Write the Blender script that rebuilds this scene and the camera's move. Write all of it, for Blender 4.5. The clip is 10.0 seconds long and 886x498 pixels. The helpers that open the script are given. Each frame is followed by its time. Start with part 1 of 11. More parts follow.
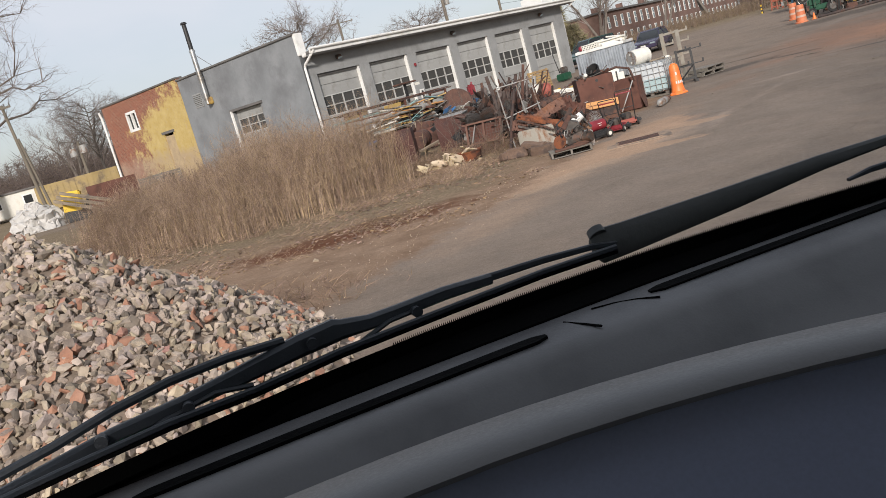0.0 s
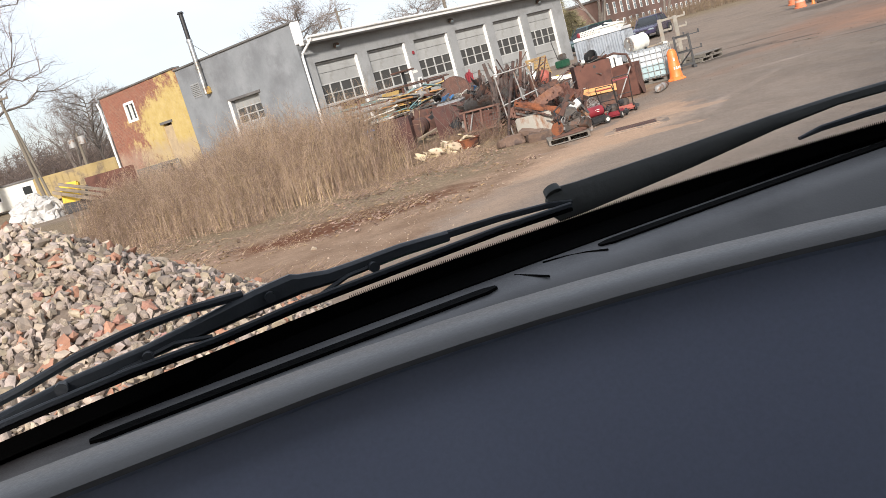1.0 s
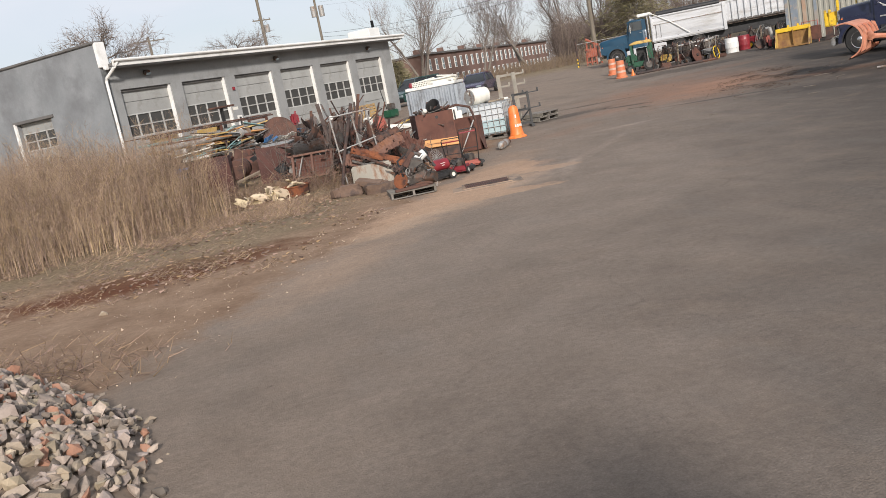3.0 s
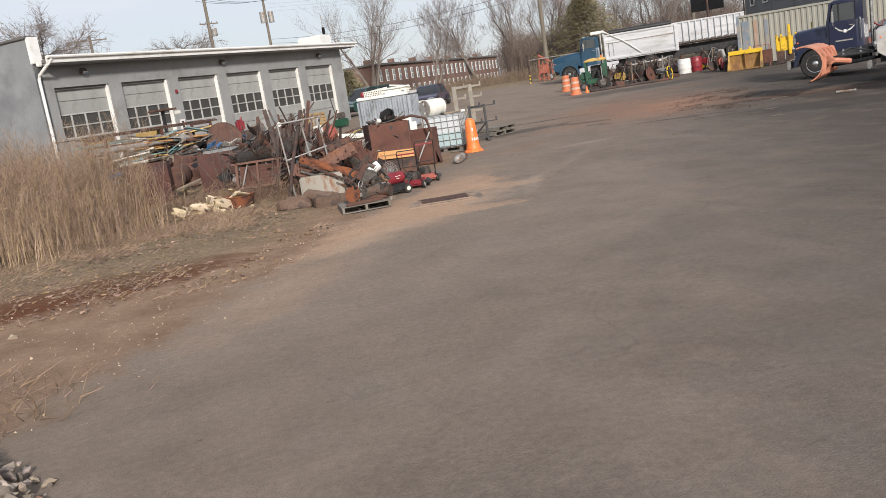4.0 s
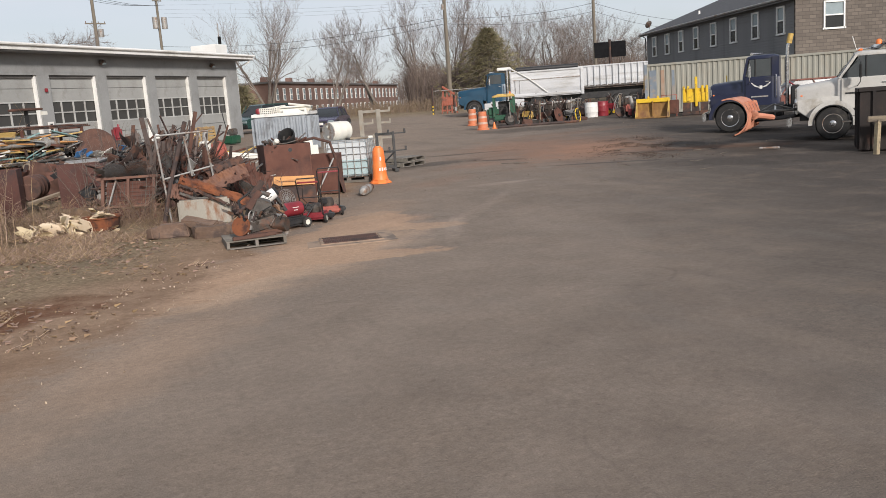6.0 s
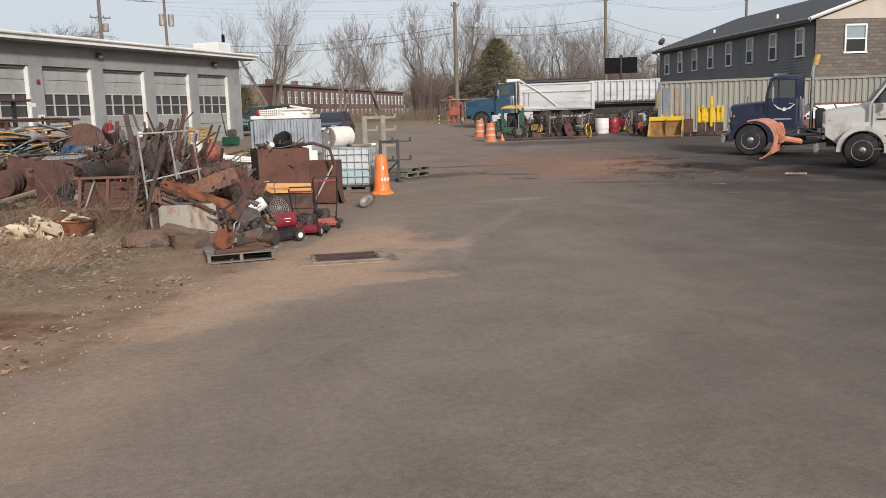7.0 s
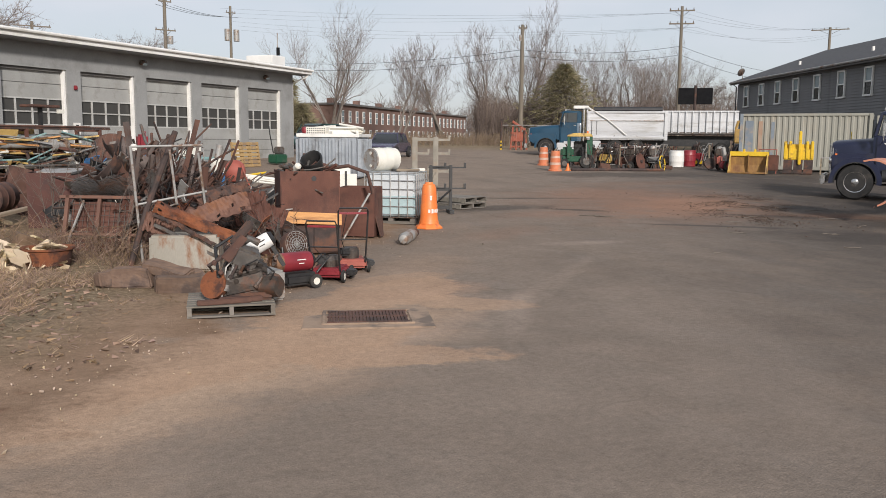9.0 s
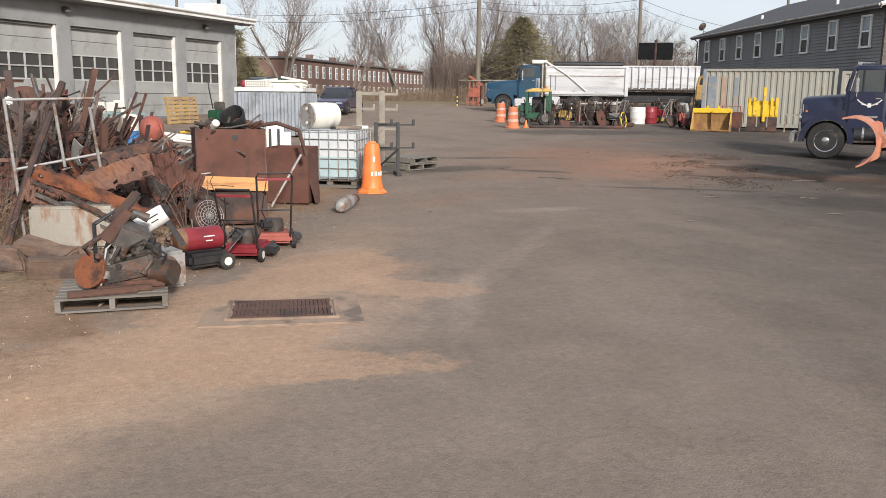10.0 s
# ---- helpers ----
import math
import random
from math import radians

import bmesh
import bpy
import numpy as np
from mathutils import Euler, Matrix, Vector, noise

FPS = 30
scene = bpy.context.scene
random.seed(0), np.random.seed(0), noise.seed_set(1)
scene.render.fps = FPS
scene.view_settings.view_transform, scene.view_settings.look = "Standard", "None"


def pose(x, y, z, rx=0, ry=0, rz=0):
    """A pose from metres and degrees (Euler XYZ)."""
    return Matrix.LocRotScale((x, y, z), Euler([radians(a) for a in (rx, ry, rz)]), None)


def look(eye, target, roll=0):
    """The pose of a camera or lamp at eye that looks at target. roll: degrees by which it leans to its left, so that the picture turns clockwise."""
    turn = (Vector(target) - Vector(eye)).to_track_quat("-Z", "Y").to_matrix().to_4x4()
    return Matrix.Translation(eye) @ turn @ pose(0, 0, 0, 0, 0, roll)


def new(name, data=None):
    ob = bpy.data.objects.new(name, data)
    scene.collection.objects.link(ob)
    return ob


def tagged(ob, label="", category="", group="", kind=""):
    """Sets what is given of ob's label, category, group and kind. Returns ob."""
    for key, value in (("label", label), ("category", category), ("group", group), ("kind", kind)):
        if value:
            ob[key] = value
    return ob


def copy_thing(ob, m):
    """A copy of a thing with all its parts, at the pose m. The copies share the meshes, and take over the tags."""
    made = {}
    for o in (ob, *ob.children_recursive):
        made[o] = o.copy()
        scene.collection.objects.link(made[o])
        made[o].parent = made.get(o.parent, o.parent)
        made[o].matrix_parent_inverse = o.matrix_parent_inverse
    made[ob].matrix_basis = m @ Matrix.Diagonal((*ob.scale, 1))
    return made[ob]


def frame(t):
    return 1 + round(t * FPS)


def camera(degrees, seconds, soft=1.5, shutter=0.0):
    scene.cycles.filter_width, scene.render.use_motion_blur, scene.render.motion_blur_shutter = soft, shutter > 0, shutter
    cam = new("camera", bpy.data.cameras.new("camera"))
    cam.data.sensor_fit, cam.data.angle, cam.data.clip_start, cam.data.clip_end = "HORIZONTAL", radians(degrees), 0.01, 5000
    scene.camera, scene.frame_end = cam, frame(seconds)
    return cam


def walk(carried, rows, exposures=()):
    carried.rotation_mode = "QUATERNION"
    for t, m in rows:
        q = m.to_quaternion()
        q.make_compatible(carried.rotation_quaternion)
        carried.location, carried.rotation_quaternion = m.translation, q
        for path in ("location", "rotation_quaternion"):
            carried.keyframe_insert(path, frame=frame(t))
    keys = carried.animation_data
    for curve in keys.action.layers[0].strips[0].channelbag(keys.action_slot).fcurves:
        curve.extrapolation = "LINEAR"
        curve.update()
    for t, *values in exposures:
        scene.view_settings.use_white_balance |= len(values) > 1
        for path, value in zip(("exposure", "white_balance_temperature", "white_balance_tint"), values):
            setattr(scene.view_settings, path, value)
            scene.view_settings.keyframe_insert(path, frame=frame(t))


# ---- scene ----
# ---- camera ----
cam = camera(55.1, 10.0, 0.65)
METRES, EYE, TILT, LEAN, TURN = 12.565, 2.4, -0.4, 0.0, 0.0
ROWS = [
    (0, 0.0000, 0.0000, 0.0000, -2.75, -10.41, 15.18),
    (0.5, 0.0021, 0.0019, -0.0031, -3.07, -11.22, 15.55),
    (1, 0.0029, -0.0025, -0.0033, -2.81, -11.17, 15.59),
    (1.2, -0.0021, 0.0193, -0.0026, -3.74, -9.86, 12.37),
    (1.5, -0.0096, 0.0519, -0.0016, -4.89, -9.41, 2.18),
    (2, -0.0156, 0.1034, -0.0036, -8.63, -11.46, 7.00),
    (2.3, -0.0167, 0.1317, -0.0001, -10.89, -11.01, 10.42),
    (2.5, -0.0142, 0.1495, -0.0041, -12.10, -10.89, 11.77),
    (2.7, -0.0143, 0.1666, -0.0046, -13.58, -10.90, 11.79),
    (3.8, -0.0054, 0.2661, -0.0115, -17.66, -10.45, 9.21),
    (4, -0.0038, 0.2835, -0.0090, -18.61, -10.55, 8.99),
    (4.5, 0.0022, 0.3282, -0.0083, -19.44, -10.21, 7.67),
    (5, 0.0124, 0.3776, -0.0103, -22.31, -9.96, 7.04),
    (5.5, 0.0244, 0.4309, -0.0121, -23.47, -9.79, 5.60),
    (5.7, 0.0288, 0.4506, -0.0114, -24.92, -9.83, 5.21),
    (6.8, 0.0708, 0.5723, -0.0120, -24.97, -8.72, 2.78),
    (7, 0.0805, 0.5926, -0.0133, -25.20, -8.79, 1.95),
    (7.5, 0.1044, 0.6511, -0.0144, -28.61, -8.50, 0.35),
    (7.7, 0.1135, 0.6716, -0.0148, -26.36, -7.58, -0.95),
    (7.9, 0.1226, 0.6921, -0.0152, -13.80, -6.98, -0.08),
    (8, 0.1275, 0.7050, -0.0152, -13.04, -6.65, 0.27),
    (8.2, 0.1378, 0.7246, -0.0151, -13.87, -5.93, 0.55),
    (8.3, 0.1438, 0.7363, -0.0148, -17.21, -5.59, 0.41),
    (8.4, 0.1500, 0.7482, -0.0146, -19.27, -5.66, 0.37),
    (8.5, 0.1555, 0.7631, -0.0141, -19.78, -5.70, 0.28),
    (9, 0.1892, 0.8173, -0.0159, -21.03, -7.08, -0.30),
    (9.5, 0.2261, 0.8808, -0.0183, -22.81, -8.48, -0.90),
    (10, 0.2597, 0.9412, -0.0181, -23.82, -9.96, -0.47),
]
EXPOSURES = [(0.0, 0.48), (0.5, 0.76), (1.0, 1.0), (1.5, 0.42), (2.0, 0.6), (4.0, 0.58), (5.5, 0.5), (8.0, 0.36), (9.0, 0.42), (9.5, 0.6), (10.0, 0.7)]
walk(cam, [(t, pose(0, 0, EYE, TILT, LEAN, TURN) @ pose(METRES * x, METRES * y, METRES * z, 90 + pitch, roll, yaw)) for t, x, y, z, yaw, pitch, roll in ROWS], EXPOSURES)

# ---- sky and sun ----
SUN_AZ, SUN_EL = radians(184.0), radians(24.0)   # clockwise from +y
world = bpy.data.worlds.new("sky")
scene.world = world
world.use_nodes = True
wn, wl = world.node_tree.nodes, world.node_tree.links
wn.clear()
sky = wn.new("ShaderNodeTexSky")
sky.sky_type = "NISHITA"
sky.sun_disc = False
sky.sun_elevation, sky.sun_rotation = SUN_EL, SUN_AZ
sky.air_density, sky.dust_density = 1.0, 1.5
wtc = wn.new("ShaderNodeTexCoord")
wmap = wn.new("ShaderNodeMapping")
wmap.inputs["Scale"].default_value = (1.0, 1.0, 2.6)
wnoise = wn.new("ShaderNodeTexNoise")
wnoise.inputs["Scale"].default_value, wnoise.inputs["Detail"].default_value = 1.7, 5.0
wramp = wn.new("ShaderNodeValToRGB")
wramp.color_ramp.elements[0].position, wramp.color_ramp.elements[1].position = 0.36, 0.62
wramp.color_ramp.elements[0].color = (0.35, 0.35, 0.35, 1)
wramp.color_ramp.elements[1].color = (0.92, 0.92, 0.92, 1)
wmix = wn.new("ShaderNodeMix")
wmix.data_type = "RGBA"
wmix.inputs["B"].default_value = (7.0, 7.35, 8.1, 1)
wback = wn.new("ShaderNodeBackground")
wback.inputs["Strength"].default_value = 0.075
wout = wn.new("ShaderNodeOutputWorld")
wl.new(wtc.outputs["Generated"], wmap.inputs["Vector"])
wl.new(wmap.outputs["Vector"], wnoise.inputs["Vector"])
wl.new(wnoise.outputs["Fac"], wramp.inputs["Fac"])
wl.new(wramp.outputs["Color"], wmix.inputs["Factor"])
wl.new(sky.outputs["Color"], wmix.inputs["A"])
wl.new(wmix.outputs["Result"], wback.inputs["Color"])
wl.new(wback.outputs["Background"], wout.inputs["Surface"])
sun_data = bpy.data.lights.new("sun", "SUN")
sun_data.energy, sun_data.angle, sun_data.color = 3.0, radians(6), (1.0, 0.935, 0.89)
sun = new("sun", sun_data)
sun.matrix_basis = look((math.sin(SUN_AZ) * 60, math.cos(SUN_AZ) * 60, 60 * math.tan(SUN_EL)), (0, 0, 0))

# ---- small tools ----


def ramp(u, w=6.0):
    return 0.0 if u <= -w / 2 else (u if u >= w / 2 else (u + w / 2) ** 2 / (2 * w))


GAR_X, GAR_Y, GAR_ROT = -3.45, 40.02, 45.71
GU = Vector((math.cos(radians(GAR_ROT)), math.sin(radians(GAR_ROT))))
GN = Vector((-GU.y, GU.x))


def G(x, y):
    """Height of the yard: it climbs gently away from the start and towards the garage."""
    y = min(y, 110.0)
    a = 0.0225 * ramp(y - 19)
    d = -((x - GAR_X) * GN.x + (y - GAR_Y) * GN.y)
    b = 0.047 * (ramp(19 - d) - ramp(-d - 0.5))
    return (a ** 3 + b ** 3) ** (1 / 3)


def thing(name, label, category, x, y, rot=0.0, z=None, group="", kind="", tilt=(0, 0)):
    e = new(name)
    e.empty_display_size = 0.2
    e.matrix_basis = pose(x, y, G(x, y) if z is None else z, tilt[0], tilt[1], rot)
    return tagged(e, label, category, group, kind)


def mesh_of(name, bm, mat, smooth=False):
    me = bpy.data.meshes.new(name)
    bmesh.ops.recalc_face_normals(bm, faces=bm.faces)
    bm.to_mesh(me)
    bm.free()
    me.materials.append(mat)
    if smooth:
        me.polygons.foreach_set("use_smooth", [True] * len(me.polygons))
        me.set_sharp_from_angle(angle=radians(40))
    return me


def part(name, bm, mat, parent, label="", m=None, smooth=False, kind=""):
    me = bm if isinstance(bm, bpy.types.Mesh) else mesh_of(name, bm, mat, smooth)
    ob = new(name, me)
    ob.parent = parent
    if m is not None:
        ob.matrix_basis = m
    return tagged(ob, label, "", "", kind)


def solo(name, bm, mat, label, category, x, y, rot=0.0, z=None, group="", kind="", smooth=False, tilt=(0, 0)):
    """A thing that is one mesh."""
    ob = new(name, bm if isinstance(bm, bpy.types.Mesh) else mesh_of(name, bm, mat, smooth))
    ob.matrix_basis = pose(x, y, G(x, y) if z is None else z, tilt[0], tilt[1], rot)
    return tagged(ob, label, category, group, kind)


def raw(name, verts, faces, mat, smooth=False):
    me = bpy.data.meshes.new(name)
    me.from_pydata(verts, [], faces)
    me.materials.append(mat)
    if smooth:
        me.polygons.foreach_set("use_smooth", [True] * len(me.polygons))
    me.update()
    return me


def nb():
    return bmesh.new()


def bx(bm, cx, cy, cz, sx, sy, sz, rot=(0, 0, 0), bev=0.0):
    """A box of that size round that centre."""
    r = bmesh.ops.create_cube(bm, size=1.0, matrix=pose(cx, cy, cz, *rot) @ Matrix.Diagonal((sx, sy, sz, 1)))
    if bev:
        edges = list({e for v in r["verts"] for e in v.link_edges})
        bmesh.ops.bevel(bm, geom=edges, offset=bev, segments=2, affect="EDGES", clamp_overlap=True)
    return bm


def cyl(bm, p0, p1, r0, r1=None, seg=12, cap=True):
    p0, p1 = Vector(p0), Vector(p1)
    d = p1 - p0
    m = Matrix.Translation((p0 + p1) / 2) @ d.to_track_quat("Z", "Y").to_matrix().to_4x4()
    bmesh.ops.create_cone(bm, cap_ends=cap, cap_tris=False, segments=seg, radius1=r0, radius2=r0 if r1 is None else r1, depth=d.length, matrix=m)
    return bm


def sweep(bm, pts, r, seg=6, r_end=None, closed=False):
    """A bent tube along points."""
    pts = [Vector(p) for p in pts]
    n = len(pts)
    rings = []
    up = Vector((0, 0, 1))
    for i, p in enumerate(pts):
        if closed:
            d = pts[(i + 1) % n] - pts[i - 1]
        else:
            d = pts[min(i + 1, n - 1)] - pts[max(i - 1, 0)]
        d.normalize()
        a = d.cross(up if abs(d.z) < 0.95 else Vector((1, 0, 0))).normalized()
        b = d.cross(a)
        rr = r if r_end is None else r + (r_end - r) * i / max(1, n - 1)
        rings.append([bm.verts.new(p + rr * (math.cos(k * 2 * math.pi / seg) * a + math.sin(k * 2 * math.pi / seg) * b)) for k in range(seg)])
    for i in range(n if closed else n - 1):
        q, w = rings[i], rings[(i + 1) % n]
        for k in range(seg):
            bm.faces.new((q[k], q[(k + 1) % seg], w[(k + 1) % seg], w[k]))
    if not closed:
        bm.faces.new(rings[0][::-1])
        bm.faces.new(rings[-1])
    return bm


def prism(bm, pts, y0, y1, bev=0.0, m=None):
    """A side outline of (x, z) points, thick from y0 to y1."""
    lo = [bm.verts.new((x, y0, z)) for x, z in pts]
    hi = [bm.verts.new((x, y1, z)) for x, z in pts]
    k = len(pts)
    fs = [bm.faces.new(lo), bm.faces.new(hi[::-1])]
    fs += [bm.faces.new((lo[i], hi[i], hi[(i + 1) % k], lo[(i + 1) % k])) for i in range(k)]
    if bev:
        edges = list({e for f in fs for e in f.edges})
        bmesh.ops.bevel(bm, geom=edges, offset=bev, segments=2, affect="EDGES", clamp_overlap=True)
    if m is not None:
        bmesh.ops.transform(bm, matrix=m, verts=bm.verts)
    return bm


def lathe(bm, prof, seg=20, m=None):
    """A turned shape from (radius, z) points, about the z axis."""
    rings = []
    for r, z in prof:
        rings.append([bm.verts.new((r * math.cos(k * 2 * math.pi / seg), r * math.sin(k * 2 * math.pi / seg), z)) for k in range(seg)])
    for a, b in zip(rings, rings[1:]):
        for k in range(seg):
            bm.faces.new((a[k], a[(k + 1) % seg], b[(k + 1) % seg], b[k]))
    bm.faces.new(rings[0][::-1])
    bm.faces.new(rings[-1])
    if m is not None:
        vs = [v for ring in rings for v in ring]
        bmesh.ops.transform(bm, matrix=m, verts=vs)
    return bm


def dent(bm, amount, scale, seed=0.0):
    """Pushes the points about a little, so that edges look worn and bent."""
    for v in bm.verts:
        v.co += amount * noise.noise_vector(v.co * scale + Vector((seed, seed * 1.7, seed * 0.3)))
    return bm


def sheet(w, h, t, nx=10, nz=8, wave=0.02, seed=0.0):
    """A thin standing plate in the xz plane, dented, of thickness t."""
    bm = nb()
    front, back = [], []
    for side, keep in ((0, front), (1, back)):
        for j in range(nz + 1):
            row = []
            for i in range(nx + 1):
                x, z = w * (i / nx - 0.5), h * j / nz
                y = wave * noise.noise(Vector((x * 1.7 + seed, z * 1.7, seed)))
                row.append(bm.verts.new((x, y + t * side, z)))
            keep.append(row)
    for keep in (front, back):
        for j in range(nz):
            for i in range(nx):
                bm.faces.new((keep[j][i], keep[j][i + 1], keep[j + 1][i + 1], keep[j + 1][i]))
    for j in range(nz):
        for i in (0, nx):
            bm.faces.new((front[j][i], front[j + 1][i], back[j + 1][i], back[j][i]))
    for i in range(nx):
        for j in (0, nz):
            bm.faces.new((front[j][i], front[j][i + 1], back[j][i + 1], back[j][i]))
    return bm


# ---- materials ----
def nodes_of(name):
    m = bpy.data.materials.new(name)
    m.use_nodes = True
    return m, m.node_tree.nodes, m.node_tree.links, m.node_tree.nodes["Principled BSDF"]


def noise_node(n, l, coord, scale, detail=4.0, rough=0.6):
    t = n.new("ShaderNodeTexNoise")
    t.inputs["Scale"].default_value, t.inputs["Detail"].default_value, t.inputs["Roughness"].default_value = scale, detail, rough
    if coord is not None:
        l.new(coord, t.inputs["Vector"])
    return t.outputs["Fac"]


def map_node(n, l, value, a, b, lo=0.0, hi=1.0):
    t = n.new("ShaderNodeMapRange")
    t.inputs["From Min"].default_value, t.inputs["From Max"].default_value = a, b
    t.inputs["To Min"].default_value, t.inputs["To Max"].default_value = lo, hi
    l.new(value, t.inputs["Value"])
    return t.outputs["Result"]


def mix_node(n, l, fac, a, b):
    t = n.new("ShaderNodeMix")
    t.data_type = "RGBA"
    for socket, v in ((t.inputs["Factor"], fac), (t.inputs["A"], a), (t.inputs["B"], b)):
        if isinstance(v, (int, float)):
            socket.default_value = v
        elif isinstance(v, tuple):
            socket.default_value = (*v, 1)
        else:
            l.new(v, socket)
    return t.outputs["Result"]


def math_node(n, l, op, a, b=0.0, c=0.0):
    t = n.new("ShaderNodeMath")
    t.operation = op
    for socket, v in zip(t.inputs, (a, b, c)):
        if isinstance(v, (int, float)):
            socket.default_value = v
        else:
            l.new(v, socket)
    return t.outputs[0]


def M(name, c1, c2, scale=3.0, rough=0.75, metal=0.0, stain=None, stain_scale=1.2, stain_at=(0.5, 0.62), bump=0.25, bump_scale=40.0, vary=0.0, island=False, coat=0.0, stretch=None, world_space=False):
    """A surface of two mixed tones, with stains of a third and a fine relief."""
    m, n, l, p = nodes_of(name)
    tc = n.new("ShaderNodeTexCoord").outputs["Object"]
    if world_space:
        tc = n.new("ShaderNodeNewGeometry").outputs["Position"]
    if stretch:
        mp = n.new("ShaderNodeMapping")
        mp.inputs["Scale"].default_value = stretch
        l.new(tc, mp.inputs["Vector"])
        tc = mp.outputs["Vector"]
    f = map_node(n, l, noise_node(n, l, tc, scale), 0.32, 0.68)
    col = mix_node(n, l, f, c1, c2)
    fine = noise_node(n, l, tc, bump_scale, 3.0)
    if stain:
        s = map_node(n, l, noise_node(n, l, tc, stain_scale, 6.0, 0.65), stain_at[0], stain_at[1])
        col = mix_node(n, l, s, col, stain)
    if vary:
        if island:
            r = n.new("ShaderNodeNewGeometry").outputs["Random Per Island"]
        else:
            r = n.new("ShaderNodeObjectInfo").outputs["Random"]
        hsv = n.new("ShaderNodeHueSaturation")
        l.new(map_node(n, l, r, 0, 1, 1 - vary, 1 + vary), hsv.inputs["Value"])
        r2 = math_node(n, l, "FRACT", math_node(n, l, "MULTIPLY", r, 7.31))
        l.new(map_node(n, l, r2, 0, 1, 0.5 - vary * 0.05, 0.5 + vary * 0.05), hsv.inputs["Hue"])
        l.new(map_node(n, l, r2, 0, 1, 1 - vary * 0.6, 1 + vary * 0.4), hsv.inputs["Saturation"])
        l.new(col, hsv.inputs["Color"])
        col = hsv.outputs["Color"]
    grain = math_node(n, l, "MULTIPLY_ADD", fine, 0.3, 0.85)
    g = n.new("ShaderNodeMix")
    g.data_type, g.blend_type = "RGBA", "MULTIPLY"
    g.inputs["Factor"].default_value = 1.0
    l.new(col, g.inputs["A"])
    l.new(grain, g.inputs["B"])
    l.new(g.outputs["Result"], p.inputs["Base Color"])
    l.new(map_node(n, l, fine, 0.2, 0.8, max(0.03, rough - 0.12), min(1, rough + 0.1)), p.inputs["Roughness"])
    p.inputs["Metallic"].default_value = metal
    p.inputs["Coat Weight"].default_value = coat
    if bump:
        b = n.new("ShaderNodeBump")
        b.inputs["Strength"].default_value, b.inputs["Distance"].default_value = bump, 0.01
        l.new(fine, b.inputs["Height"])
        l.new(b.outputs["Normal"], p.inputs["Normal"])
    return m


def glass(name, tint=(0.018, 0.02, 0.021), rough=0.2):
    m, n, l, p = nodes_of(name)
    tc = n.new("ShaderNodeTexCoord").outputs["Object"]
    l.new(mix_node(n, l, noise_node(n, l, tc, 2.5), tint, tuple(1.5 * c for c in tint)), p.inputs["Base Color"])
    p.inputs["Roughness"].default_value = rough
    p.inputs["Specular IOR Level"].default_value = 0.35
    return m


RUST = M("rusted_steel", (0.07, 0.036, 0.028), (0.135, 0.065, 0.044), 2.2, 0.85, 0.0, (0.05, 0.03, 0.025), 1.6, bump=0.5, bump_scale=30)
RUST_RED = M("red_brown_rust", (0.085, 0.034, 0.024), (0.14, 0.06, 0.041), 1.7, 0.85, 0.0, (0.055, 0.028, 0.022), 1.3, (0.5, 0.66), bump=0.4, bump_scale=35)
TANK_DARK = M("purple_brown_tank_rust", (0.065, 0.027, 0.022), (0.105, 0.04, 0.029), 1.2, 0.8, 0.0, (0.03, 0.024, 0.026), 0.6, (0.5, 0.6), bump=0.3, bump_scale=30)
ENGINE = M("greasy_engine_iron", (0.035, 0.03, 0.027), (0.085, 0.068, 0.055), 7.0, 0.6, 0.3, (0.12, 0.055, 0.032), 4.0, (0.52, 0.66), bump=0.5, bump_scale=45)
RUST_ORANGE = M("orange_rust", (0.15, 0.048, 0.022), (0.27, 0.092, 0.034), 6.0, 0.92, 0.0, (0.06, 0.026, 0.018), 3.0, (0.46, 0.58), bump=0.8, bump_scale=30)
PLATE = M("smooth_red_brown_plate", (0.115, 0.058, 0.042), (0.175, 0.09, 0.063), 2.0, 0.8, 0.0, (0.2, 0.085, 0.04), 2.4, (0.56, 0.7), bump=0.3, bump_scale=30)
RUST_DARK = M("dark_rusted_iron", (0.035, 0.027, 0.025), (0.08, 0.053, 0.045), 4.0, 0.8, 0.2, (0.13, 0.062, 0.04), 2.5, bump=0.5, bump_scale=40)
IRON = M("dirty_grey_iron", (0.09, 0.085, 0.08), (0.17, 0.155, 0.14), 5.0, 0.6, 0.5, (0.12, 0.06, 0.035), 3.0, bump=0.3)
BLACK = M("worn_black_paint", (0.012, 0.012, 0.013), (0.03, 0.029, 0.028), 4.0, 0.5, 0.0, (0.07, 0.06, 0.05), 3.0, (0.6, 0.75), bump=0.15)
RUBBER = M("dusty_tyre_rubber", (0.012, 0.012, 0.012), (0.028, 0.026, 0.024), 5.0, 0.85, 0.0, (0.075, 0.065, 0.052), 3.0, (0.55, 0.75), bump=0.3)
STEEL = M("bare_steel", (0.42, 0.42, 0.41), (0.55, 0.55, 0.54), 3.0, 0.38, 0.9, (0.3, 0.27, 0.23), 1.8, bump=0.1)
ALU = M("polished_aluminium", (0.5, 0.51, 0.52), (0.62, 0.63, 0.64), 0.8, 0.4, 0.4, (0.4, 0.39, 0.37), 1.1, (0.54, 0.7), bump=0.0, stretch=(0.3, 1, 2))
GALV = M("galvanised_sheet", (0.3, 0.33, 0.36), (0.4, 0.43, 0.46), 2.0, 0.5, 0.35, (0.24, 0.25, 0.26), 1.5, bump=0.15)
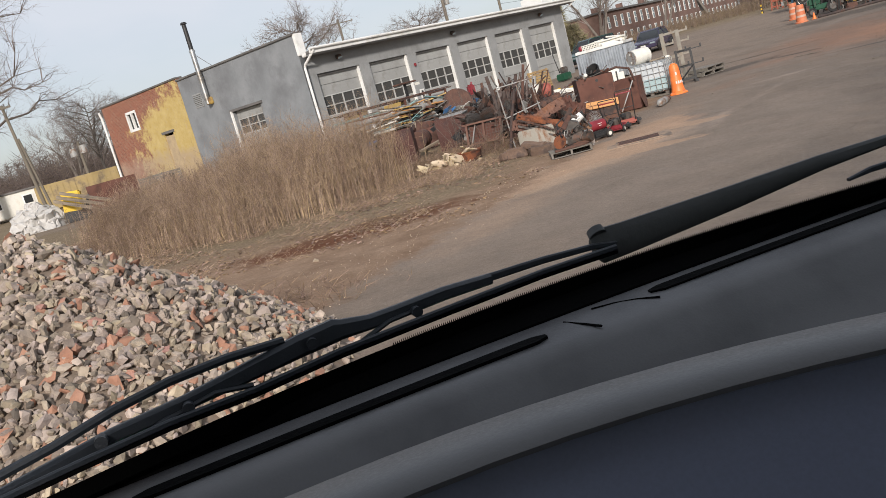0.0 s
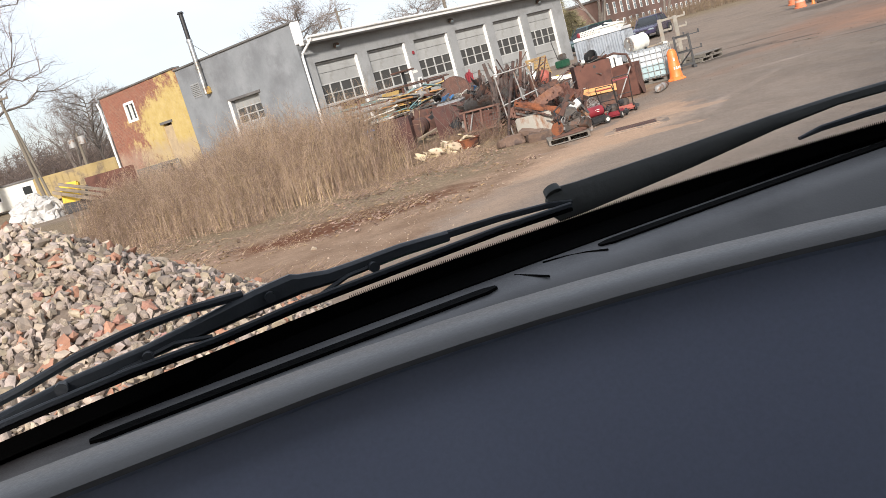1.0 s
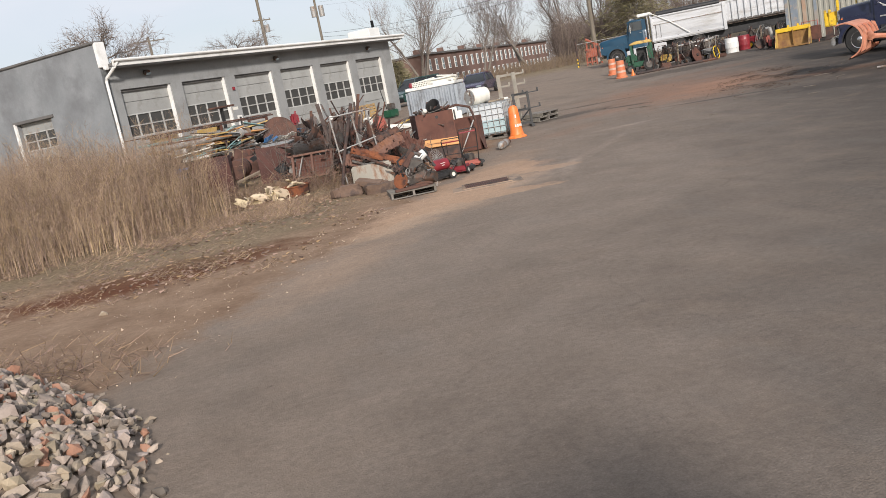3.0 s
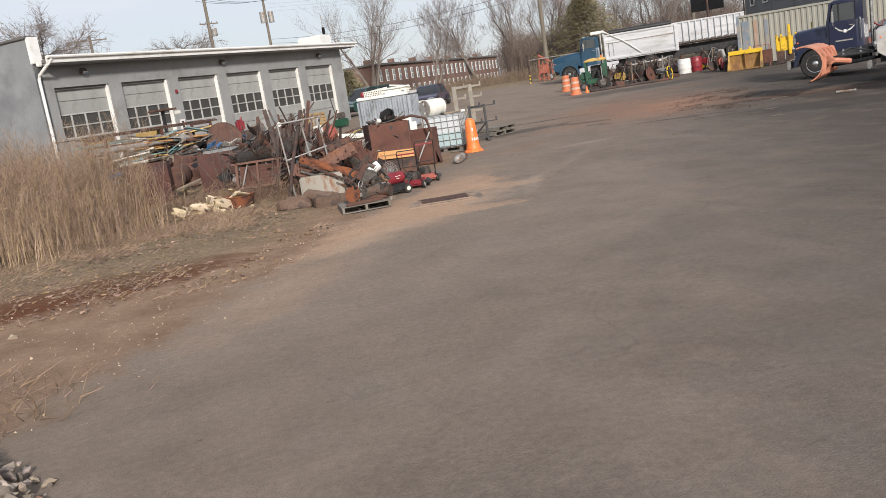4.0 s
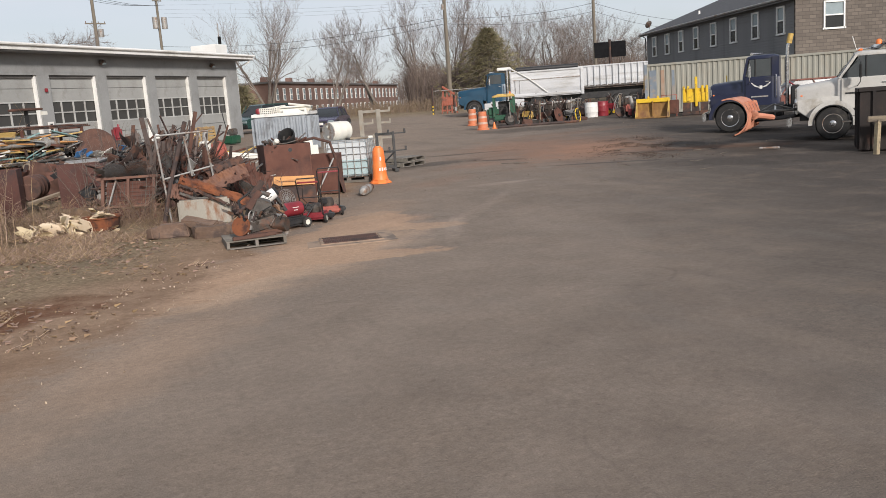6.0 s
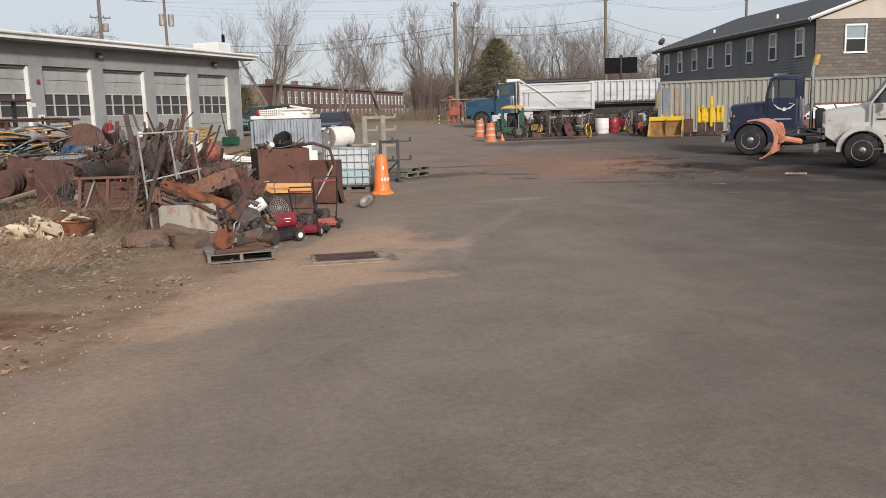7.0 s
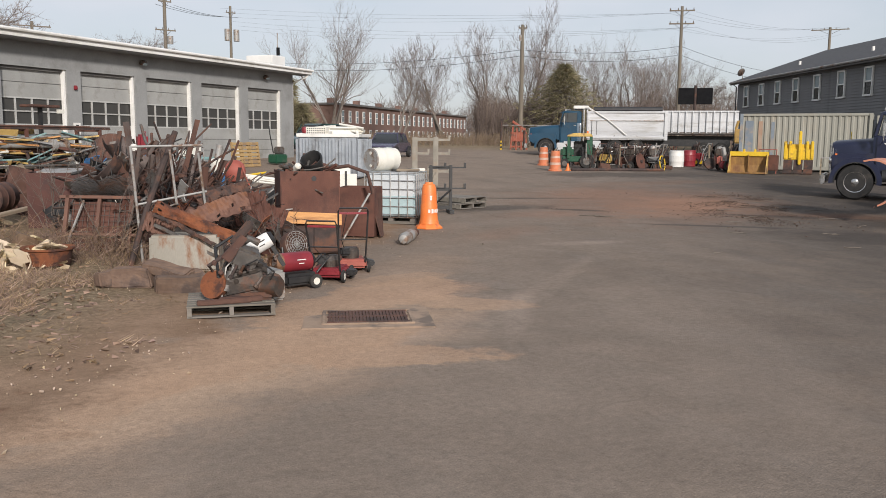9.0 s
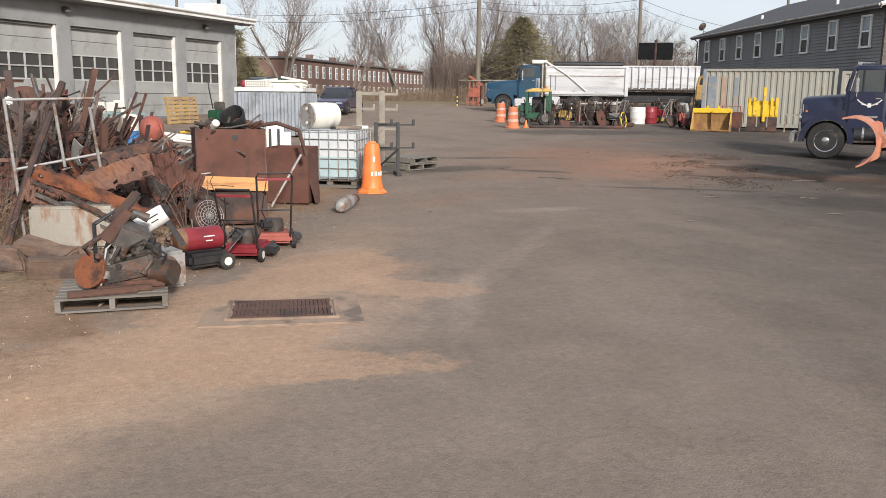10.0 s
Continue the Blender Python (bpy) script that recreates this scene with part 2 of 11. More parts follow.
GREY_POST = M("weathered_grey_metal", (0.28, 0.275, 0.26), (0.4, 0.39, 0.37), 4.0, 0.6, 0.3, (0.2, 0.13, 0.09), 4.0, bump=0.2)
WHITE_PAINT = M("off_white_paint", (0.62, 0.61, 0.57), (0.74, 0.73, 0.7), 1.5, 0.55, 0.0, (0.45, 0.42, 0.36), 1.3, (0.56, 0.74), bump=0.08)
WHITE_PLASTIC = M("weathered_white_plastic", (0.62, 0.6, 0.53), (0.72, 0.7, 0.63), 2.0, 0.45, 0.0, (0.5, 0.46, 0.36), 2.0, (0.55, 0.75), bump=0.06)
WOOD = M("weathered_timber", (0.2, 0.155, 0.105), (0.33, 0.27, 0.19), 4.0, 0.85, 0.0, (0.13, 0.105, 0.08), 2.0, bump=0.4, stretch=(0.4, 3, 3), vary=0.2)
WOOD_GREY = M("grey_weathered_wood", (0.136, 0.121, 0.101), (0.216, 0.195, 0.165), 4.0, 0.88, 0.0, (0.15, 0.13, 0.11), 2.0, bump=0.4, stretch=(0.4, 3, 3), vary=0.2)
PLANK = M("orange_timber_plank", (0.5, 0.24, 0.08), (0.62, 0.33, 0.13), 3.0, 0.75, 0.0, (0.35, 0.16, 0.06), 2.0, bump=0.3, stretch=(0.4, 4, 4))
YELLOW = M("chipped_yellow_paint", (0.62, 0.4, 0.02), (0.74, 0.5, 0.035), 2.0, 0.5, 0.0, (0.28, 0.16, 0.05), 2.2, (0.56, 0.66), bump=0.12)
YELLOW_DULL = M("dull_yellow_paint", (0.45, 0.29, 0.07), (0.58, 0.4, 0.12), 2.0, 0.65, 0.0, (0.2, 0.12, 0.07), 1.8, bump=0.15)
ORANGE = M("faded_orange_plastic", (0.72, 0.16, 0.03), (0.82, 0.23, 0.055), 2.0, 0.5, 0.0, (0.45, 0.13, 0.05), 3.0, (0.56, 0.7), bump=0.06)
ORANGE_PLOW = M("faded_plow_paint", (0.46, 0.175, 0.105), (0.56, 0.26, 0.165), 1.6, 0.65, 0.0, (0.3, 0.12, 0.07), 2.2, (0.55, 0.66), bump=0.2)
RED = M("faded_red_paint", (0.17, 0.016, 0.024), (0.27, 0.028, 0.036), 3.0, 0.45, 0.0, (0.2, 0.07, 0.05), 3.0, (0.58, 0.7), bump=0.08)
RED_DULL = M("dull_red_paint", (0.28, 0.07, 0.05), (0.38, 0.11, 0.08), 3.0, 0.7, 0.0, (0.16, 0.07, 0.05), 2.5, bump=0.2)
GREEN = M("green_machine_paint", (0.01, 0.06, 0.032), (0.02, 0.085, 0.045), 3.0, 0.45, 0.0, (0.08, 0.08, 0.06), 2.5, (0.56, 0.7), bump=0.08)
BLUE_CAB = M("deep_teal_blue_paint", (0.005, 0.036, 0.07), (0.008, 0.055, 0.1), 1.0, 0.42, 0.0, (0.03, 0.05, 0.07), 1.4, (0.58, 0.76), bump=0.03, coat=0.1)
NAVY = M("dusty_navy_paint", (0.009, 0.012, 0.034), (0.014, 0.019, 0.048), 1.0, 0.4, 0.0, (0.035, 0.036, 0.045), 1.4, (0.55, 0.75), bump=0.03, coat=0.15)
BLUE_BIT = M("bright_blue_plastic", (0.03, 0.14, 0.34), (0.06, 0.2, 0.42), 2.0, 0.5, 0.0, (0.1, 0.12, 0.15), 3.0, bump=0.05)
TEAL_BIT = M("pale_teal_paint", (0.16, 0.3, 0.3), (0.24, 0.38, 0.37), 2.0, 0.6, 0.0, (0.2, 0.18, 0.15), 3.0, bump=0.1)
GLASS = glass("dusky_window_glass")
# lighter tint puts the mirrored, see-through look into the glass colour
CAB_GLASS = glass("light_tint_cab_glass", (0.05, 0.056, 0.058), 0.15)
MATT_BLACK = M("matt_black_panel", (0.006, 0.006, 0.007), (0.012, 0.012, 0.013), 3.0, 0.85, bump=0.05)
MATT_BLACK.node_tree.nodes["Principled BSDF"].inputs["Specular IOR Level"].default_value = 0.15
DOOR_GLASS = glass("grimy_door_glass", (0.045, 0.044, 0.041), 0.3)
GLASS_PALE = glass("bright_window_glass", (0.2, 0.24, 0.25), 0.12)
# ---- ground ----
def ground_material():
    m, n, l, p = nodes_of("yard_ground")
    pos = n.new("ShaderNodeNewGeometry").outputs["Position"]
    sep = n.new("ShaderNodeSeparateXYZ")
    l.new(pos, sep.inputs[0])
    X, Y = sep.outputs[0], sep.outputs[1]
    big = noise_node(n, l, pos, 0.35, 5.0, 0.62)
    mid = noise_node(n, l, pos, 1.3, 6.0, 0.65)
    fine = noise_node(n, l, pos, 14.0, 5.0, 0.7)
    grit = noise_node(n, l, pos, 70.0, 3.0, 0.7)
    # distance to the right of the line where the paving begins
    side = math_node(n, l, "SUBTRACT", X, math_node(n, l, "MULTIPLY_ADD", Y, 0.6, -8.36))
    side = math_node(n, l, "ADD", side, math_node(n, l, "MULTIPLY_ADD", mid, 2.2, -1.1))
    side = math_node(n, l, "ADD", side, math_node(n, l, "MULTIPLY_ADD", fine, 0.5, -0.25))
    asphalt = mix_node(n, l, map_node(n, l, mid, 0.3, 0.7), (0.135, 0.112, 0.094), (0.19, 0.16, 0.136))
    # pale dust carried in from the verge, thinning to the right
    swirl = n.new("ShaderNodeMapping")
    swirl.inputs["Rotation"].default_value = (0, 0, radians(-38))
    swirl.inputs["Scale"].default_value = (1.0, 0.28, 1.0)
    l.new(pos, swirl.inputs["Vector"])
    streak = noise_node(n, l, swirl.outputs["Vector"], 0.9, 6.0, 0.62)
    dust = map_node(n, l, math_node(n, l, "ADD", side, math_node(n, l, "MULTIPLY_ADD", streak, 9.0, -4.5)), 13.0, -1.0)
    asphalt = mix_node(n, l, math_node(n, l, "MULTIPLY", dust, 0.85), asphalt, (0.245, 0.19, 0.146))
    # the asphalt grows darker towards the right side of the yard
    right_dark = map_node(n, l, math_node(n, l, "ADD", side, math_node(n, l, "MULTIPLY_ADD", streak, 6.0, -3.0)), 6.5, 12.5)
    asphalt = mix_node(n, l, math_node(n, l, "MULTIPLY", right_dark, 0.8), asphalt, (0.06, 0.051, 0.044))
    asphalt = mix_node(n, l, math_node(n, l, "MULTIPLY", map_node(n, l, streak, 0.56, 0.72), 0.3), asphalt, (0.23, 0.2, 0.172))
    asphalt = mix_node(n, l, math_node(n, l, "MULTIPLY", map_node(n, l, big, 0.5, 0.72), 0.4), asphalt, (0.1, 0.082, 0.068))
    blot = map_node(n, l, noise_node(n, l, pos, 0.8, 8.0, 0.7), 0.52, 0.66)
    asphalt = mix_node(n, l, math_node(n, l, "MULTIPLY", blot, 0.35), asphalt, (0.21, 0.16, 0.122))
    holes = map_node(n, l, noise_node(n, l, pos, 3.2, 7.0, 0.72), 0.64, 0.7)
    asphalt = mix_node(n, l, math_node(n, l, "MULTIPLY", holes, 0.4), asphalt, (0.06, 0.05, 0.043))
    # reddish soil carried onto the paving
    def blob(cx, cy, rx, ry, turn=0.0, outer=1.05, inner=0.6, rag=1.5):
        mp = n.new("ShaderNodeMapping")
        mp.vector_type = "TEXTURE"
        mp.inputs["Location"].default_value = (cx, cy, 0)
        mp.inputs["Rotation"].default_value = (0, 0, radians(turn))
        mp.inputs["Scale"].default_value = (rx, ry, 1000)
        l.new(pos, mp.inputs["Vector"])
        v = n.new("ShaderNodeVectorMath")
        v.operation = "LENGTH"
        l.new(mp.outputs["Vector"], v.inputs[0])
        d = math_node(n, l, "ADD", v.outputs["Value"], math_node(n, l, "MULTIPLY_ADD", mid, rag, -rag / 2))
        return map_node(n, l, d, outer, inner)
    sand = (0.38, 0.265, 0.185)
    red = (0.235, 0.135, 0.092)
    # an older, paler lay of asphalt with a rounded edge
    asphalt = mix_node(n, l, math_node(n, l, "MULTIPLY", blob(2.6, 17.6, 7.2, 5.2, 28, 1.03, 0.97, 0.12), 0.3), asphalt, (0.255, 0.205, 0.165))
    for cx, cy, rx, ry, turn, amount, colour in ((4.4, 19.0, 3.0, 1.2, 45, 0.7, sand), (2.6, 17.4, 2.8, 0.6, 40, 0.65, sand), (5.9, 21.0, 1.3, 0.55, 15, 0.75, (0.33, 0.22, 0.16)), (1.2, 14.6, 2.6, 0.7, 55, 0.5, sand), (6.6, 22.6, 1.8, 0.8, 50, 0.35, sand), (3.5, 18.0, 3.0, 0.7, 34, 0.8, (0.42, 0.3, 0.21)), (7.0, 19.6, 1.5, 0.16, 62, 0.4, (0.34, 0.27, 0.22)), (10.9, 24.6, 0.9, 0.25, 0, 0.5, (0.34, 0.27, 0.22)), (6.0, 19.2, 2.2, 0.2, 40, 0.4, (0.36, 0.27, 0.21)),
                                                 (17.3, 32.2, 6.0, 3.6, 55, 0.6, red), (17.6, 30.6, 3.4, 1.9, 40, 0.75, (0.3, 0.17, 0.112)), (17.0, 34.6, 2.6, 1.6, 40, 0.5, (0.27, 0.16, 0.11)), (12.3, 29.3, 1.6, 0.6, 10, 0.5, (0.26, 0.16, 0.115)), (20.0, 27.0, 2.6, 0.9, -30, 0.6, (0.15, 0.085, 0.055)), (22.0, 38.5, 4.0, 0.9, 8, 0.35, red), (10.0, 26.3, 1.6, 0.6, 30, 0.3, red)):
        asphalt = mix_node(n, l, math_node(n, l, "MULTIPLY", blob(cx, cy, rx, ry, turn, 1.3, 0.35), amount), asphalt, colour)
    # drifts of dry sand with lobed, fairly crisp edges
    for cx, cy, rx, ry, turn, amount in ((3.3, 18.5, 2.0, 0.85, 24, 0.8), (4.7, 18.1, 1.2, 0.42, -18, 0.75), (5.3, 20.7, 1.9, 0.65, 32, 0.7), (1.8, 17.1, 1.5, 0.45, 38, 0.7), (6.5, 20.2, 0.9, 0.4, -30, 0.6), (6.2, 21.9, 0.9, 0.4, 20, 0.5)):
        asphalt = mix_node(n, l, math_node(n, l, "MULTIPLY", blob(cx, cy, rx, ry, turn, 1.12, 0.9, 1.9), amount), asphalt, (0.4, 0.268, 0.18))
    asphalt = mix_node(n, l, math_node(n, l, "MULTIPLY", blob(7.9, 20.7, 3.8, 0.2, 47, 1.1, 0.7, 2.6), 0.2), asphalt, (0.34, 0.27, 0.215))
    # darker patches in the asphalt, several beside and under the parked trucks
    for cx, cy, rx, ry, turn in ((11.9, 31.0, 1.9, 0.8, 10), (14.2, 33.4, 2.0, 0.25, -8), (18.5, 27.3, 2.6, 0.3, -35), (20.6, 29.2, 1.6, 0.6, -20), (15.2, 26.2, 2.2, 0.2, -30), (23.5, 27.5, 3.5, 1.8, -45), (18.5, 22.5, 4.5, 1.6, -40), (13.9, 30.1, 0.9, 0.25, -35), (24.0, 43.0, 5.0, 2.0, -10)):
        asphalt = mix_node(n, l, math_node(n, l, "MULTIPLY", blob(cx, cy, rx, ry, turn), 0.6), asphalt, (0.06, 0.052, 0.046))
    # worn mottling and bare stones showing in the surface
    worn = map_node(n, l, noise_node(n, l, pos, 0.9, 12.0, 0.78), 0.34, 0.66, 0.88, 1.12)
    mot = n.new("ShaderNodeMix")
    mot.data_type, mot.blend_type = "RGBA", "MULTIPLY"
    mot.inputs["Factor"].default_value = 1.0
    l.new(asphalt, mot.inputs["A"])
    l.new(worn, mot.inputs["B"])
    asphalt = mot.outputs["Result"]
    chips = map_node(n, l, noise_node(n, l, pos, 34.0, 2.0, 0.5), 0.66, 0.72)
    asphalt = mix_node(n, l, math_node(n, l, "MULTIPLY", chips, 0.22), asphalt, (0.33, 0.27, 0.22))
    vor = n.new("ShaderNodeTexVoronoi")
    vor.feature = "DISTANCE_TO_EDGE"
    vor.inputs["Scale"].default_value = 0.16
    wob = n.new("ShaderNodeMapping")
    l.new(pos, wob.inputs["Vector"])
    nz = n.new("ShaderNodeTexNoise")
    nz.inputs["Scale"].default_value = 0.6
    l.new(pos, nz.inputs["Vector"])
    add = n.new("ShaderNodeVectorMath")
    add.operation = "MULTIPLY_ADD"
    add.inputs[1].default_value = (3, 3, 0)
    l.new(nz.outputs["Color"], add.inputs[0])
    l.new(wob.outputs["Vector"], add.inputs[2])
    l.new(add.outputs["Vector"], vor.inputs["Vector"])
    crack = math_node(n, l, "MULTIPLY", map_node(n, l, vor.outputs["Distance"], 0.006, 0.0015), map_node(n, l, big, 0.45, 0.6))
    asphalt = mix_node(n, l, math_node(n, l, "MULTIPLY", crack, 0.16), asphalt, (0.04, 0.035, 0.03))
    dirt = mix_node(n, l, map_node(n, l, mid, 0.3, 0.7), (0.2, 0.128, 0.083), (0.31, 0.215, 0.147))
    dirt = mix_node(n, l, math_node(n, l, "MULTIPLY", blob(-1.5, 17.0, 2.9, 1.0, 14), 0.95), dirt, (0.12, 0.047, 0.024))
    dirt = mix_node(n, l, math_node(n, l, "MULTIPLY", blob(0.9, 20.5, 1.0, 0.45, 8), 0.9), dirt, (0.06, 0.052, 0.05))
    straw = mix_node(n, l, map_node(n, l, fine, 0.35, 0.65), (0.13, 0.098, 0.062), (0.27, 0.21, 0.135))
    thatch = math_node(n, l, "MULTIPLY", map_node(n, l, side, -1.0, -2.6), map_node(n, l, Y, 16.5, 19.0))
    dirt = mix_node(n, l, math_node(n, l, "MULTIPLY", thatch, 0.85), dirt, straw)
    paved = math_node(n, l, "MAXIMUM", map_node(n, l, side, -0.45, 0.25), map_node(n, l, Y, 33, 35))
    col = mix_node(n, l, paved, dirt, asphalt)
    field = math_node(n, l, "ADD", map_node(n, l, Y, 66, 76), map_node(n, l, X, -14, -20))
    field.node.use_clamp = True
    col = mix_node(n, l, math_node(n, l, "MULTIPLY", field, 0.9), col, mix_node(n, l, map_node(n, l, mid, 0.3, 0.7), (0.16, 0.115, 0.07), (0.27, 0.21, 0.13)))
    g = n.new("ShaderNodeMix")
    g.data_type, g.blend_type = "RGBA", "MULTIPLY"
    g.inputs["Factor"].default_value = 1.0
    l.new(col, g.inputs["A"])
    l.new(math_node(n, l, "ADD", math_node(n, l, "MULTIPLY_ADD", fine, 0.75, 0.33), math_node(n, l, "MULTIPLY_ADD", grit, 0.9, -0.15)), g.inputs["B"])
    l.new(g.outputs["Result"], p.inputs["Base Color"])
    p.inputs["Roughness"].default_value = 0.9
    p.inputs["Specular IOR Level"].default_value = 0.12
    b = n.new("ShaderNodeBump")
    b.inputs["Strength"].default_value, b.inputs["Distance"].default_value = 0.6, 0.015
    l.new(math_node(n, l, "ADD", fine, grit), b.inputs["Height"])
    l.new(b.outputs["Normal"], p.inputs["Normal"])
    return m


GROUND = ground_material()


def paved_line(y):
    return 0.6 * y - 8.36


def build_ground():
    xs = [-1500, -700, -300, -150, -80, -50, -35, -25] + [-18 + 0.35 * i for i in range(155)] + [37, 39, 42, 46, 52, 60, 75, 100, 150, 300, 700, 1500]
    ys = [-1500, -500, -150, -60, -25, -10, -4] + [0.35 * i for i in range(125)] + [44.5, 46, 48, 50, 53, 56, 60, 65, 70, 75, 80, 90, 100, 120, 150, 200, 300, 600, 1500, 3000]
    verts, faces = [], []
    for y in ys:
        for x in xs:
            z = G(x, y)
            soft = min(1.0, max(0.0, (paved_line(y) + 0.4 - x) / 1.5))
            z += soft * 0.05 * noise.noise(Vector((x * 0.7, y * 0.7, 0.3))) + soft * 0.025 * noise.noise(Vector((x * 2.6, y * 2.6, 5.0))) + 0.012 * noise.noise(Vector((x * 0.4, y * 0.4, 9.0)))
            verts.append((x, y, z))
    w = len(xs)
    for j in range(len(ys) - 1):
        for i in range(w - 1):
            a = j * w + i
            faces.append((a, a + 1, a + w + 1, a + w))
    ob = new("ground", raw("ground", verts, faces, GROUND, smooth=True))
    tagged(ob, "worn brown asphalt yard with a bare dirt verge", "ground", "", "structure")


build_ground()

# ---- garage with six overhead doors ----
GREY_WALL = M("grey_painted_block", (0.185, 0.195, 0.2), (0.24, 0.25, 0.255), 0.9, 0.8, 0.0, (0.155, 0.16, 0.165), 0.5, (0.48, 0.66), bump=0.3, bump_scale=12)
GREY_FRONT = M("pale_grey_wall_paint", (0.235, 0.238, 0.232), (0.29, 0.292, 0.285), 0.7, 0.75, 0.0, (0.19, 0.188, 0.18), 0.8, (0.52, 0.7), bump=0.15, bump_scale=14)
GRID_PAINT = M("pale_glazing_bar_paint", (0.4, 0.4, 0.38), (0.47, 0.47, 0.45), 0.8, 0.6, 0.0, (0.33, 0.32, 0.3), 1.3, bump=0.04)
DOOR_PAINT = M("chalky_grey_door_paint", (0.27, 0.27, 0.255), (0.34, 0.34, 0.322), 0.8, 0.6, 0.0, (0.22, 0.21, 0.185), 1.3, (0.5, 0.7), bump=0.06, vary=0.06)
# soffit grey has the shade below the eave mixed into it
SOFFIT = M("soffit_paint_with_shade", (0.2, 0.2, 0.2), (0.25, 0.25, 0.245), 1.0, 0.8)
TRIM = M("white_trim_paint", (0.68, 0.67, 0.63), (0.78, 0.77, 0.74), 0.8, 0.5, 0.0, (0.5, 0.48, 0.43), 1.0, (0.55, 0.75), bump=0.05)
COPING = M("dark_coping", (0.09, 0.085, 0.08), (0.15, 0.14, 0.13), 1.0, 0.7)
PITCH, DOOR_W, DOOR_TOP, DOOR_BOT = 3.416, 2.76, 4.46, 1.0


def overhead_door(parent, x0, width, bottom, top, y, win_lo, win_hi, cols=4, rows=2, dark_open=False):
    """A sectional door: panels, a window grid of bars and panes. The wall plane is y = 0, the door lies y behind it."""
    d = new("garage_door")
    d.parent = parent
    d.matrix_basis = Matrix.Translation((x0, y, bottom))
    h, lo, hi = top - bottom, win_lo - bottom, win_hi - bottom
    n = 0
    z = hi
    k = max(1, round((h - hi) / 0.55))
    for i in range(k):
        s = (h - hi) / k
        part("panel", bx(nb(), width / 2, 0.025, hi + s * (i + 0.5), width, 0.05, s - 0.014, bev=0.008), DOOR_PAINT, d)
    k = max(1, round(lo / 0.55))
    for i in range(k):
        s = lo / k
        part("panel", bx(nb(), width / 2, 0.025, s * (i + 0.5), width, 0.05, s - 0.014, bev=0.008), DOOR_PAINT, d)
    bm = nb()
    cw = width / cols
    for i in range(cols + 1):
        bx(bm, min(max(i * cw, 0.03), width - 0.03), 0.02, (lo + hi) / 2, 0.052, 0.06, hi - lo)
    rh = (hi - lo) / rows
    for j in range(rows + 1):
        bx(bm, width / 2, 0.017, lo + j * rh, width, 0.05, 0.05)
    part("window_grid", bm, GRID_PAINT, d, "pale grey glazing grid")
    for i in range(cols):
        for j in range(rows):
            part("pane", bx(nb(), (i + 0.5) * cw, 0.045, lo + (j + 0.5) * rh, cw - 0.05, 0.008, rh - 0.05), DOOR_GLASS, d)
    return d


def wall_with_openings(x0, x1, z0, z1, y0, y1, openings):
    """A wall along x with thickness y0 to y1 and rectangular openings (xa, xb, za, zb), in order along x."""
    bm = nb()
    x = x0
    for xa, xb, za, zb in openings:
        if xa > x:
            bx(bm, (x + xa) / 2, (y0 + y1) / 2, (z0 + z1) / 2, xa - x, y1 - y0, z1 - z0)
        if za > z0:
            bx(bm, (xa + xb) / 2, (y0 + y1) / 2, (z0 + za) / 2, xb - xa, y1 - y0, za - z0)
        bx(bm, (xa + xb) / 2, (y0 + y1) / 2, (zb + z1) / 2, xb - xa, y1 - y0, z1 - zb)
        x = xb
    bx(bm, (x + x1) / 2, (y0 + y1) / 2, (z0 + z1) / 2, x1 - x, y1 - y0, z1 - z0)
    bmesh.ops.remove_doubles(bm, verts=bm.verts, dist=0.0005)
    return bm


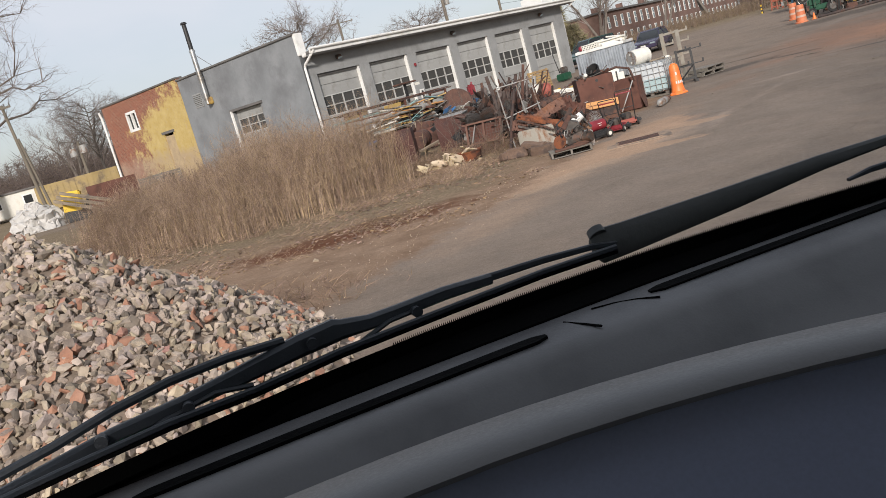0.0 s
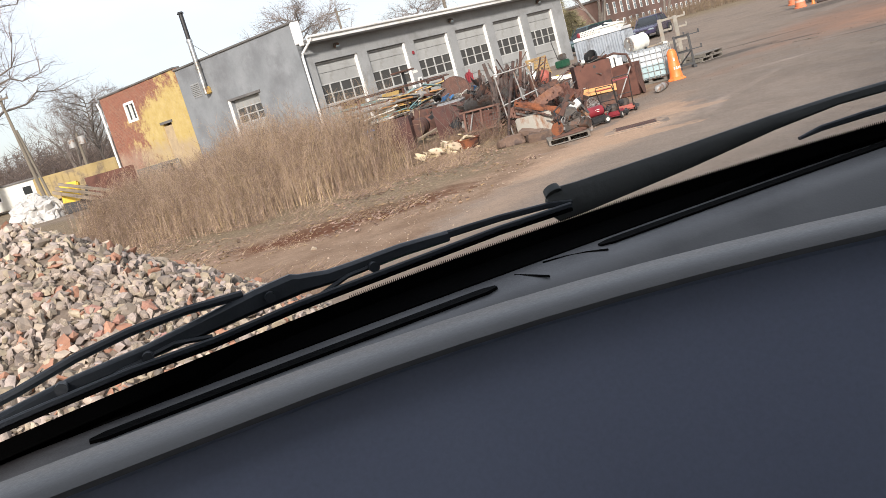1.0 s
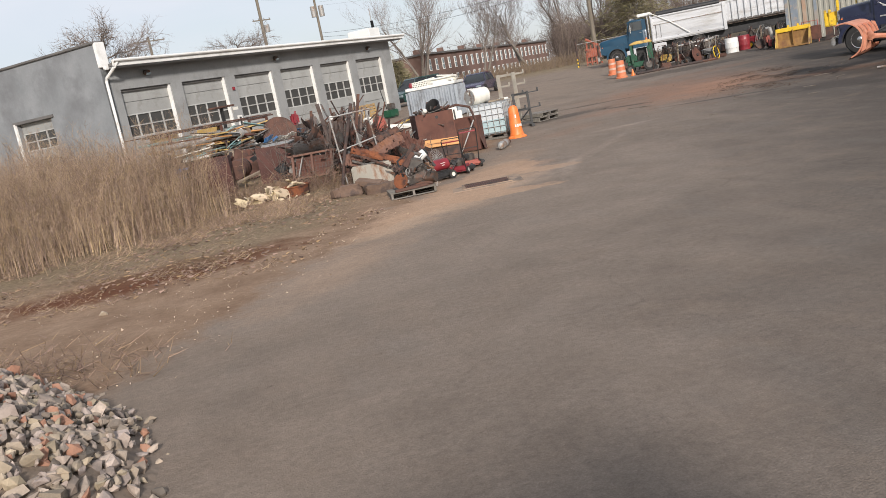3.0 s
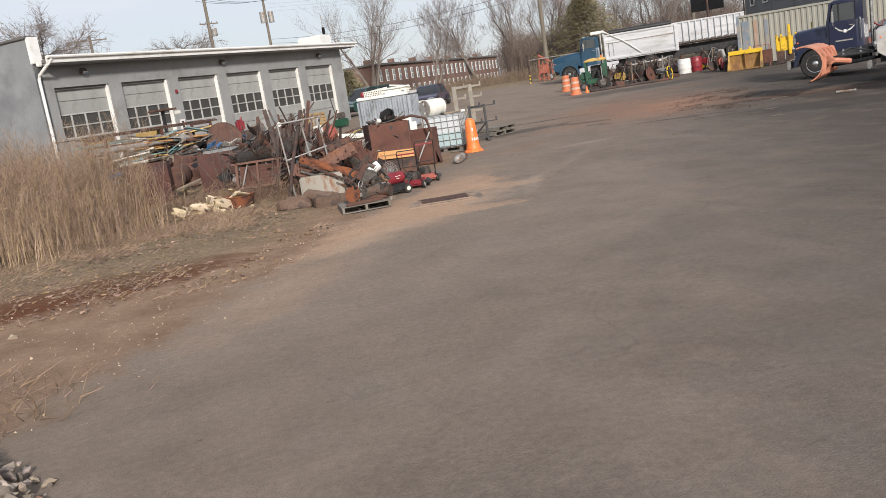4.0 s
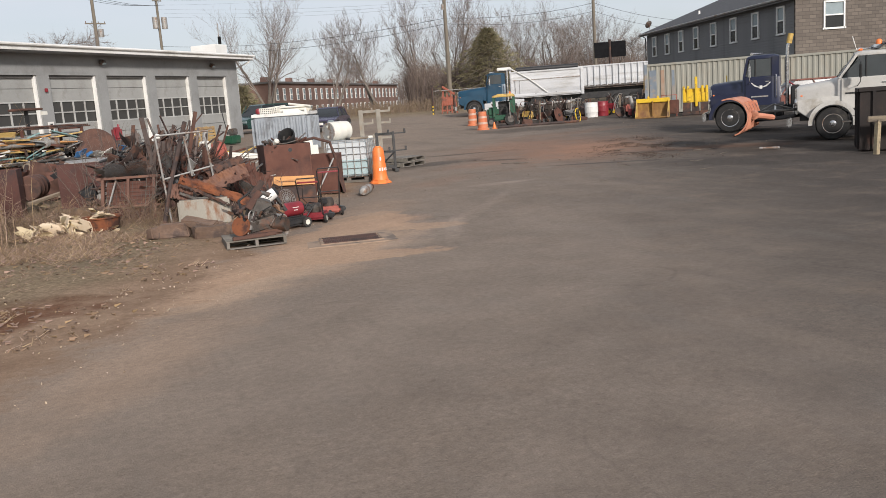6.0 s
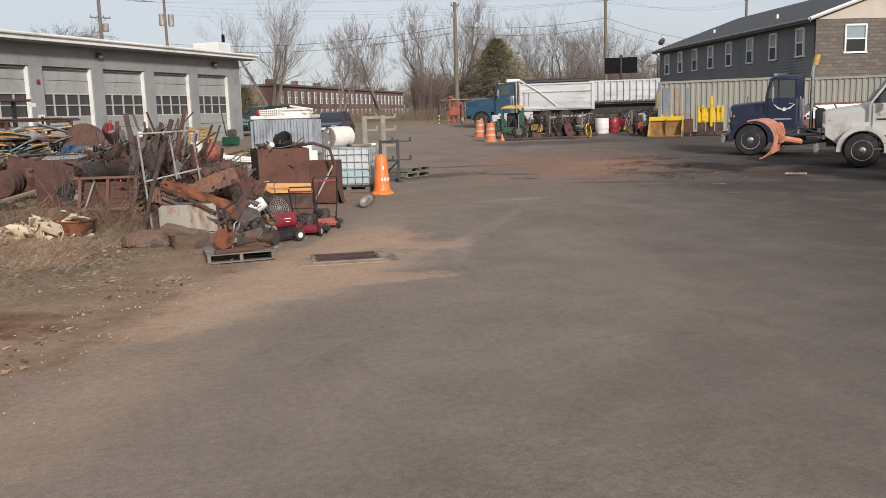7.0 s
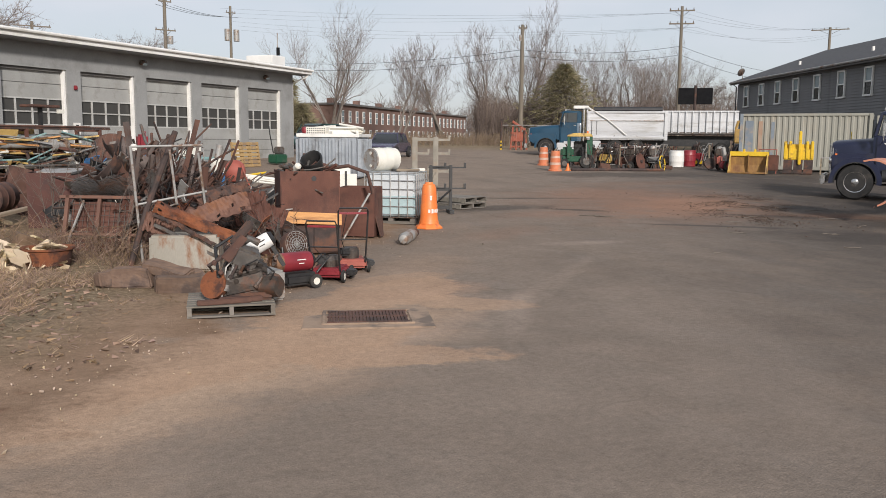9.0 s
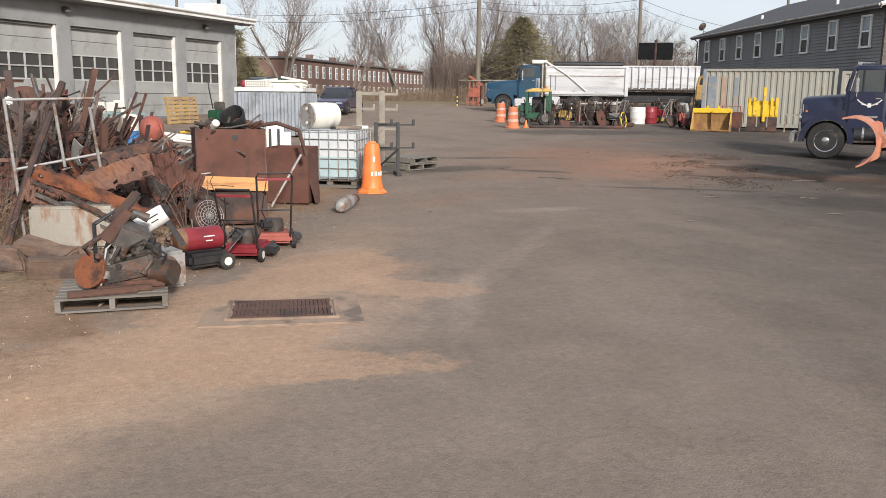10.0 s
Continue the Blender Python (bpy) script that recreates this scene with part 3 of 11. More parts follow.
def build_garage():
    g = thing("garage_building", "long grey block garage with six overhead doors and white fascia", "building", GAR_X, GAR_Y, GAR_ROT, 0.0)
    doors = [(PITCH * k, PITCH * k + DOOR_W, 0.0, DOOR_TOP) for k in range(6)]
    part("wall", wall_with_openings(-0.72, 20.95, 0.0, 5.3, 0.0, 0.35, doors), GREY_FRONT, g, "pale grey front wall with door openings")
    for k in range(6):
        overhead_door(g, PITCH * k, DOOR_W, DOOR_BOT, DOOR_TOP, 0.2, 2.48, 3.4)
        part("door_jamb", bx(nb(), PITCH * k + DOOR_W - 0.05, 0.13, (DOOR_TOP + DOOR_BOT) / 2, 0.1, 0.14, DOOR_TOP - DOOR_BOT, bev=0.01), TRIM, g, "white painted door jamb")
        # dark strip put where the header drops its thin shadow
        part("header_shade_strip", bx(nb(), PITCH * k + DOOR_W / 2 - 0.06, 0.15, DOOR_TOP - 0.05, DOOR_W - 0.14, 0.1, 0.1), COPING, g, "dark strip for the shadow under the header")
        part("threshold", bx(nb(), PITCH * k + DOOR_W / 2, 0.1, 0.75, DOOR_W, 0.6, 0.5), GREY_WALL, g, "grey concrete threshold")
    # side wall towards the weeds
    side = wall_with_openings(0.0, 10.2, 0.0, 6.35, 0.0, 0.35, [(3.75, 6.15, 1.3, 3.95)])
    ms = pose(-0.75, 0, 0, 0, 0, 90) @ Matrix.Diagonal((1, -1, 1, 1))
    bmesh.ops.transform(side, matrix=ms, verts=side.verts)
    part("side_wall", side, GREY_WALL, g, "dark grey painted block side wall")
    sd = overhead_door(g, 0, 2.4, 0, 2.65, 0, 1.45, 2.2, 3, 2)
    sd.matrix_basis = pose(-0.75 + 0.2, 3.75 + 2.4, 1.3, 0, 0, -90)
    part("door_jamb", bx(nb(), -0.79, 6.22, 2.6, 0.09, 0.12, 2.8), TRIM, g, "white painted door jamb")
    part("lintel", bx(nb(), -0.78, 4.95, 4.02, 0.08, 2.8, 0.12), COPING, g, "dark lintel over the side door")
    bm = nb()
    for i in range(7):
        bx(bm, -0.79, 8.75, 4.78 + 0.09 * i, 0.06, 0.75, 0.02, rot=(0, 35, 0))
    bx(bm, -0.77, 8.75, 5.05, 0.02, 0.8, 0.72)
    part("vent_louvre", bm, GREY_FRONT, g, "grey louvred wall vent")
    part("parapet_cap", bx(nb(), -0.58, 5.1, 6.4, 0.5, 10.3, 0.1, bev=0.02), COPING, g, "dark parapet coping")
    part("parapet_end", bx(nb(), -0.55, -0.05, 5.9, 0.46, 0.16, 1.0, bev=0.02), TRIM, g, "white parapet end board")
    part("side_wall", bx(nb(), 20.83, 6.0, 2.8, 0.3, 11.6, 5.6), GREY_WALL, g)
    part("parapet_end", bx(nb(), 20.6, 1.4, 5.85, 1.2, 1.6, 0.85, bev=0.03), TRIM, g, "white parapet block")
    part("back_wall", bx(nb(), 10.1, 11.8, 2.8, 21.6, 0.3, 5.6), GREY_WALL, g)
    part("roof", bx(nb(), 10.55, 5.6, 5.46, 21.9, 12.6, 0.12), COPING, g, "flat dark roof")
    part("soffit", bx(nb(), 10.5, -0.36, 5.33, 22.1, 0.7, 0.06), SOFFIT, g, "soffit in a shade-darkened grey")
    part("fascia", bx(nb(), 10.45, -0.75, 5.47, 22.3, 0.06, 0.26, bev=0.01), TRIM, g, "white fascia board")
    part("gutter", sweep(nb(), [(-0.7, -0.84, 5.56), (5, -0.84, 5.555), (14, -0.84, 5.55), (21.6, -0.84, 5.54)], 0.06, 8), TRIM, g, "white gutter")
    part("downspout", sweep(nb(), [(-0.5, -0.82, 5.5), (-0.62, -0.7, 5.3), (-0.66, -0.16, 4.95), (-0.66, -0.1, 4.8), (-0.66, -0.1, 1.0)], 0.06, 8), TRIM, g, "white downspout")
    part("downspout", sweep(nb(), [(21.4, -0.78, 5.5), (21.3, -0.6, 5.2), (21.05, 0.1, 4.9), (21.05, 0.12, 1.2)], 0.05, 8), TRIM, g, "white downspout")
    for s in (1.46, 9.95, 18.4):
        lamp = part("wall_lamp", bx(nb(), s, -0.14, 5.02, 0.26, 0.2, 0.2, rot=(20, 0, 0), bev=0.03), IRON, g, "grey floodlight under the eave")
        part("lens", bx(nb(), s, -0.23, 4.95, 0.2, 0.03, 0.1, rot=(50, 0, 0)), GLASS_PALE, lamp)
    aer = part("roof_aerial", cyl(nb(), (21.1, 1.0, 6.25), (21.1, 1.0, 7.5), 0.03, seg=8), GREY_POST, g, "thin roof aerial")
    part("aerial_box", cyl(nb(), (21.1, 0.97, 6.35), (21.1, 0.97, 6.75), 0.09, seg=12), MATT_BLACK, aer, "dark cylinder on the aerial")
    part("alarm_box", bx(nb(), PITCH * 2 - 0.3, -0.05, 3.85, 0.14, 0.08, 0.16, bev=0.02), RED, g, "small red alarm box")
    sign = part("wall_notice", bx(nb(), PITCH * 2 - 0.3, -0.03, 2.2, 0.3, 0.04, 0.75), WHITE_PAINT, g, "white notice board")
    part("printed_bars", bx(nb(), PITCH * 2 - 0.3, -0.055, 2.25, 0.13, 0.01, 0.5), BLACK, sign, "black printed bars")
    # flue on the side wall
    fl = part("flue", cyl(nb(), (-1.0, 7.6, 4.7), (-1.0, 7.6, 7.5), 0.13, seg=14), STEEL, g, "steel flue pipe", smooth=True)
    part("flue_top", cyl(nb(), (-1.0, 7.6, 7.5), (-1.0, 7.6, 8.75), 0.11, seg=14), BLACK, fl, "black upper flue", smooth=True)
    part("flue_cap", cyl(nb(), (-1.0, 7.6, 8.78), (-1.0, 7.6, 8.88), 0.18, 0.12, seg=14), BLACK, fl, smooth=True)
    for z in (5.0, 6.0, 7.4):
        part("flue_band", cyl(nb(), (-1.0, 7.6, z - 0.04), (-1.0, 7.6, z + 0.04), 0.155, seg=14), STEEL, fl)
    for yy in (6.9, 8.3):
        part("flue_stay", cyl(nb(), (-1.0, 7.6, 7.3), (-0.5, yy, 6.4), 0.015, seg=5), STEEL, fl)
    part("flue_tee", bx(nb(), -0.9, 7.6, 4.85, 0.3, 0.34, 0.36, bev=0.04), YELLOW_DULL, fl, "yellowish flue tee")
    part("wall_lamp", bx(nb(), -0.72, -0.35, 5.35, 0.2, 0.14, 0.16, bev=0.03), TRIM, g, "small white security lamp")


build_garage()


def brick_material():
    m, n, l, p = nodes_of("brick_with_flaking_yellow_paint")
    tc = n.new("ShaderNodeTexCoord").outputs["Object"]
    mp = n.new("ShaderNodeMapping")
    mp.inputs["Rotation"].default_value = (radians(90), 0, 0)
    sep = n.new("ShaderNodeSeparateXYZ")
    l.new(tc, sep.inputs[0])
    comb = n.new("ShaderNodeCombineXYZ")
    l.new(sep.outputs[1], comb.inputs[0])
    l.new(sep.outputs[2], comb.inputs[1])
    br = n.new("ShaderNodeTexBrick")
    br.inputs["Scale"].default_value = 1.0
    br.inputs["Brick Width"].default_value, br.inputs["Row Height"].default_value, br.inputs["Mortar Size"].default_value = 0.21, 0.075, 0.008
    br.inputs["Color1"].default_value, br.inputs["Color2"].default_value, br.inputs["Mortar"].default_value = (0.19, 0.068, 0.042, 1), (0.29, 0.12, 0.075, 1), (0.26, 0.19, 0.14, 1)
    l.new(comb.outputs[0], br.inputs["Vector"])
    big = noise_node(n, l, tc, 0.55, 8.0, 0.68)
    mid = noise_node(n, l, tc, 2.2, 6.0, 0.7)
    flake = noise_node(n, l, tc, 7.0, 6.0, 0.75)
    brick = mix_node(n, l, map_node(n, l, mid, 0.4, 0.7), br.outputs["Color"], (0.27, 0.105, 0.065))
    brick = mix_node(n, l, map_node(n, l, flake, 0.6, 0.68), brick, (0.4, 0.3, 0.2))
    # yellow paint: whole towards the grey wall, flaked away from the top and far edge
    keep = math_node(n, l, "MULTIPLY_ADD", map_node(n, l, sep.outputs[1], 17.4, 11.6), 0.62, big)
    keep = math_node(n, l, "ADD", keep, math_node(n, l, "MULTIPLY", map_node(n, l, sep.outputs[2], 4.7, 6.0), -0.42))
    keep = math_node(n, l, "ADD", keep, math_node(n, l, "MULTIPLY_ADD", mid, 0.5, -0.25))
    keep = math_node(n, l, "ADD", keep, math_node(n, l, "MULTIPLY_ADD", flake, 0.5, -0.25))
    paint = mix_node(n, l, map_node(n, l, mid, 0.35, 0.7), (0.43, 0.31, 0.1), (0.52, 0.4, 0.17))
    paint = mix_node(n, l, map_node(n, l, flake, 0.55, 0.72), paint, (0.42, 0.32, 0.19))
    col = mix_node(n, l, map_node(n, l, keep, 0.6, 0.78), brick, paint)
    low = math_node(n, l, "ADD", map_node(n, l, sep.outputs[2], 4.1, 2.6), math_node(n, l, "MULTIPLY_ADD", big, 2.0, -1.2))
    col = mix_node(n, l, math_node(n, l, "MULTIPLY", map_node(n, l, low, 0.4, 0.9), 0.7), col, (0.36, 0.27, 0.2))
    l.new(col, p.inputs["Base Color"])
    p.inputs["Roughness"].default_value = 0.9
    b = n.new("ShaderNodeBump")
    b.inputs["Strength"].default_value, b.inputs["Distance"].default_value = 0.5, 0.012
    l.new(br.outputs["Fac"], b.inputs["Height"])
    b.invert = True
    l.new(b.outputs["Normal"], p.inputs["Normal"])
    return m


BRICK_YELLOW = brick_material()


def build_brick_annex():
    g = thing("brick_building", "old red brick building with flaking yellow paint", "building", GAR_X, GAR_Y, GAR_ROT, 0.0)
    side = wall_with_openings(10.21, 19.05, 0.0, 6.5, 0.0, 0.35, [(12.1, 13.1, 1.0, 3.95), (15.35, 16.5, 4.68, 5.7)])
    ms = pose(-0.76, 0, 0, 0, 0, 90) @ Matrix.Diagonal((1, -1, 1, 1))
    bmesh.ops.transform(side, matrix=ms, verts=side.verts)
    part("wall", side, BRICK_YELLOW, g, "brick wall with flaking yellow paint")
    part("blocked_opening", bx(nb(), -0.6, 12.6, 2.4, 0.2, 1.0, 2.8), M("patched_render", (0.33, 0.25, 0.16), (0.45, 0.34, 0.2), 2.5, 0.9), g, "patched and blocked doorway")
    part("lintel", bx(nb(), -0.78, 12.6, 4.0, 0.06, 1.3, 0.14), COPING, g, "dark lintel of the blocked doorway")
    w = part("window", bx(nb(), -0.62, 15.92, 5.19, 0.05, 1.05, 0.94), GLASS, g, "small window with broken panes")
    bm = nb()
    for yy, zz, sy, sz in ((15.38, 5.19, 0.14, 1.1), (16.46, 5.19, 0.14, 1.1), (15.92, 5.19, 0.1, 1.0), (15.92, 5.7, 1.2, 0.14), (15.92, 4.68, 1.24, 0.14)):
        bx(bm, -0.7, yy, zz, 0.14, sy, sz)
    part("window_frame", bm, TRIM, w, "white window frame")
    part("parapet_cap", bx(nb(), -0.58, 14.7, 6.55, 0.5, 8.9, 0.1, bev=0.02), COPING, g, "dark coping")
    part("back_wall", bx(nb(), 6.0, 18.9, 3.2, 13.2, 0.3, 6.4), BRICK_YELLOW, g)
    part("roof", bx(nb(), 6.0, 14.6, 6.2, 13.4, 8.4, 0.1), COPING, g)
    part("downspout", sweep(nb(), [(-0.95, 19.15, 6.3), (-0.85, 19.2, 5.9), (-0.85, 19.2, 1.0)], 0.07, 8), TRIM, g, "white downspout")


build_brick_annex()

# ---- apartment house ----
SIDING = M("slate_grey_siding", (0.16, 0.158, 0.156), (0.195, 0.192, 0.189), 1.2, 0.75, 0.0, (0.14, 0.138, 0.136), 0.6, bump=0.12, bump_scale=18)
ROOFING = M("charcoal_shingles", (0.045, 0.045, 0.048), (0.08, 0.08, 0.083), 4.0, 0.9, bump=0.5, bump_scale=10)
GABLE = M("pale_gable_siding", (0.44, 0.38, 0.31), (0.5, 0.44, 0.37), 1.0, 0.8)


def stone_material():
    m, n, l, p = nodes_of("brown_stone_veneer")
    tc = n.new("ShaderNodeTexCoord").outputs["Object"]
    sep = n.new("ShaderNodeSeparateXYZ")
    l.new(tc, sep.inputs[0])
    comb = n.new("ShaderNodeCombineXYZ")
    l.new(sep.outputs[1], comb.inputs[0])
    l.new(sep.outputs[2], comb.inputs[1])
    br = n.new("ShaderNodeTexBrick")
    br.inputs["Scale"].default_value = 1.0
    br.inputs["Brick Width"].default_value, br.inputs["Row Height"].default_value, br.inputs["Mortar Size"].default_value = 0.42, 0.2, 0.012
    br.inputs["Color1"].default_value, br.inputs["Color2"].default_value, br.inputs["Mortar"].default_value = (0.105, 0.088, 0.073, 1), (0.165, 0.138, 0.114, 1), (0.07, 0.06, 0.052, 1)
    l.new(comb.outputs[0], br.inputs["Vector"])
    l.new(mix_node(n, l, math_node(n, l, "MULTIPLY", noise_node(n, l, tc, 3.0), 0.5), br.outputs["Color"], (0.12, 0.1, 0.085)), p.inputs["Base Color"])
    p.inputs["Roughness"].default_value = 0.9
    b = n.new("ShaderNodeBump")
    b.inputs["Strength"].default_value, b.inputs["Distance"].default_value = 0.6, 0.02
    b.invert = True
    l.new(br.outputs["Fac"], b.inputs["Height"])
    l.new(b.outputs["Normal"], p.inputs["Normal"])
    return m


STONE_VENEER = stone_material()


def sash_window(parent, w, h, m):
    f = nb()
    for x, z, sx, sz in ((-w / 2, 0, 0.09, h + 0.09), (w / 2, 0, 0.09, h + 0.09), (0, h / 2, w, 0.1), (0, -h / 2, w + 0.2, 0.1), (0, 0, w, 0.07)):
        bx(f, x, -0.02, z, sx, 0.1, sz)
    win = part("window", f, TRIM, parent, "white sash window", m)
    part("pane", bx(nb(), 0, 0.02, h / 4, w - 0.08, 0.02, h / 2 - 0.06), GLASS_PALE, win, "upper pane with pale blind")
    part("pane", bx(nb(), 0, 0.0, -h / 4, w - 0.08, 0.02, h / 2 - 0.06), GLASS, win)
    return win


def build_apartments():
    # local x runs along the long side away from the near corner, local y away from the yard
    L, W, zb, ze, zr = 25.0, 14.0, 0.4, 6.62, 9.15
    a = thing("apartment_house", "grey sided two-storey apartment house with stone gable", "building", 40.5, 42.5, 70.2, 0.0)
    def flip(bm):
        bmesh.ops.transform(bm, matrix=Matrix.Diagonal((1, -1, 1, 1)), verts=bm.verts)
        return bm
    part("wall", flip(bx(nb(), L / 2, W / 2, (zb + ze) / 2, L - 0.1, W - 0.1, ze - zb)), SIDING, a, "slate grey side walls")
    bm = nb()
    v = [bm.verts.new(q) for q in ((0, 0.036, 0), (L, 0.036, 0), (L, 0.0, 0.17), (0, 0.0, 0.17), (0, -0.03, 0), (L, -0.03, 0))]
    bm.faces.new(v[:4])
    bm.faces.new((v[0], v[4], v[5], v[1]))
    board = mesh_of("clapboard", bm, SIDING)
    for i in range(int((ze - zb) / 0.17)):
        part("clapboard", board, SIDING, a, "", Matrix.Translation((0, 0, zb + 0.17 * i)))
    part("gable_wall", flip(bx(nb(), -0.05, W / 2, (zb + ze) / 2, 0.16, W, ze - zb)), STONE_VENEER, a, "brown stone veneer end wall")
    part("gable", prism(nb(), [(0.0, ze), (W, ze), (W / 2, zr - 0.1)], -0.1, 0.06, m=pose(0, 0, 0, 0, 0, 90) @ Matrix.Diagonal((-1, 1, 1, 1))), GABLE, a, "pale sided gable")
    for sgn in (0, 1):
        y0, y1 = (-0.5, W / 2) if not sgn else (W + 0.5, W / 2)
        bm = nb()
        v = [bm.verts.new(q) for q in ((-0.4, -y0, ze - 0.05), (L + 0.4, -y0, ze - 0.05), (L + 0.4, -y1, zr), (-0.4, -y1, zr))]
        f = bm.faces.new(v)
        r = bmesh.ops.extrude_face_region(bm, geom=[f])
        bmesh.ops.translate(bm, vec=(0, 0, 0.14), verts=[x for x in r["geom"] if isinstance(x, bmesh.types.BMVert)])
        part("roof", bm, ROOFING, a, "charcoal shingle roof")
    part("fascia", flip(bx(nb(), L / 2, -0.48, ze - 0.06, L + 0.8, 0.05, 0.2)), COPING, a, "dark fascia")
    part("gutter", sweep(nb(), [(-0.4, 0.56, ze + 0.02), (L / 2, 0.56, ze + 0.01), (L + 0.4, 0.56, ze)], 0.07, 8), GREY_POST, a, "grey gutter")
    part("downspout", sweep(nb(), [(L + 0.1, 0.5, ze), (L + 0.1, 0.1, ze - 0.3), (L + 0.1, 0.1, 1)], 0.05, 8), BLACK, a)
    part("rake_board", sweep(nb(), [(-0.42, 0.5, ze + 0.02), (-0.42, -W / 2, zr + 0.05)], 0.1, 4), TRIM, a, "white rake board")
    for x in (1.45, 4.7, 7.85, 11.05, 14.15, 17.1, 20.05, 23.0):
        sash_window(a, 0.85, 1.55, pose(x, 0.05, 5.48, 0, 0, 180))
    sash_window(a, 1.2, 1.5, pose(-0.16, -2.3, 5.52, 0, 0, -90))
    sash_window(a, 1.2, 1.5, pose(-0.16, -7.5, 5.52, 0, 0, -90))
    for x in (8.0, 18.0):
        part("vent_pipe", cyl(nb(), (x, -1.8, 7.0), (x, -1.8, 7.75), 0.09, seg=8), TRIM, a, "white roof vent pipe")
    dish = part("satellite_dish", lathe(nb(), [(0.02, 0), (0.2, 0.03), (0.33, 0.1)], 14, pose(L - 1.2, 0.2, 7.35, 0, 60, 20)), IRON, a, "grey satellite dish")
    part("mast", sweep(nb(), [(L - 1.2, 0.1, 6.6), (L - 1.2, 0.2, 7.5), (L - 1.0, 0.2, 7.9)], 0.025, 6), IRON, dish)


build_apartments()
# ---- trees, brush and poles ----
BARK = M("grey_brown_bark", (0.11, 0.09, 0.075), (0.18, 0.155, 0.13), 3.0, 0.9, bump=0.4, bump_scale=25)
TWIG = M("winter_twigs", (0.15, 0.122, 0.108), (0.25, 0.21, 0.185), 1.0, 0.9, bump=0.0, vary=0.25, island=True)
THICKET = M("brown_thicket", (0.11, 0.08, 0.066), (0.19, 0.145, 0.118), 0.4, 0.95, bump=0.0, vary=0.35, island=True)
NEEDLE = M("olive_needles", (0.12, 0.112, 0.06), (0.24, 0.2, 0.11), 1.5, 0.9, bump=0.0, vary=0.35, island=True)
POLE_WOOD = M("silvered_pole_wood", (0.12, 0.102, 0.08), (0.2, 0.172, 0.132), 1.5, 0.9, bump=0.3, stretch=(6, 6, 0.4))
WIRE = M("dark_wire", (0.03, 0.03, 0.03), (0.05, 0.05, 0.05), 3.0, 0.7, bump=0)


class Lists:
    def __init__(self):
        self.v, self.f = [], []

    def tube(self, p0, p1, r0, r1, seg=4, cap=False):
        p0, p1 = Vector(p0), Vector(p1)
        d = (p1 - p0).normalized()
        a = d.cross(Vector((0, 0, 1)) if abs(d.z) < 0.9 else Vector((1, 0, 0))).normalized()
        b = d.cross(a)
        k = len(self.v)
        for p, r in ((p0, r0), (p1, r1)):
            for i in range(seg):
                t = 2 * math.pi * i / seg
                self.v.append(tuple(p + r * (math.cos(t) * a + math.sin(t) * b)))
        for i in range(seg):
            j = (i + 1) % seg
            self.f.append((k + i, k + j, k + seg + j, k + seg + i))
        if cap:
            self.f.append(tuple(range(k + seg - 1, k - 1, -1)))
            self.f.append(tuple(range(k + seg, k + 2 * seg)))

    def spike(self, p0, p1, r):
        p0, p1 = Vector(p0), Vector(p1)
        d = (p1 - p0).normalized()
        a = d.cross(Vector((0.3, 0.9, 0.2))).normalized()
        b = d.cross(a)
        k = len(self.v)
        for i in range(3):
            t = 2 * math.pi * i / 3
            self.v.append(tuple(p0 + r * (math.cos(t) * a + math.sin(t) * b)))
        self.v.append(tuple(p1))
        self.f += [(k, k + 1, k + 3), (k + 1, k + 2, k + 3), (k + 2, k, k + 3)]


def grow(r, trunk, crown, p, d, length, rad, level, spread, top_level):
    steps = 5 if level <= 1 else (3 if level == 2 else 2)
    keep = trunk if level == 0 else crown
    seg = (8, 5, 4, 3, 3)[min(level, 4)]
    q, rr = p.copy(), rad
    nodes = []
    for i in range(steps):
        wob = Vector((r.gauss(0, 1), r.gauss(0, 1), r.gauss(0, 0.6))) * (0.07 if level == 0 else 0.24)
        d = (d + wob + Vector((0, 0, 0.06 * level))).normalized()
        q2 = q + d * (length / steps)
        r2 = rr * (0.82 if level == 0 else 0.7)
        keep.tube(q, q2, rr, r2, seg)
        q, rr = q2, r2
        nodes.append((q.copy(), d.copy(), rr, (i + 1) / steps))
    if level >= top_level:
        for c, cd, cr, _ in nodes:
            for k in range(2):
                side = Vector((r.gauss(0, 1), r.gauss(0, 1), r.gauss(0.3, 0.7))).normalized()
                crown.spike(c, c + (cd + side * 0.9).normalized() * length * r.uniform(0.35, 0.7), 0.007)
        return
    n = (10, 6, 4, 3)[min(level, 3)]
    for i in range(n):
        t = r.uniform(0.35 if level == 0 else 0.2, 1.0)
        c, cd, cr, _ = nodes[min(steps - 1, int(t * steps))]
        ang = r.uniform(0, 2 * math.pi)
        side = Vector((math.cos(ang), math.sin(ang), r.uniform(-0.1, 0.5)))
        nd = (cd * (1.0 - spread * 0.55) + side * spread * r.uniform(0.6, 1.1)).normalized()
        grow(r, trunk, crown, c - cd * r.uniform(0, length / steps), nd, length * r.uniform(0.42, 0.62), max(cr * r.uniform(0.45, 0.7), 0.008), level + 1, spread, top_level)


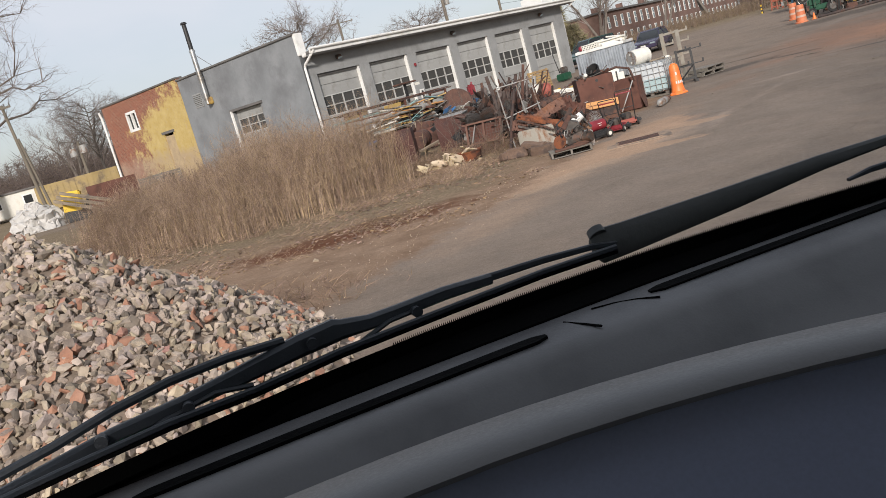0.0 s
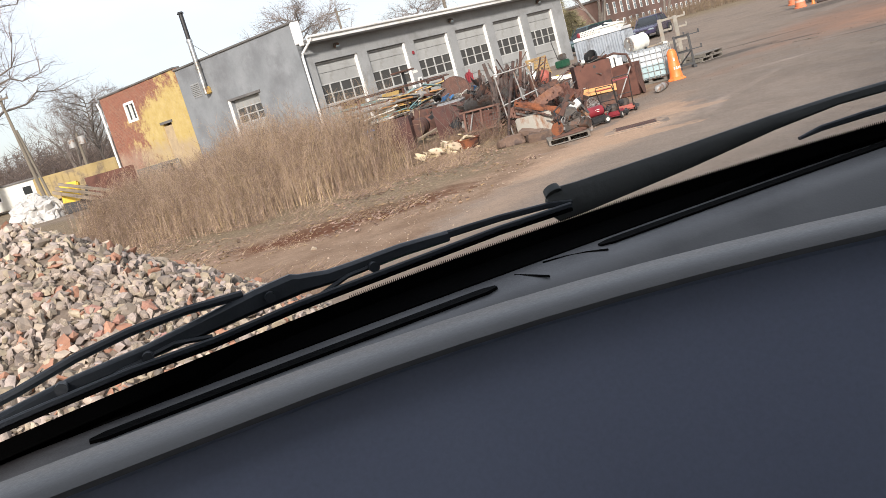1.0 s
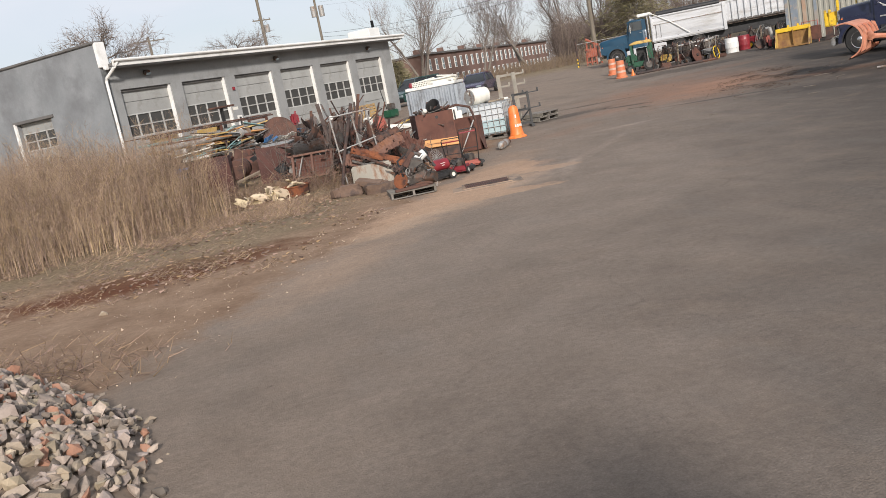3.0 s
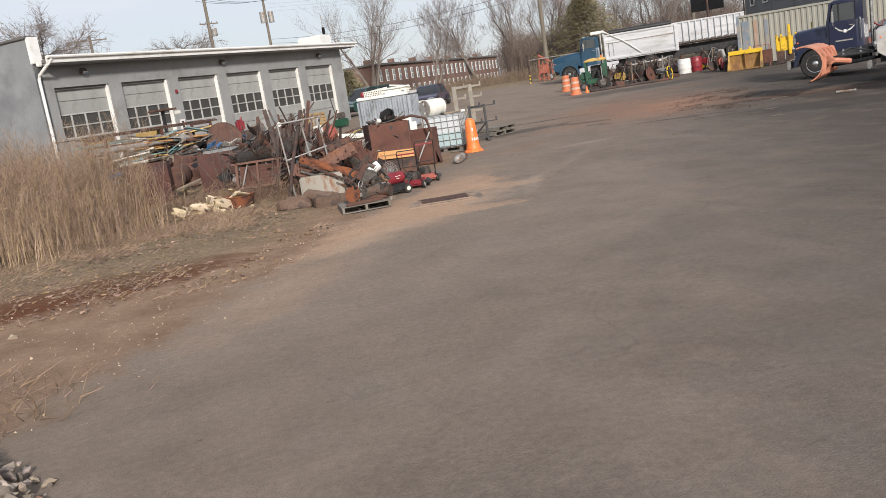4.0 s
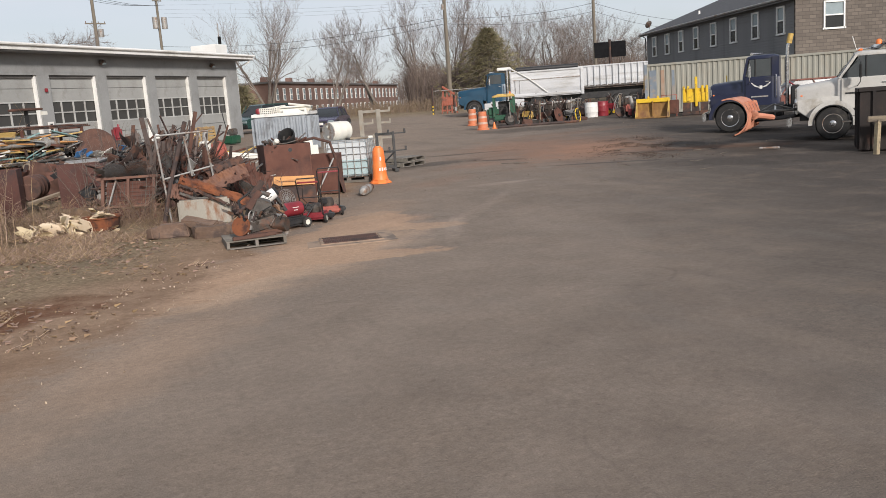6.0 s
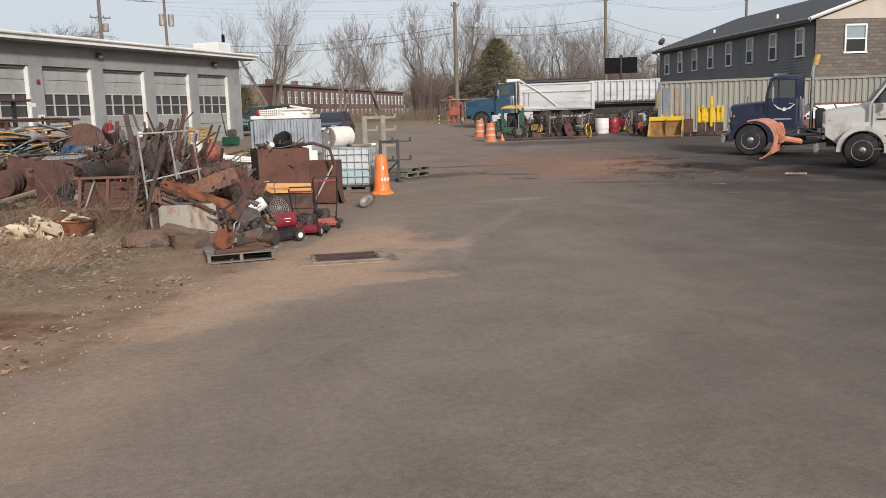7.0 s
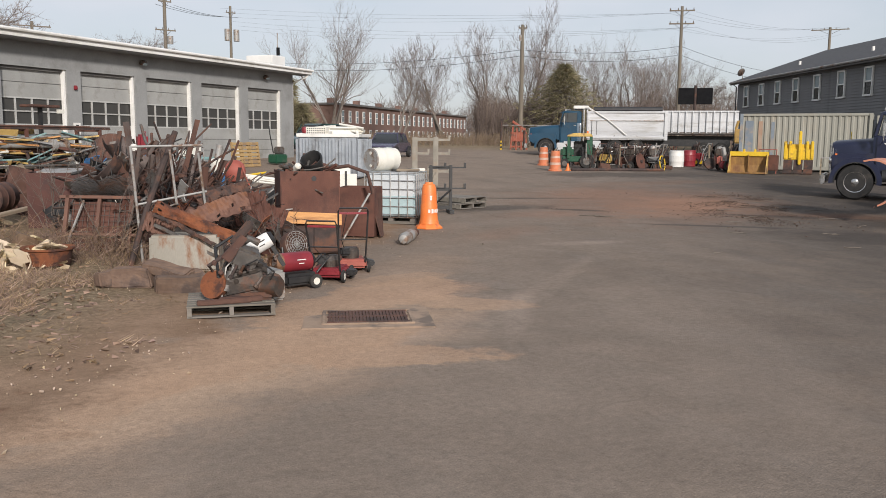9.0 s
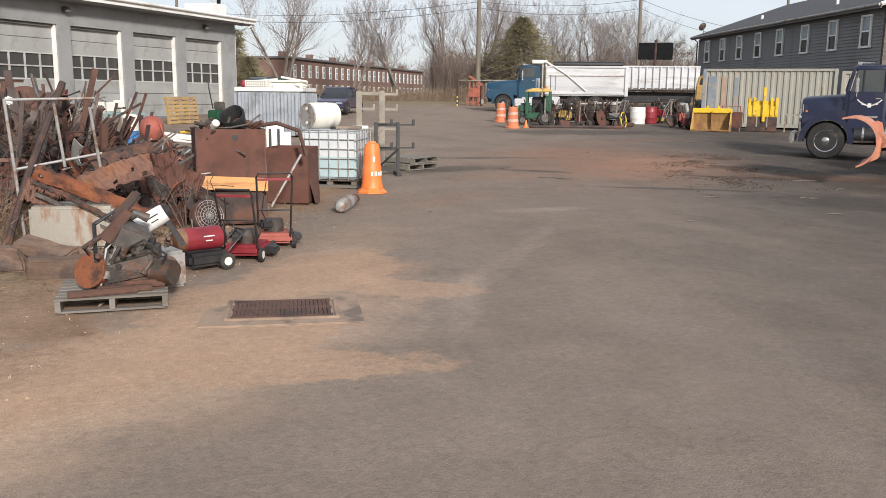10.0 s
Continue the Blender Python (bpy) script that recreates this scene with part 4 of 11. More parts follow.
def bare_tree(seed, height, spread, stems, label, x, y, rot=0.0, trunk_r=None):
    r = random.Random(seed)
    trunk, crown = Lists(), Lists()
    for s in range(stems):
        lean = Vector((r.gauss(0, 0.12), r.gauss(0, 0.12), 1)) if stems == 1 else Vector((r.gauss(0, 0.3), r.gauss(0, 0.3), 1))
        grow(r, trunk, crown, Vector((r.gauss(0, 0.1) * stems, r.gauss(0, 0.1) * stems, -0.2)), lean.normalized(), height * r.uniform(0.6, 0.72), trunk_r or height * 0.017, 0, spread, 4 if stems < 3 else 3)
    t = thing("bare_tree", label, "tree", x, y, rot, group="bare winter trees")
    part("trunk", raw("trunk", trunk.v, trunk.f, BARK, True), BARK, t)
    part("crown", raw("crown", crown.v, crown.f, TWIG), TWIG, t, "fine leafless branches")
    return t


def round_tree(seed, height, rad, label, x, y, clear=0.28, rot=0.0):
    """A bare tree with a straight trunk and a full rounded crown of fine twigs."""
    r = random.Random(seed)
    trunk, crown = Lists(), Lists()
    pts = [Vector((0.1 * math.sin(k * 0.9), 0.08 * math.sin(k * 1.3 + 1), height * 0.82 * k / 10 - 0.15)) for k in range(11)]
    r0 = height * 0.018
    for k in range(10):
        trunk.tube(pts[k], pts[k + 1], r0 * (1 - 0.085 * k), r0 * (1 - 0.085 * (k + 1)), 8)
    mid = Vector((0, 0, height - rad * 1.05))

    def bough(p, e, ra, steps, wob, into):
        path, d = [p], None
        for k in range(1, steps + 1):
            u = k / steps
            q = p.lerp(e, u) + Vector((r.gauss(0, wob), r.gauss(0, wob), r.gauss(0, wob) + 1.6 * wob * math.sin(u * math.pi)))
            into.tube(path[-1], q, max(0.007, ra * (1 - 0.8 * (k - 1) / steps)), max(0.006, ra * (1 - 0.8 * u)), 5 if into is trunk else 3)
            path.append(q)
        return path

    for i in range(24):
        u = clear + (0.97 - clear) * (i + r.random()) / 24
        k = min(9, int(u * 10))
        p = pts[k].lerp(pts[k + 1], u * 10 - k)
        a = i * 2.4 + r.gauss(0, 0.3)
        tip = Vector((math.cos(a), math.sin(a), r.uniform(-0.25, 0.5) + 1.1 * (u - 0.5))).normalized()
        e = mid + Vector((tip.x * rad, tip.y * rad, tip.z * rad * 1.02)) * r.uniform(0.72, 1.0)
        e.z = max(e.z, p.z + 0.1 * rad)
        limb = bough(p, e, r0 * (0.5 - 0.22 * u), 6, rad * 0.025, trunk)
        for q in range(1, 7):
            for _ in range(4):
                d = ((limb[q] - limb[q - 1]).normalized() + Vector((r.gauss(0, 0.75), r.gauss(0, 0.75), r.gauss(0.12, 0.6)))).normalized()
                br = bough(limb[q], limb[q] + d * rad * r.uniform(0.16, 0.36), r0 * 0.1, 3, rad * 0.012, crown)
                for w in br[1:]:
                    for _ in range(3):
                        f = (d + Vector((r.gauss(0, 0.8), r.gauss(0, 0.8), r.gauss(0.0, 0.7)))).normalized()
                        crown.spike(w, w + f * rad * r.uniform(0.08, 0.2), 0.009)
    t = thing("bare_tree", label, "tree", x, y, rot, group="bare winter trees")
    part("trunk", raw("trunk", trunk.v, trunk.f, BARK, True), BARK, t)
    part("crown", raw("crown", crown.v, crown.f, TWIG), TWIG, t, "fine leafless twigs in a rounded crown")
    return t


def copy_tree(t, x, y, rot, s, label):
    c = copy_thing(t, pose(x, y, G(x, y), 0, 0, rot) @ Matrix.Diagonal((s, s, s, 1)))
    c["label"] = label


round_tree(3, 20.0, 8.6, "tall bare roadside tree with spreading fine branches", -32.0, 63.2)
t_mid = round_tree(5, 10.2, 4.0, "bare rounded tree beside a brick building", -29.9, 85.0)
t_tall = bare_tree(8, 14.0, 0.42, 1, "tall thin bare tree with upright limbs", 41.3, 97.0)
t_multi = bare_tree(11, 13.0, 0.4, 5, "bare multi-stemmed tree behind the garage", 25.6, 107.5)
t_slim = bare_tree(14, 11.0, 0.5, 2, "slim bare twin-stemmed tree at the wood's edge", 33.0, 104.0)
for t, x, y, rot, s, lab in ((t_mid, -7.9, 84.6, 40, 1.25, "bare round-topped tree behind the grey building"), (t_mid, 4.1, 95.0, 130, 1.02, "bare tree showing over the garage roof"),
                             (t_slim, 37.8, 103.0, 70, 1.12, "slim bare tree in the roadside row"), (t_tall, 48.7, 104.5, 200, 1.2, "tallest bare tree with forked top"),
                             (t_tall, 44.5, 101.0, 90, 0.95, "tall thin bare tree in the wood"), (t_slim, 53.0, 100.0, 150, 1.0, "slim bare tree above the thicket"),
                             (t_multi, 58.0, 104.0, 30, 0.82, "bushy bare tree above the parked trucks"), (t_multi, 63.0, 102.0, 100, 0.85, "bushy bare tree in the wood behind trucks"),
                             (t_slim, 60.5, 99.0, 260, 0.95, "slim bare tree behind the dump truck"), (t_multi, 68.0, 99.0, 210, 0.78, "bushy bare tree beside the billboard"),
                             (t_mid, 71.5, 97.0, 10, 0.8, "low bare tree at the end of the wood"), (t_tall, 55.5, 106.0, 300, 0.92, "tall bare tree rising from the thicket"),
                             (t_multi, 50.5, 108.0, 310, 0.9, "bushy bare tree deep in the wood"), (t_slim, 66.0, 106.0, 320, 1.05, "slim bare tree far in the wood"),
                             (t_multi, -42.0, 110.0, 75, 0.8, "bushy bare tree on the far slope")):
    copy_tree(t, x, y, rot, s, lab)


def thicket(name, label, seed, n, place, h0, h1, mat):
    r = random.Random(seed)
    L = Lists()
    for i in range(n):
        x, y = place(r)
        z = G(x, y)
        h = r.uniform(h0, h1) * (0.6 + 0.8 * abs(noise.noise(Vector((x * 0.12, y * 0.12, seed)))))
        top = Vector((x + r.gauss(0, 0.14) * h, y + r.gauss(0, 0.14) * h, z + h))
        L.spike((x, y, z - 0.1), top, 0.012 + 0.006 * h)
        b = Vector((x, y, z))
        for k in range(7):
            t = r.uniform(0.2, 0.95)
            c = b.lerp(top, t)
            L.spike(c, c + Vector((r.gauss(0, 0.5), r.gauss(0, 0.5), r.uniform(0.1, 0.9))) * h * 0.26, 0.013 if y < 115 else 0.045)
    ob = new(name, raw(name, L.v, L.f, mat))
    tagged(ob, label, "thicket", "", "stuff")


def wood_spot(r):
    y = 88 + r.uniform(0, 22)
    return (max(r.uniform(33, 80), 36.0 + 0.42 * (y - 88) + abs(r.gauss(0, 2.5))), y)


thicket("roadside_thicket", "dense brown leafless thicket behind the yard", 21, 6200, wood_spot, 3.2, 7.5, THICKET)
thicket("verge_brush", "low tawny brush along the road verge", 22, 2600, lambda r: (r.uniform(22, 46), r.uniform(78, 90)), 0.7, 1.7, M("tawny_brush", (0.15, 0.105, 0.07), (0.22, 0.16, 0.105), 0.5, 0.95, bump=0.0, vary=0.3, island=True))
thicket("far_woods", "far brown winter woods on a low rise", 23, 11000, lambda r: (r.uniform(-150, -30), r.uniform(120, 175)), 4.0, 8.5, THICKET)
thicket("distant_woods", "distant brown winter woods past the brick row", 25, 2600, lambda r: (r.uniform(45, 150), r.uniform(172, 200)), 6.0, 10.0, THICKET)
thicket("far_left_brush", "brown brush beyond the side yard", 24, 1600, lambda r: (r.uniform(-48, -17), r.uniform(68, 100)), 1.5, 3.6, THICKET)


def conifer(name, label, seed, x, y, h, w, n):
    r = random.Random(seed)
    trunk, leaf = Lists(), Lists()
    trunk.tube((0, 0, -0.2), (0, 0, h * 0.96), w * 0.05, 0.02, 7)
    for i in range(n):
        t = r.random() ** 0.8
        z = h * (0.06 + 0.92 * t)
        rad = w * 0.5 * (1 - t) ** 0.8 * r.uniform(0.15, 1.0) * (0.88 + 0.22 * math.sin(z * 4.2 + 1.5 * math.sin(i))) * (1 + 0.7 * noise.noise(Vector((x, z * 0.9, i % 7)))) + 0.06
        a = r.uniform(0, 2 * math.pi)
        c = Vector((rad * math.cos(a), rad * math.sin(a), z - rad * 0.25))
        for k in range(6):
            d = Vector((math.cos(a) + r.gauss(0, 0.6), math.sin(a) + r.gauss(0, 0.6), r.gauss(-0.05, 0.4))).normalized()
            leaf.spike(c, c + d * r.uniform(0.2, 0.75), 0.03)
        if i % 6 == 0:
            trunk.tube((0, 0, z), c, 0.025, 0.01, 3)
    t = thing(name, label, "tree", x, y)
    part("trunk", raw("trunk", trunk.v, trunk.f, BARK), BARK, t)
    part("crown", raw("crown", leaf.v, leaf.f, NEEDLE), NEEDLE, t, "ragged olive green needles")


conifer("evergreen_tree", "ragged olive evergreen tree behind the dump truck", 31, 43.6, 84.6, 7.9, 17.0, 2200)
conifer("evergreen_shrub", "olive evergreen shrub beside the garage end", 32, 15.6, 73.9, 3.2, 4.6, 620)
conifer("evergreen_shrub", "small pointed evergreen beside the garage end", 33, 15.2, 76.0, 5.2, 2.0, 260)


def utility_pole(label, x, y, h, arms, rot, lean=0.0, boxes=(), r=0.15):
    p = thing("utility_pole", label, "pole", x, y, rot, group="utility poles", tilt=(0, lean))
    part("pole", cyl(nb(), (0, 0, -0.3), (0, 0, h), r * 1.2, r * 0.8, seg=10), POLE_WOOD, p, smooth=True)
    for z, w in arms:
        a = part("crossarm", bx(nb(), 0, -0.12, z, w, 0.1, 0.12), POLE_WOOD, p)
        part("brace", sweep(nb(), [(-w * 0.3, -0.1, z), (0, -0.1, z - 0.6), (w * 0.3, -0.1, z)], 0.02, 4), IRON, a)
        for i in range(4):
            part("insulator", cyl(nb(), (-w * 0.46 + w * 0.92 * i / 3, -0.12, z + 0.06), (-w * 0.46 + w * 0.92 * i / 3, -0.12, z + 0.25), 0.05, 0.03, seg=8), IRON, a)
    for bz, br, bh, bxx in boxes:
        part("transformer", cyl(nb(), (bxx, -0.3, bz), (bxx, -0.3, bz + bh), br, seg=12), GREY_POST, p, "grey pole transformer", smooth=True)
    return p


utility_pole("tan wooden utility pole beside the yard gate", 35.5, 77.6, 10.4, [(10.1, 0.7)], -15, boxes=[(9.0, 0.12, 0.5, -0.25)], r=0.19)
utility_pole("tall utility pole with two long crossarms", 52.7, 78.8, 13.2, [(12.8, 2.3), (11.6, 2.3)], -32, r=0.17)
utility_pole("distant utility pole with braced crossarm", 87.2, 95.2, 14.6, [(14.3, 4.4)], -45, r=0.2)
utility_pole("utility pole with switch gear over the garage roof", 7.8, 105.1, 14.2, [(13.9, 1.4), (11.0, 2.2)], 20, boxes=[(9.6, 0.3, 0.8, 0.4)], r=0.2)
utility_pole("utility pole with two transformers over the garage roof", 16.3, 119.4, 15.8, [(15.0, 1.2)], 20, boxes=[(11.6, 0.35, 1.4, -0.6), (11.6, 0.35, 1.4, 0.6)], r=0.18)
utility_pole("far wooden pole with a single crossarm", -5.1, 110.0, 11.7, [(11.2, 3.6)], 10, r=0.18)
utility_pole("leaning wooden pole with a short crossarm", -23.7, 55.1, 7.4, [(7.2, 1.0)], 20, lean=-4, r=0.11)
utility_pole("leaning stub pole beside a taller pole", -23.1, 54.6, 5.2, [], 0, lean=-7, r=0.08)
utility_pole("low pole with two pale transformer cans", -24.4, 65.6, 4.4, [], 0, boxes=[(3.4, 0.3, 0.6, -0.4), (3.5, 0.3, 0.6, 0.4)], r=0.12)
utility_pole("slim pole behind the brick building", -22.0, 70.0, 2.6, [], 0, r=0.12)


def wire(label, a, b, sag, r=0.018):
    a, b = Vector(a), Vector(b)
    pts = [a.lerp(b, i / 12) - Vector((0, 0, sag * 4 * (i / 12) * (1 - i / 12))) for i in range(13)]
    bm = sweep(nb(), pts, r, 4)
    ob = new("overhead_wire", mesh_of("overhead_wire", bm, WIRE))
    tagged(ob, label, "wire", "overhead wires")


for k in range(6):
    o, dz = 0.5 * (k - 2.5), 0.5 * k
    wire("thin dark power wire between utility poles", (16.3 + o, 119.4, 17.6 - dz), (52.7 + o, 78.8 - o, 14.0 if k < 3 else 12.6), 0.5 + 0.12 * k, 0.006)
for k in range(3):
    o = 0.9 * (k - 1)
    wire("thin dark power wire below the upper crossarm", (52.7 + o, 78.8 - o, 12.6), (87.2 + o, 95.2 - o, 15.4), 0.7 + 0.25 * k, 0.006)
    wire("thin dark power wire along the far road", (52.7 + o, 78.8 - o, 14.0), (87.2 + o, 95.2 - o, 16.3), 0.8, 0.007)
    wire("thin dark power wire over the garage roof", (7.8 + o, 105.1, 15.6), (16.3 + o, 119.4, 16.6), 0.3)
for z0, z1, s in ((9.7, 9.8, 0.9), (9.2, 9.0, 1.1)):
    wire("dark sagging cable strung along the road", (16.3, 119.4, z0 + 1.9), (35.5, 77.6, z0), s, 0.017)
    wire("dark sagging cable strung between wooden poles", (35.5, 77.6, z0), (52.7, 78.8, z1 + 1.1), s * 0.5, 0.017)
    wire("dark sagging cable past the apartment roof", (52.7, 78.8, z1 + 1.1), (87.2, 95.2, z1 + 0.6), s, 0.017)

# ---- far buildings ----
ROW_BRICK = M("far_red_brick", (0.15, 0.088, 0.07), (0.2, 0.125, 0.1), 0.6, 0.9, 0.0, (0.12, 0.08, 0.066), 0.3)


def row_houses():
    h = thing("row_houses", "long two-storey red brick row with white windows", "building", 29.3, 116.8, 52.8, 0.0)
    part("wall", bx(nb(), 31, 4, 3.1, 64, 8, 6.2), ROW_BRICK, h, "red brick wall")
    part("roof", bx(nb(), 31, 4, 6.3, 64.6, 8.6, 0.25), COPING, h, "flat dark roof")
    for i in range(7):
        part("chimney", bx(nb(), 4 + 9 * i, 3, 6.8, 0.8, 0.8, 0.9), ROW_BRICK, h)
    for i in range(26):
        for z in (4.75, 2.35):
            w = part("window", bx(nb(), 0.8 + 2.45 * i, -0.02, z, 0.82, 0.1, 1.6), TRIM, h, "tall white window")
            for dz in (-0.38, 0.38):
                part("pane", bx(nb(), 0.8 + 2.45 * i, -0.06, z + dz, 0.58, 0.06, 0.64), GLASS_PALE, w)


row_houses()


CONT_YELLOW = M("faded_ochre_steel", (0.3, 0.22, 0.09), (0.38, 0.29, 0.14), 1.0, 0.8, 0.0, (0.2, 0.15, 0.09), 1.0)


def left_yard():
    c = thing("mobile_home", "low white mobile home with small dark windows", "building", -33.0, 67.5, 23)
    part("body", bx(nb(), 0, 0, 1.1, 7.5, 3.0, 1.8, bev=0.05), WHITE_PLASTIC, c)
    part("roof", bx(nb(), 0, 0, 2.06, 7.7, 3.2, 0.14), COPING, c)
    for x in (0.3, 2.6):
        w = part("window", bx(nb(), x, -1.52, 1.3, 0.8, 0.05, 0.8), TRIM, c)
        part("pane", bx(nb(), x, -1.56, 1.3, 0.6, 0.03, 0.6), GLASS, w)
    s = thing("storage_container", "faded yellow steel storage container behind scrap", "container", -25.5, 66.0, 18)
    part("body", bx(nb(), 0, 0, 1.0, 6.0, 2.4, 1.9, bev=0.03), CONT_YELLOW, s)
    for i in range(14):
        part("rib", bx(nb(), -2.8 + 0.43 * i, -1.22, 1.0, 0.16, 0.05, 1.7), CONT_YELLOW, s)
    bm = bmesh.new()
    bmesh.ops.create_icosphere(bm, subdivisions=5, radius=1.0)
    for v in bm.verts:
        v.co = Vector((v.co.x * 1.15, v.co.y * 0.9, max(v.co.z * 0.95, -0.05)))
        v.co = Vector((v.co.x, v.co.y, v.co.z * 1.3))
        v.co += 0.26 * noise.noise_vector(v.co * 2.0) + 0.16 * noise.noise_vector(v.co * 5.5) + 0.08 * noise.noise_vector(v.co * 13.0)
    solo("tarpaulin", bm, M("crumpled_white_tarp", (0.4, 0.385, 0.36), (0.52, 0.5, 0.47), 2.0, 0.7, bump=0.4, bump_scale=12), "heap covered by a crumpled white tarpaulin", "tarpaulin", -17.2, 38.6, 20, smooth=True)
    y = thing("yellow_machine", "battered yellow machine body beside a tarpaulin heap", "machine", -15.6, 39.0, 15)
    part("hood", bx(nb(), 0, 0, 0.9, 0.8, 0.8, 0.95, rot=(0, 6, 0), bev=0.06), YELLOW, y)
    part("base", bx(nb(), 0.1, 0, 0.25, 1.1, 0.85, 0.5, bev=0.04), BLACK, y)
    part("guard", sweep(nb(), [(0.5, -0.3, 0.4), (0.7, -0.3, 1.0), (0.7, 0.3, 1.0), (0.5, 0.3, 0.4)], 0.04, 6), BLACK, y)
    for i in range(3):
        solo("timber_beam", bx(nb(), 0, 0, 0, 2.6, 0.1, 0.13, bev=0.01), WOOD, "long pale timber beam leaning on a heap", "timber", -15.0 + 0.3 * i, 37.7 - 0.1 * i, -28 + 5 * i, G(-15, 37) + 0.75 + 0.12 * i, "leaning timbers", tilt=(0, 17 + i))
    for i in range(3):
        pallet("weathered dark pallet stacked beside scrap", -13.9 + 1.2 * i * 0.2, 45.2 + 1.3 * i, 22, G(-13.9, 45) + 0.45, tilt=(80, 0), mat=WOOD_GREY)
    d = thing("black_barrel", "black plastic barrel behind the weeds", "barrel", -12.4, 43.6)
    part("shell", lathe(nb(), [(0.26, 0), (0.29, 0.1), (0.29, 0.8), (0.25, 0.88)], 16), BLACK, d, smooth=True)
    solo("rusty_sheet", sheet(2.6, 1.3, 0.03, 8, 5, 0.05, 3), RUST_RED, "rusty steel panel standing behind dry weeds", "panel", -16.3, 46.5, 24)
    solo("white_board", bx(nb(), 0, 0, 0, 0.9, 0.06, 0.12, bev=0.01), WHITE_PLASTIC, "leaning white painted board in the weeds", "board", -8.6, 36.0, 30, G(-8.6, 36) + 0.3, tilt=(0, 35))


def pallet(label, x, y, rot, z=None, tilt=(0, 0), mat=None, w=1.05, d=1.05):
    mat = mat or WOOD_GREY
    p = thing("pallet", label, "pallet", x, y, rot, z, "pallets", tilt=tilt)
    for i in range(7):
        part("deck_board", bx(nb(), 0, -d / 2 + d * (i + 0.5) / 7, 0.13, w, d / 7 - 0.04, 0.02), mat, p)
    for k in (-1, 0, 1):
        part("stringer", bx(nb(), k * (w / 2 - 0.03), 0, 0.07, 0.05, d, 0.1), mat, p)
    for i in (0, 3, 6):
        part("bottom_board", bx(nb(), 0, -d / 2 + d * (i + 0.5) / 7, 0.011, w, d / 7 - 0.05, 0.02), mat, p)
    return p


left_yard()

# ---- weeds and dry grass ----
REED = M("dry_straw_stalks", (0.27, 0.185, 0.12), (0.44, 0.315, 0.205), 0.6, 0.9, bump=0.0, vary=0.35, island=True)
REED_DARK = M("brown_dead_stalks", (0.155, 0.1, 0.066), (0.29, 0.19, 0.125), 0.6, 0.9, bump=0.0, vary=0.35, island=True)


def in_poly(x, y, poly):
    inside = False
    j = len(poly) - 1
    for i in range(len(poly)):
        xi, yi = poly[i]
        xj, yj = poly[j]
        if (yi > y) != (yj > y) and x < (xj - xi) * (y - yi) / (yj - yi) + xi:
            inside = not inside
        j = i
    return inside


WEED_AREA = [(-0.3, 22.9), (-1.4, 21.9), (-3.0, 20.7), (-4.6, 20.0), (-6.6, 20.2), (-8.4, 22.0), (-9.8, 25.0), (-11.5, 30.0), (-9.0, 33.0), (-5.0, 32.0), (-2.9, 29.5), (-1.75, 26.2)]


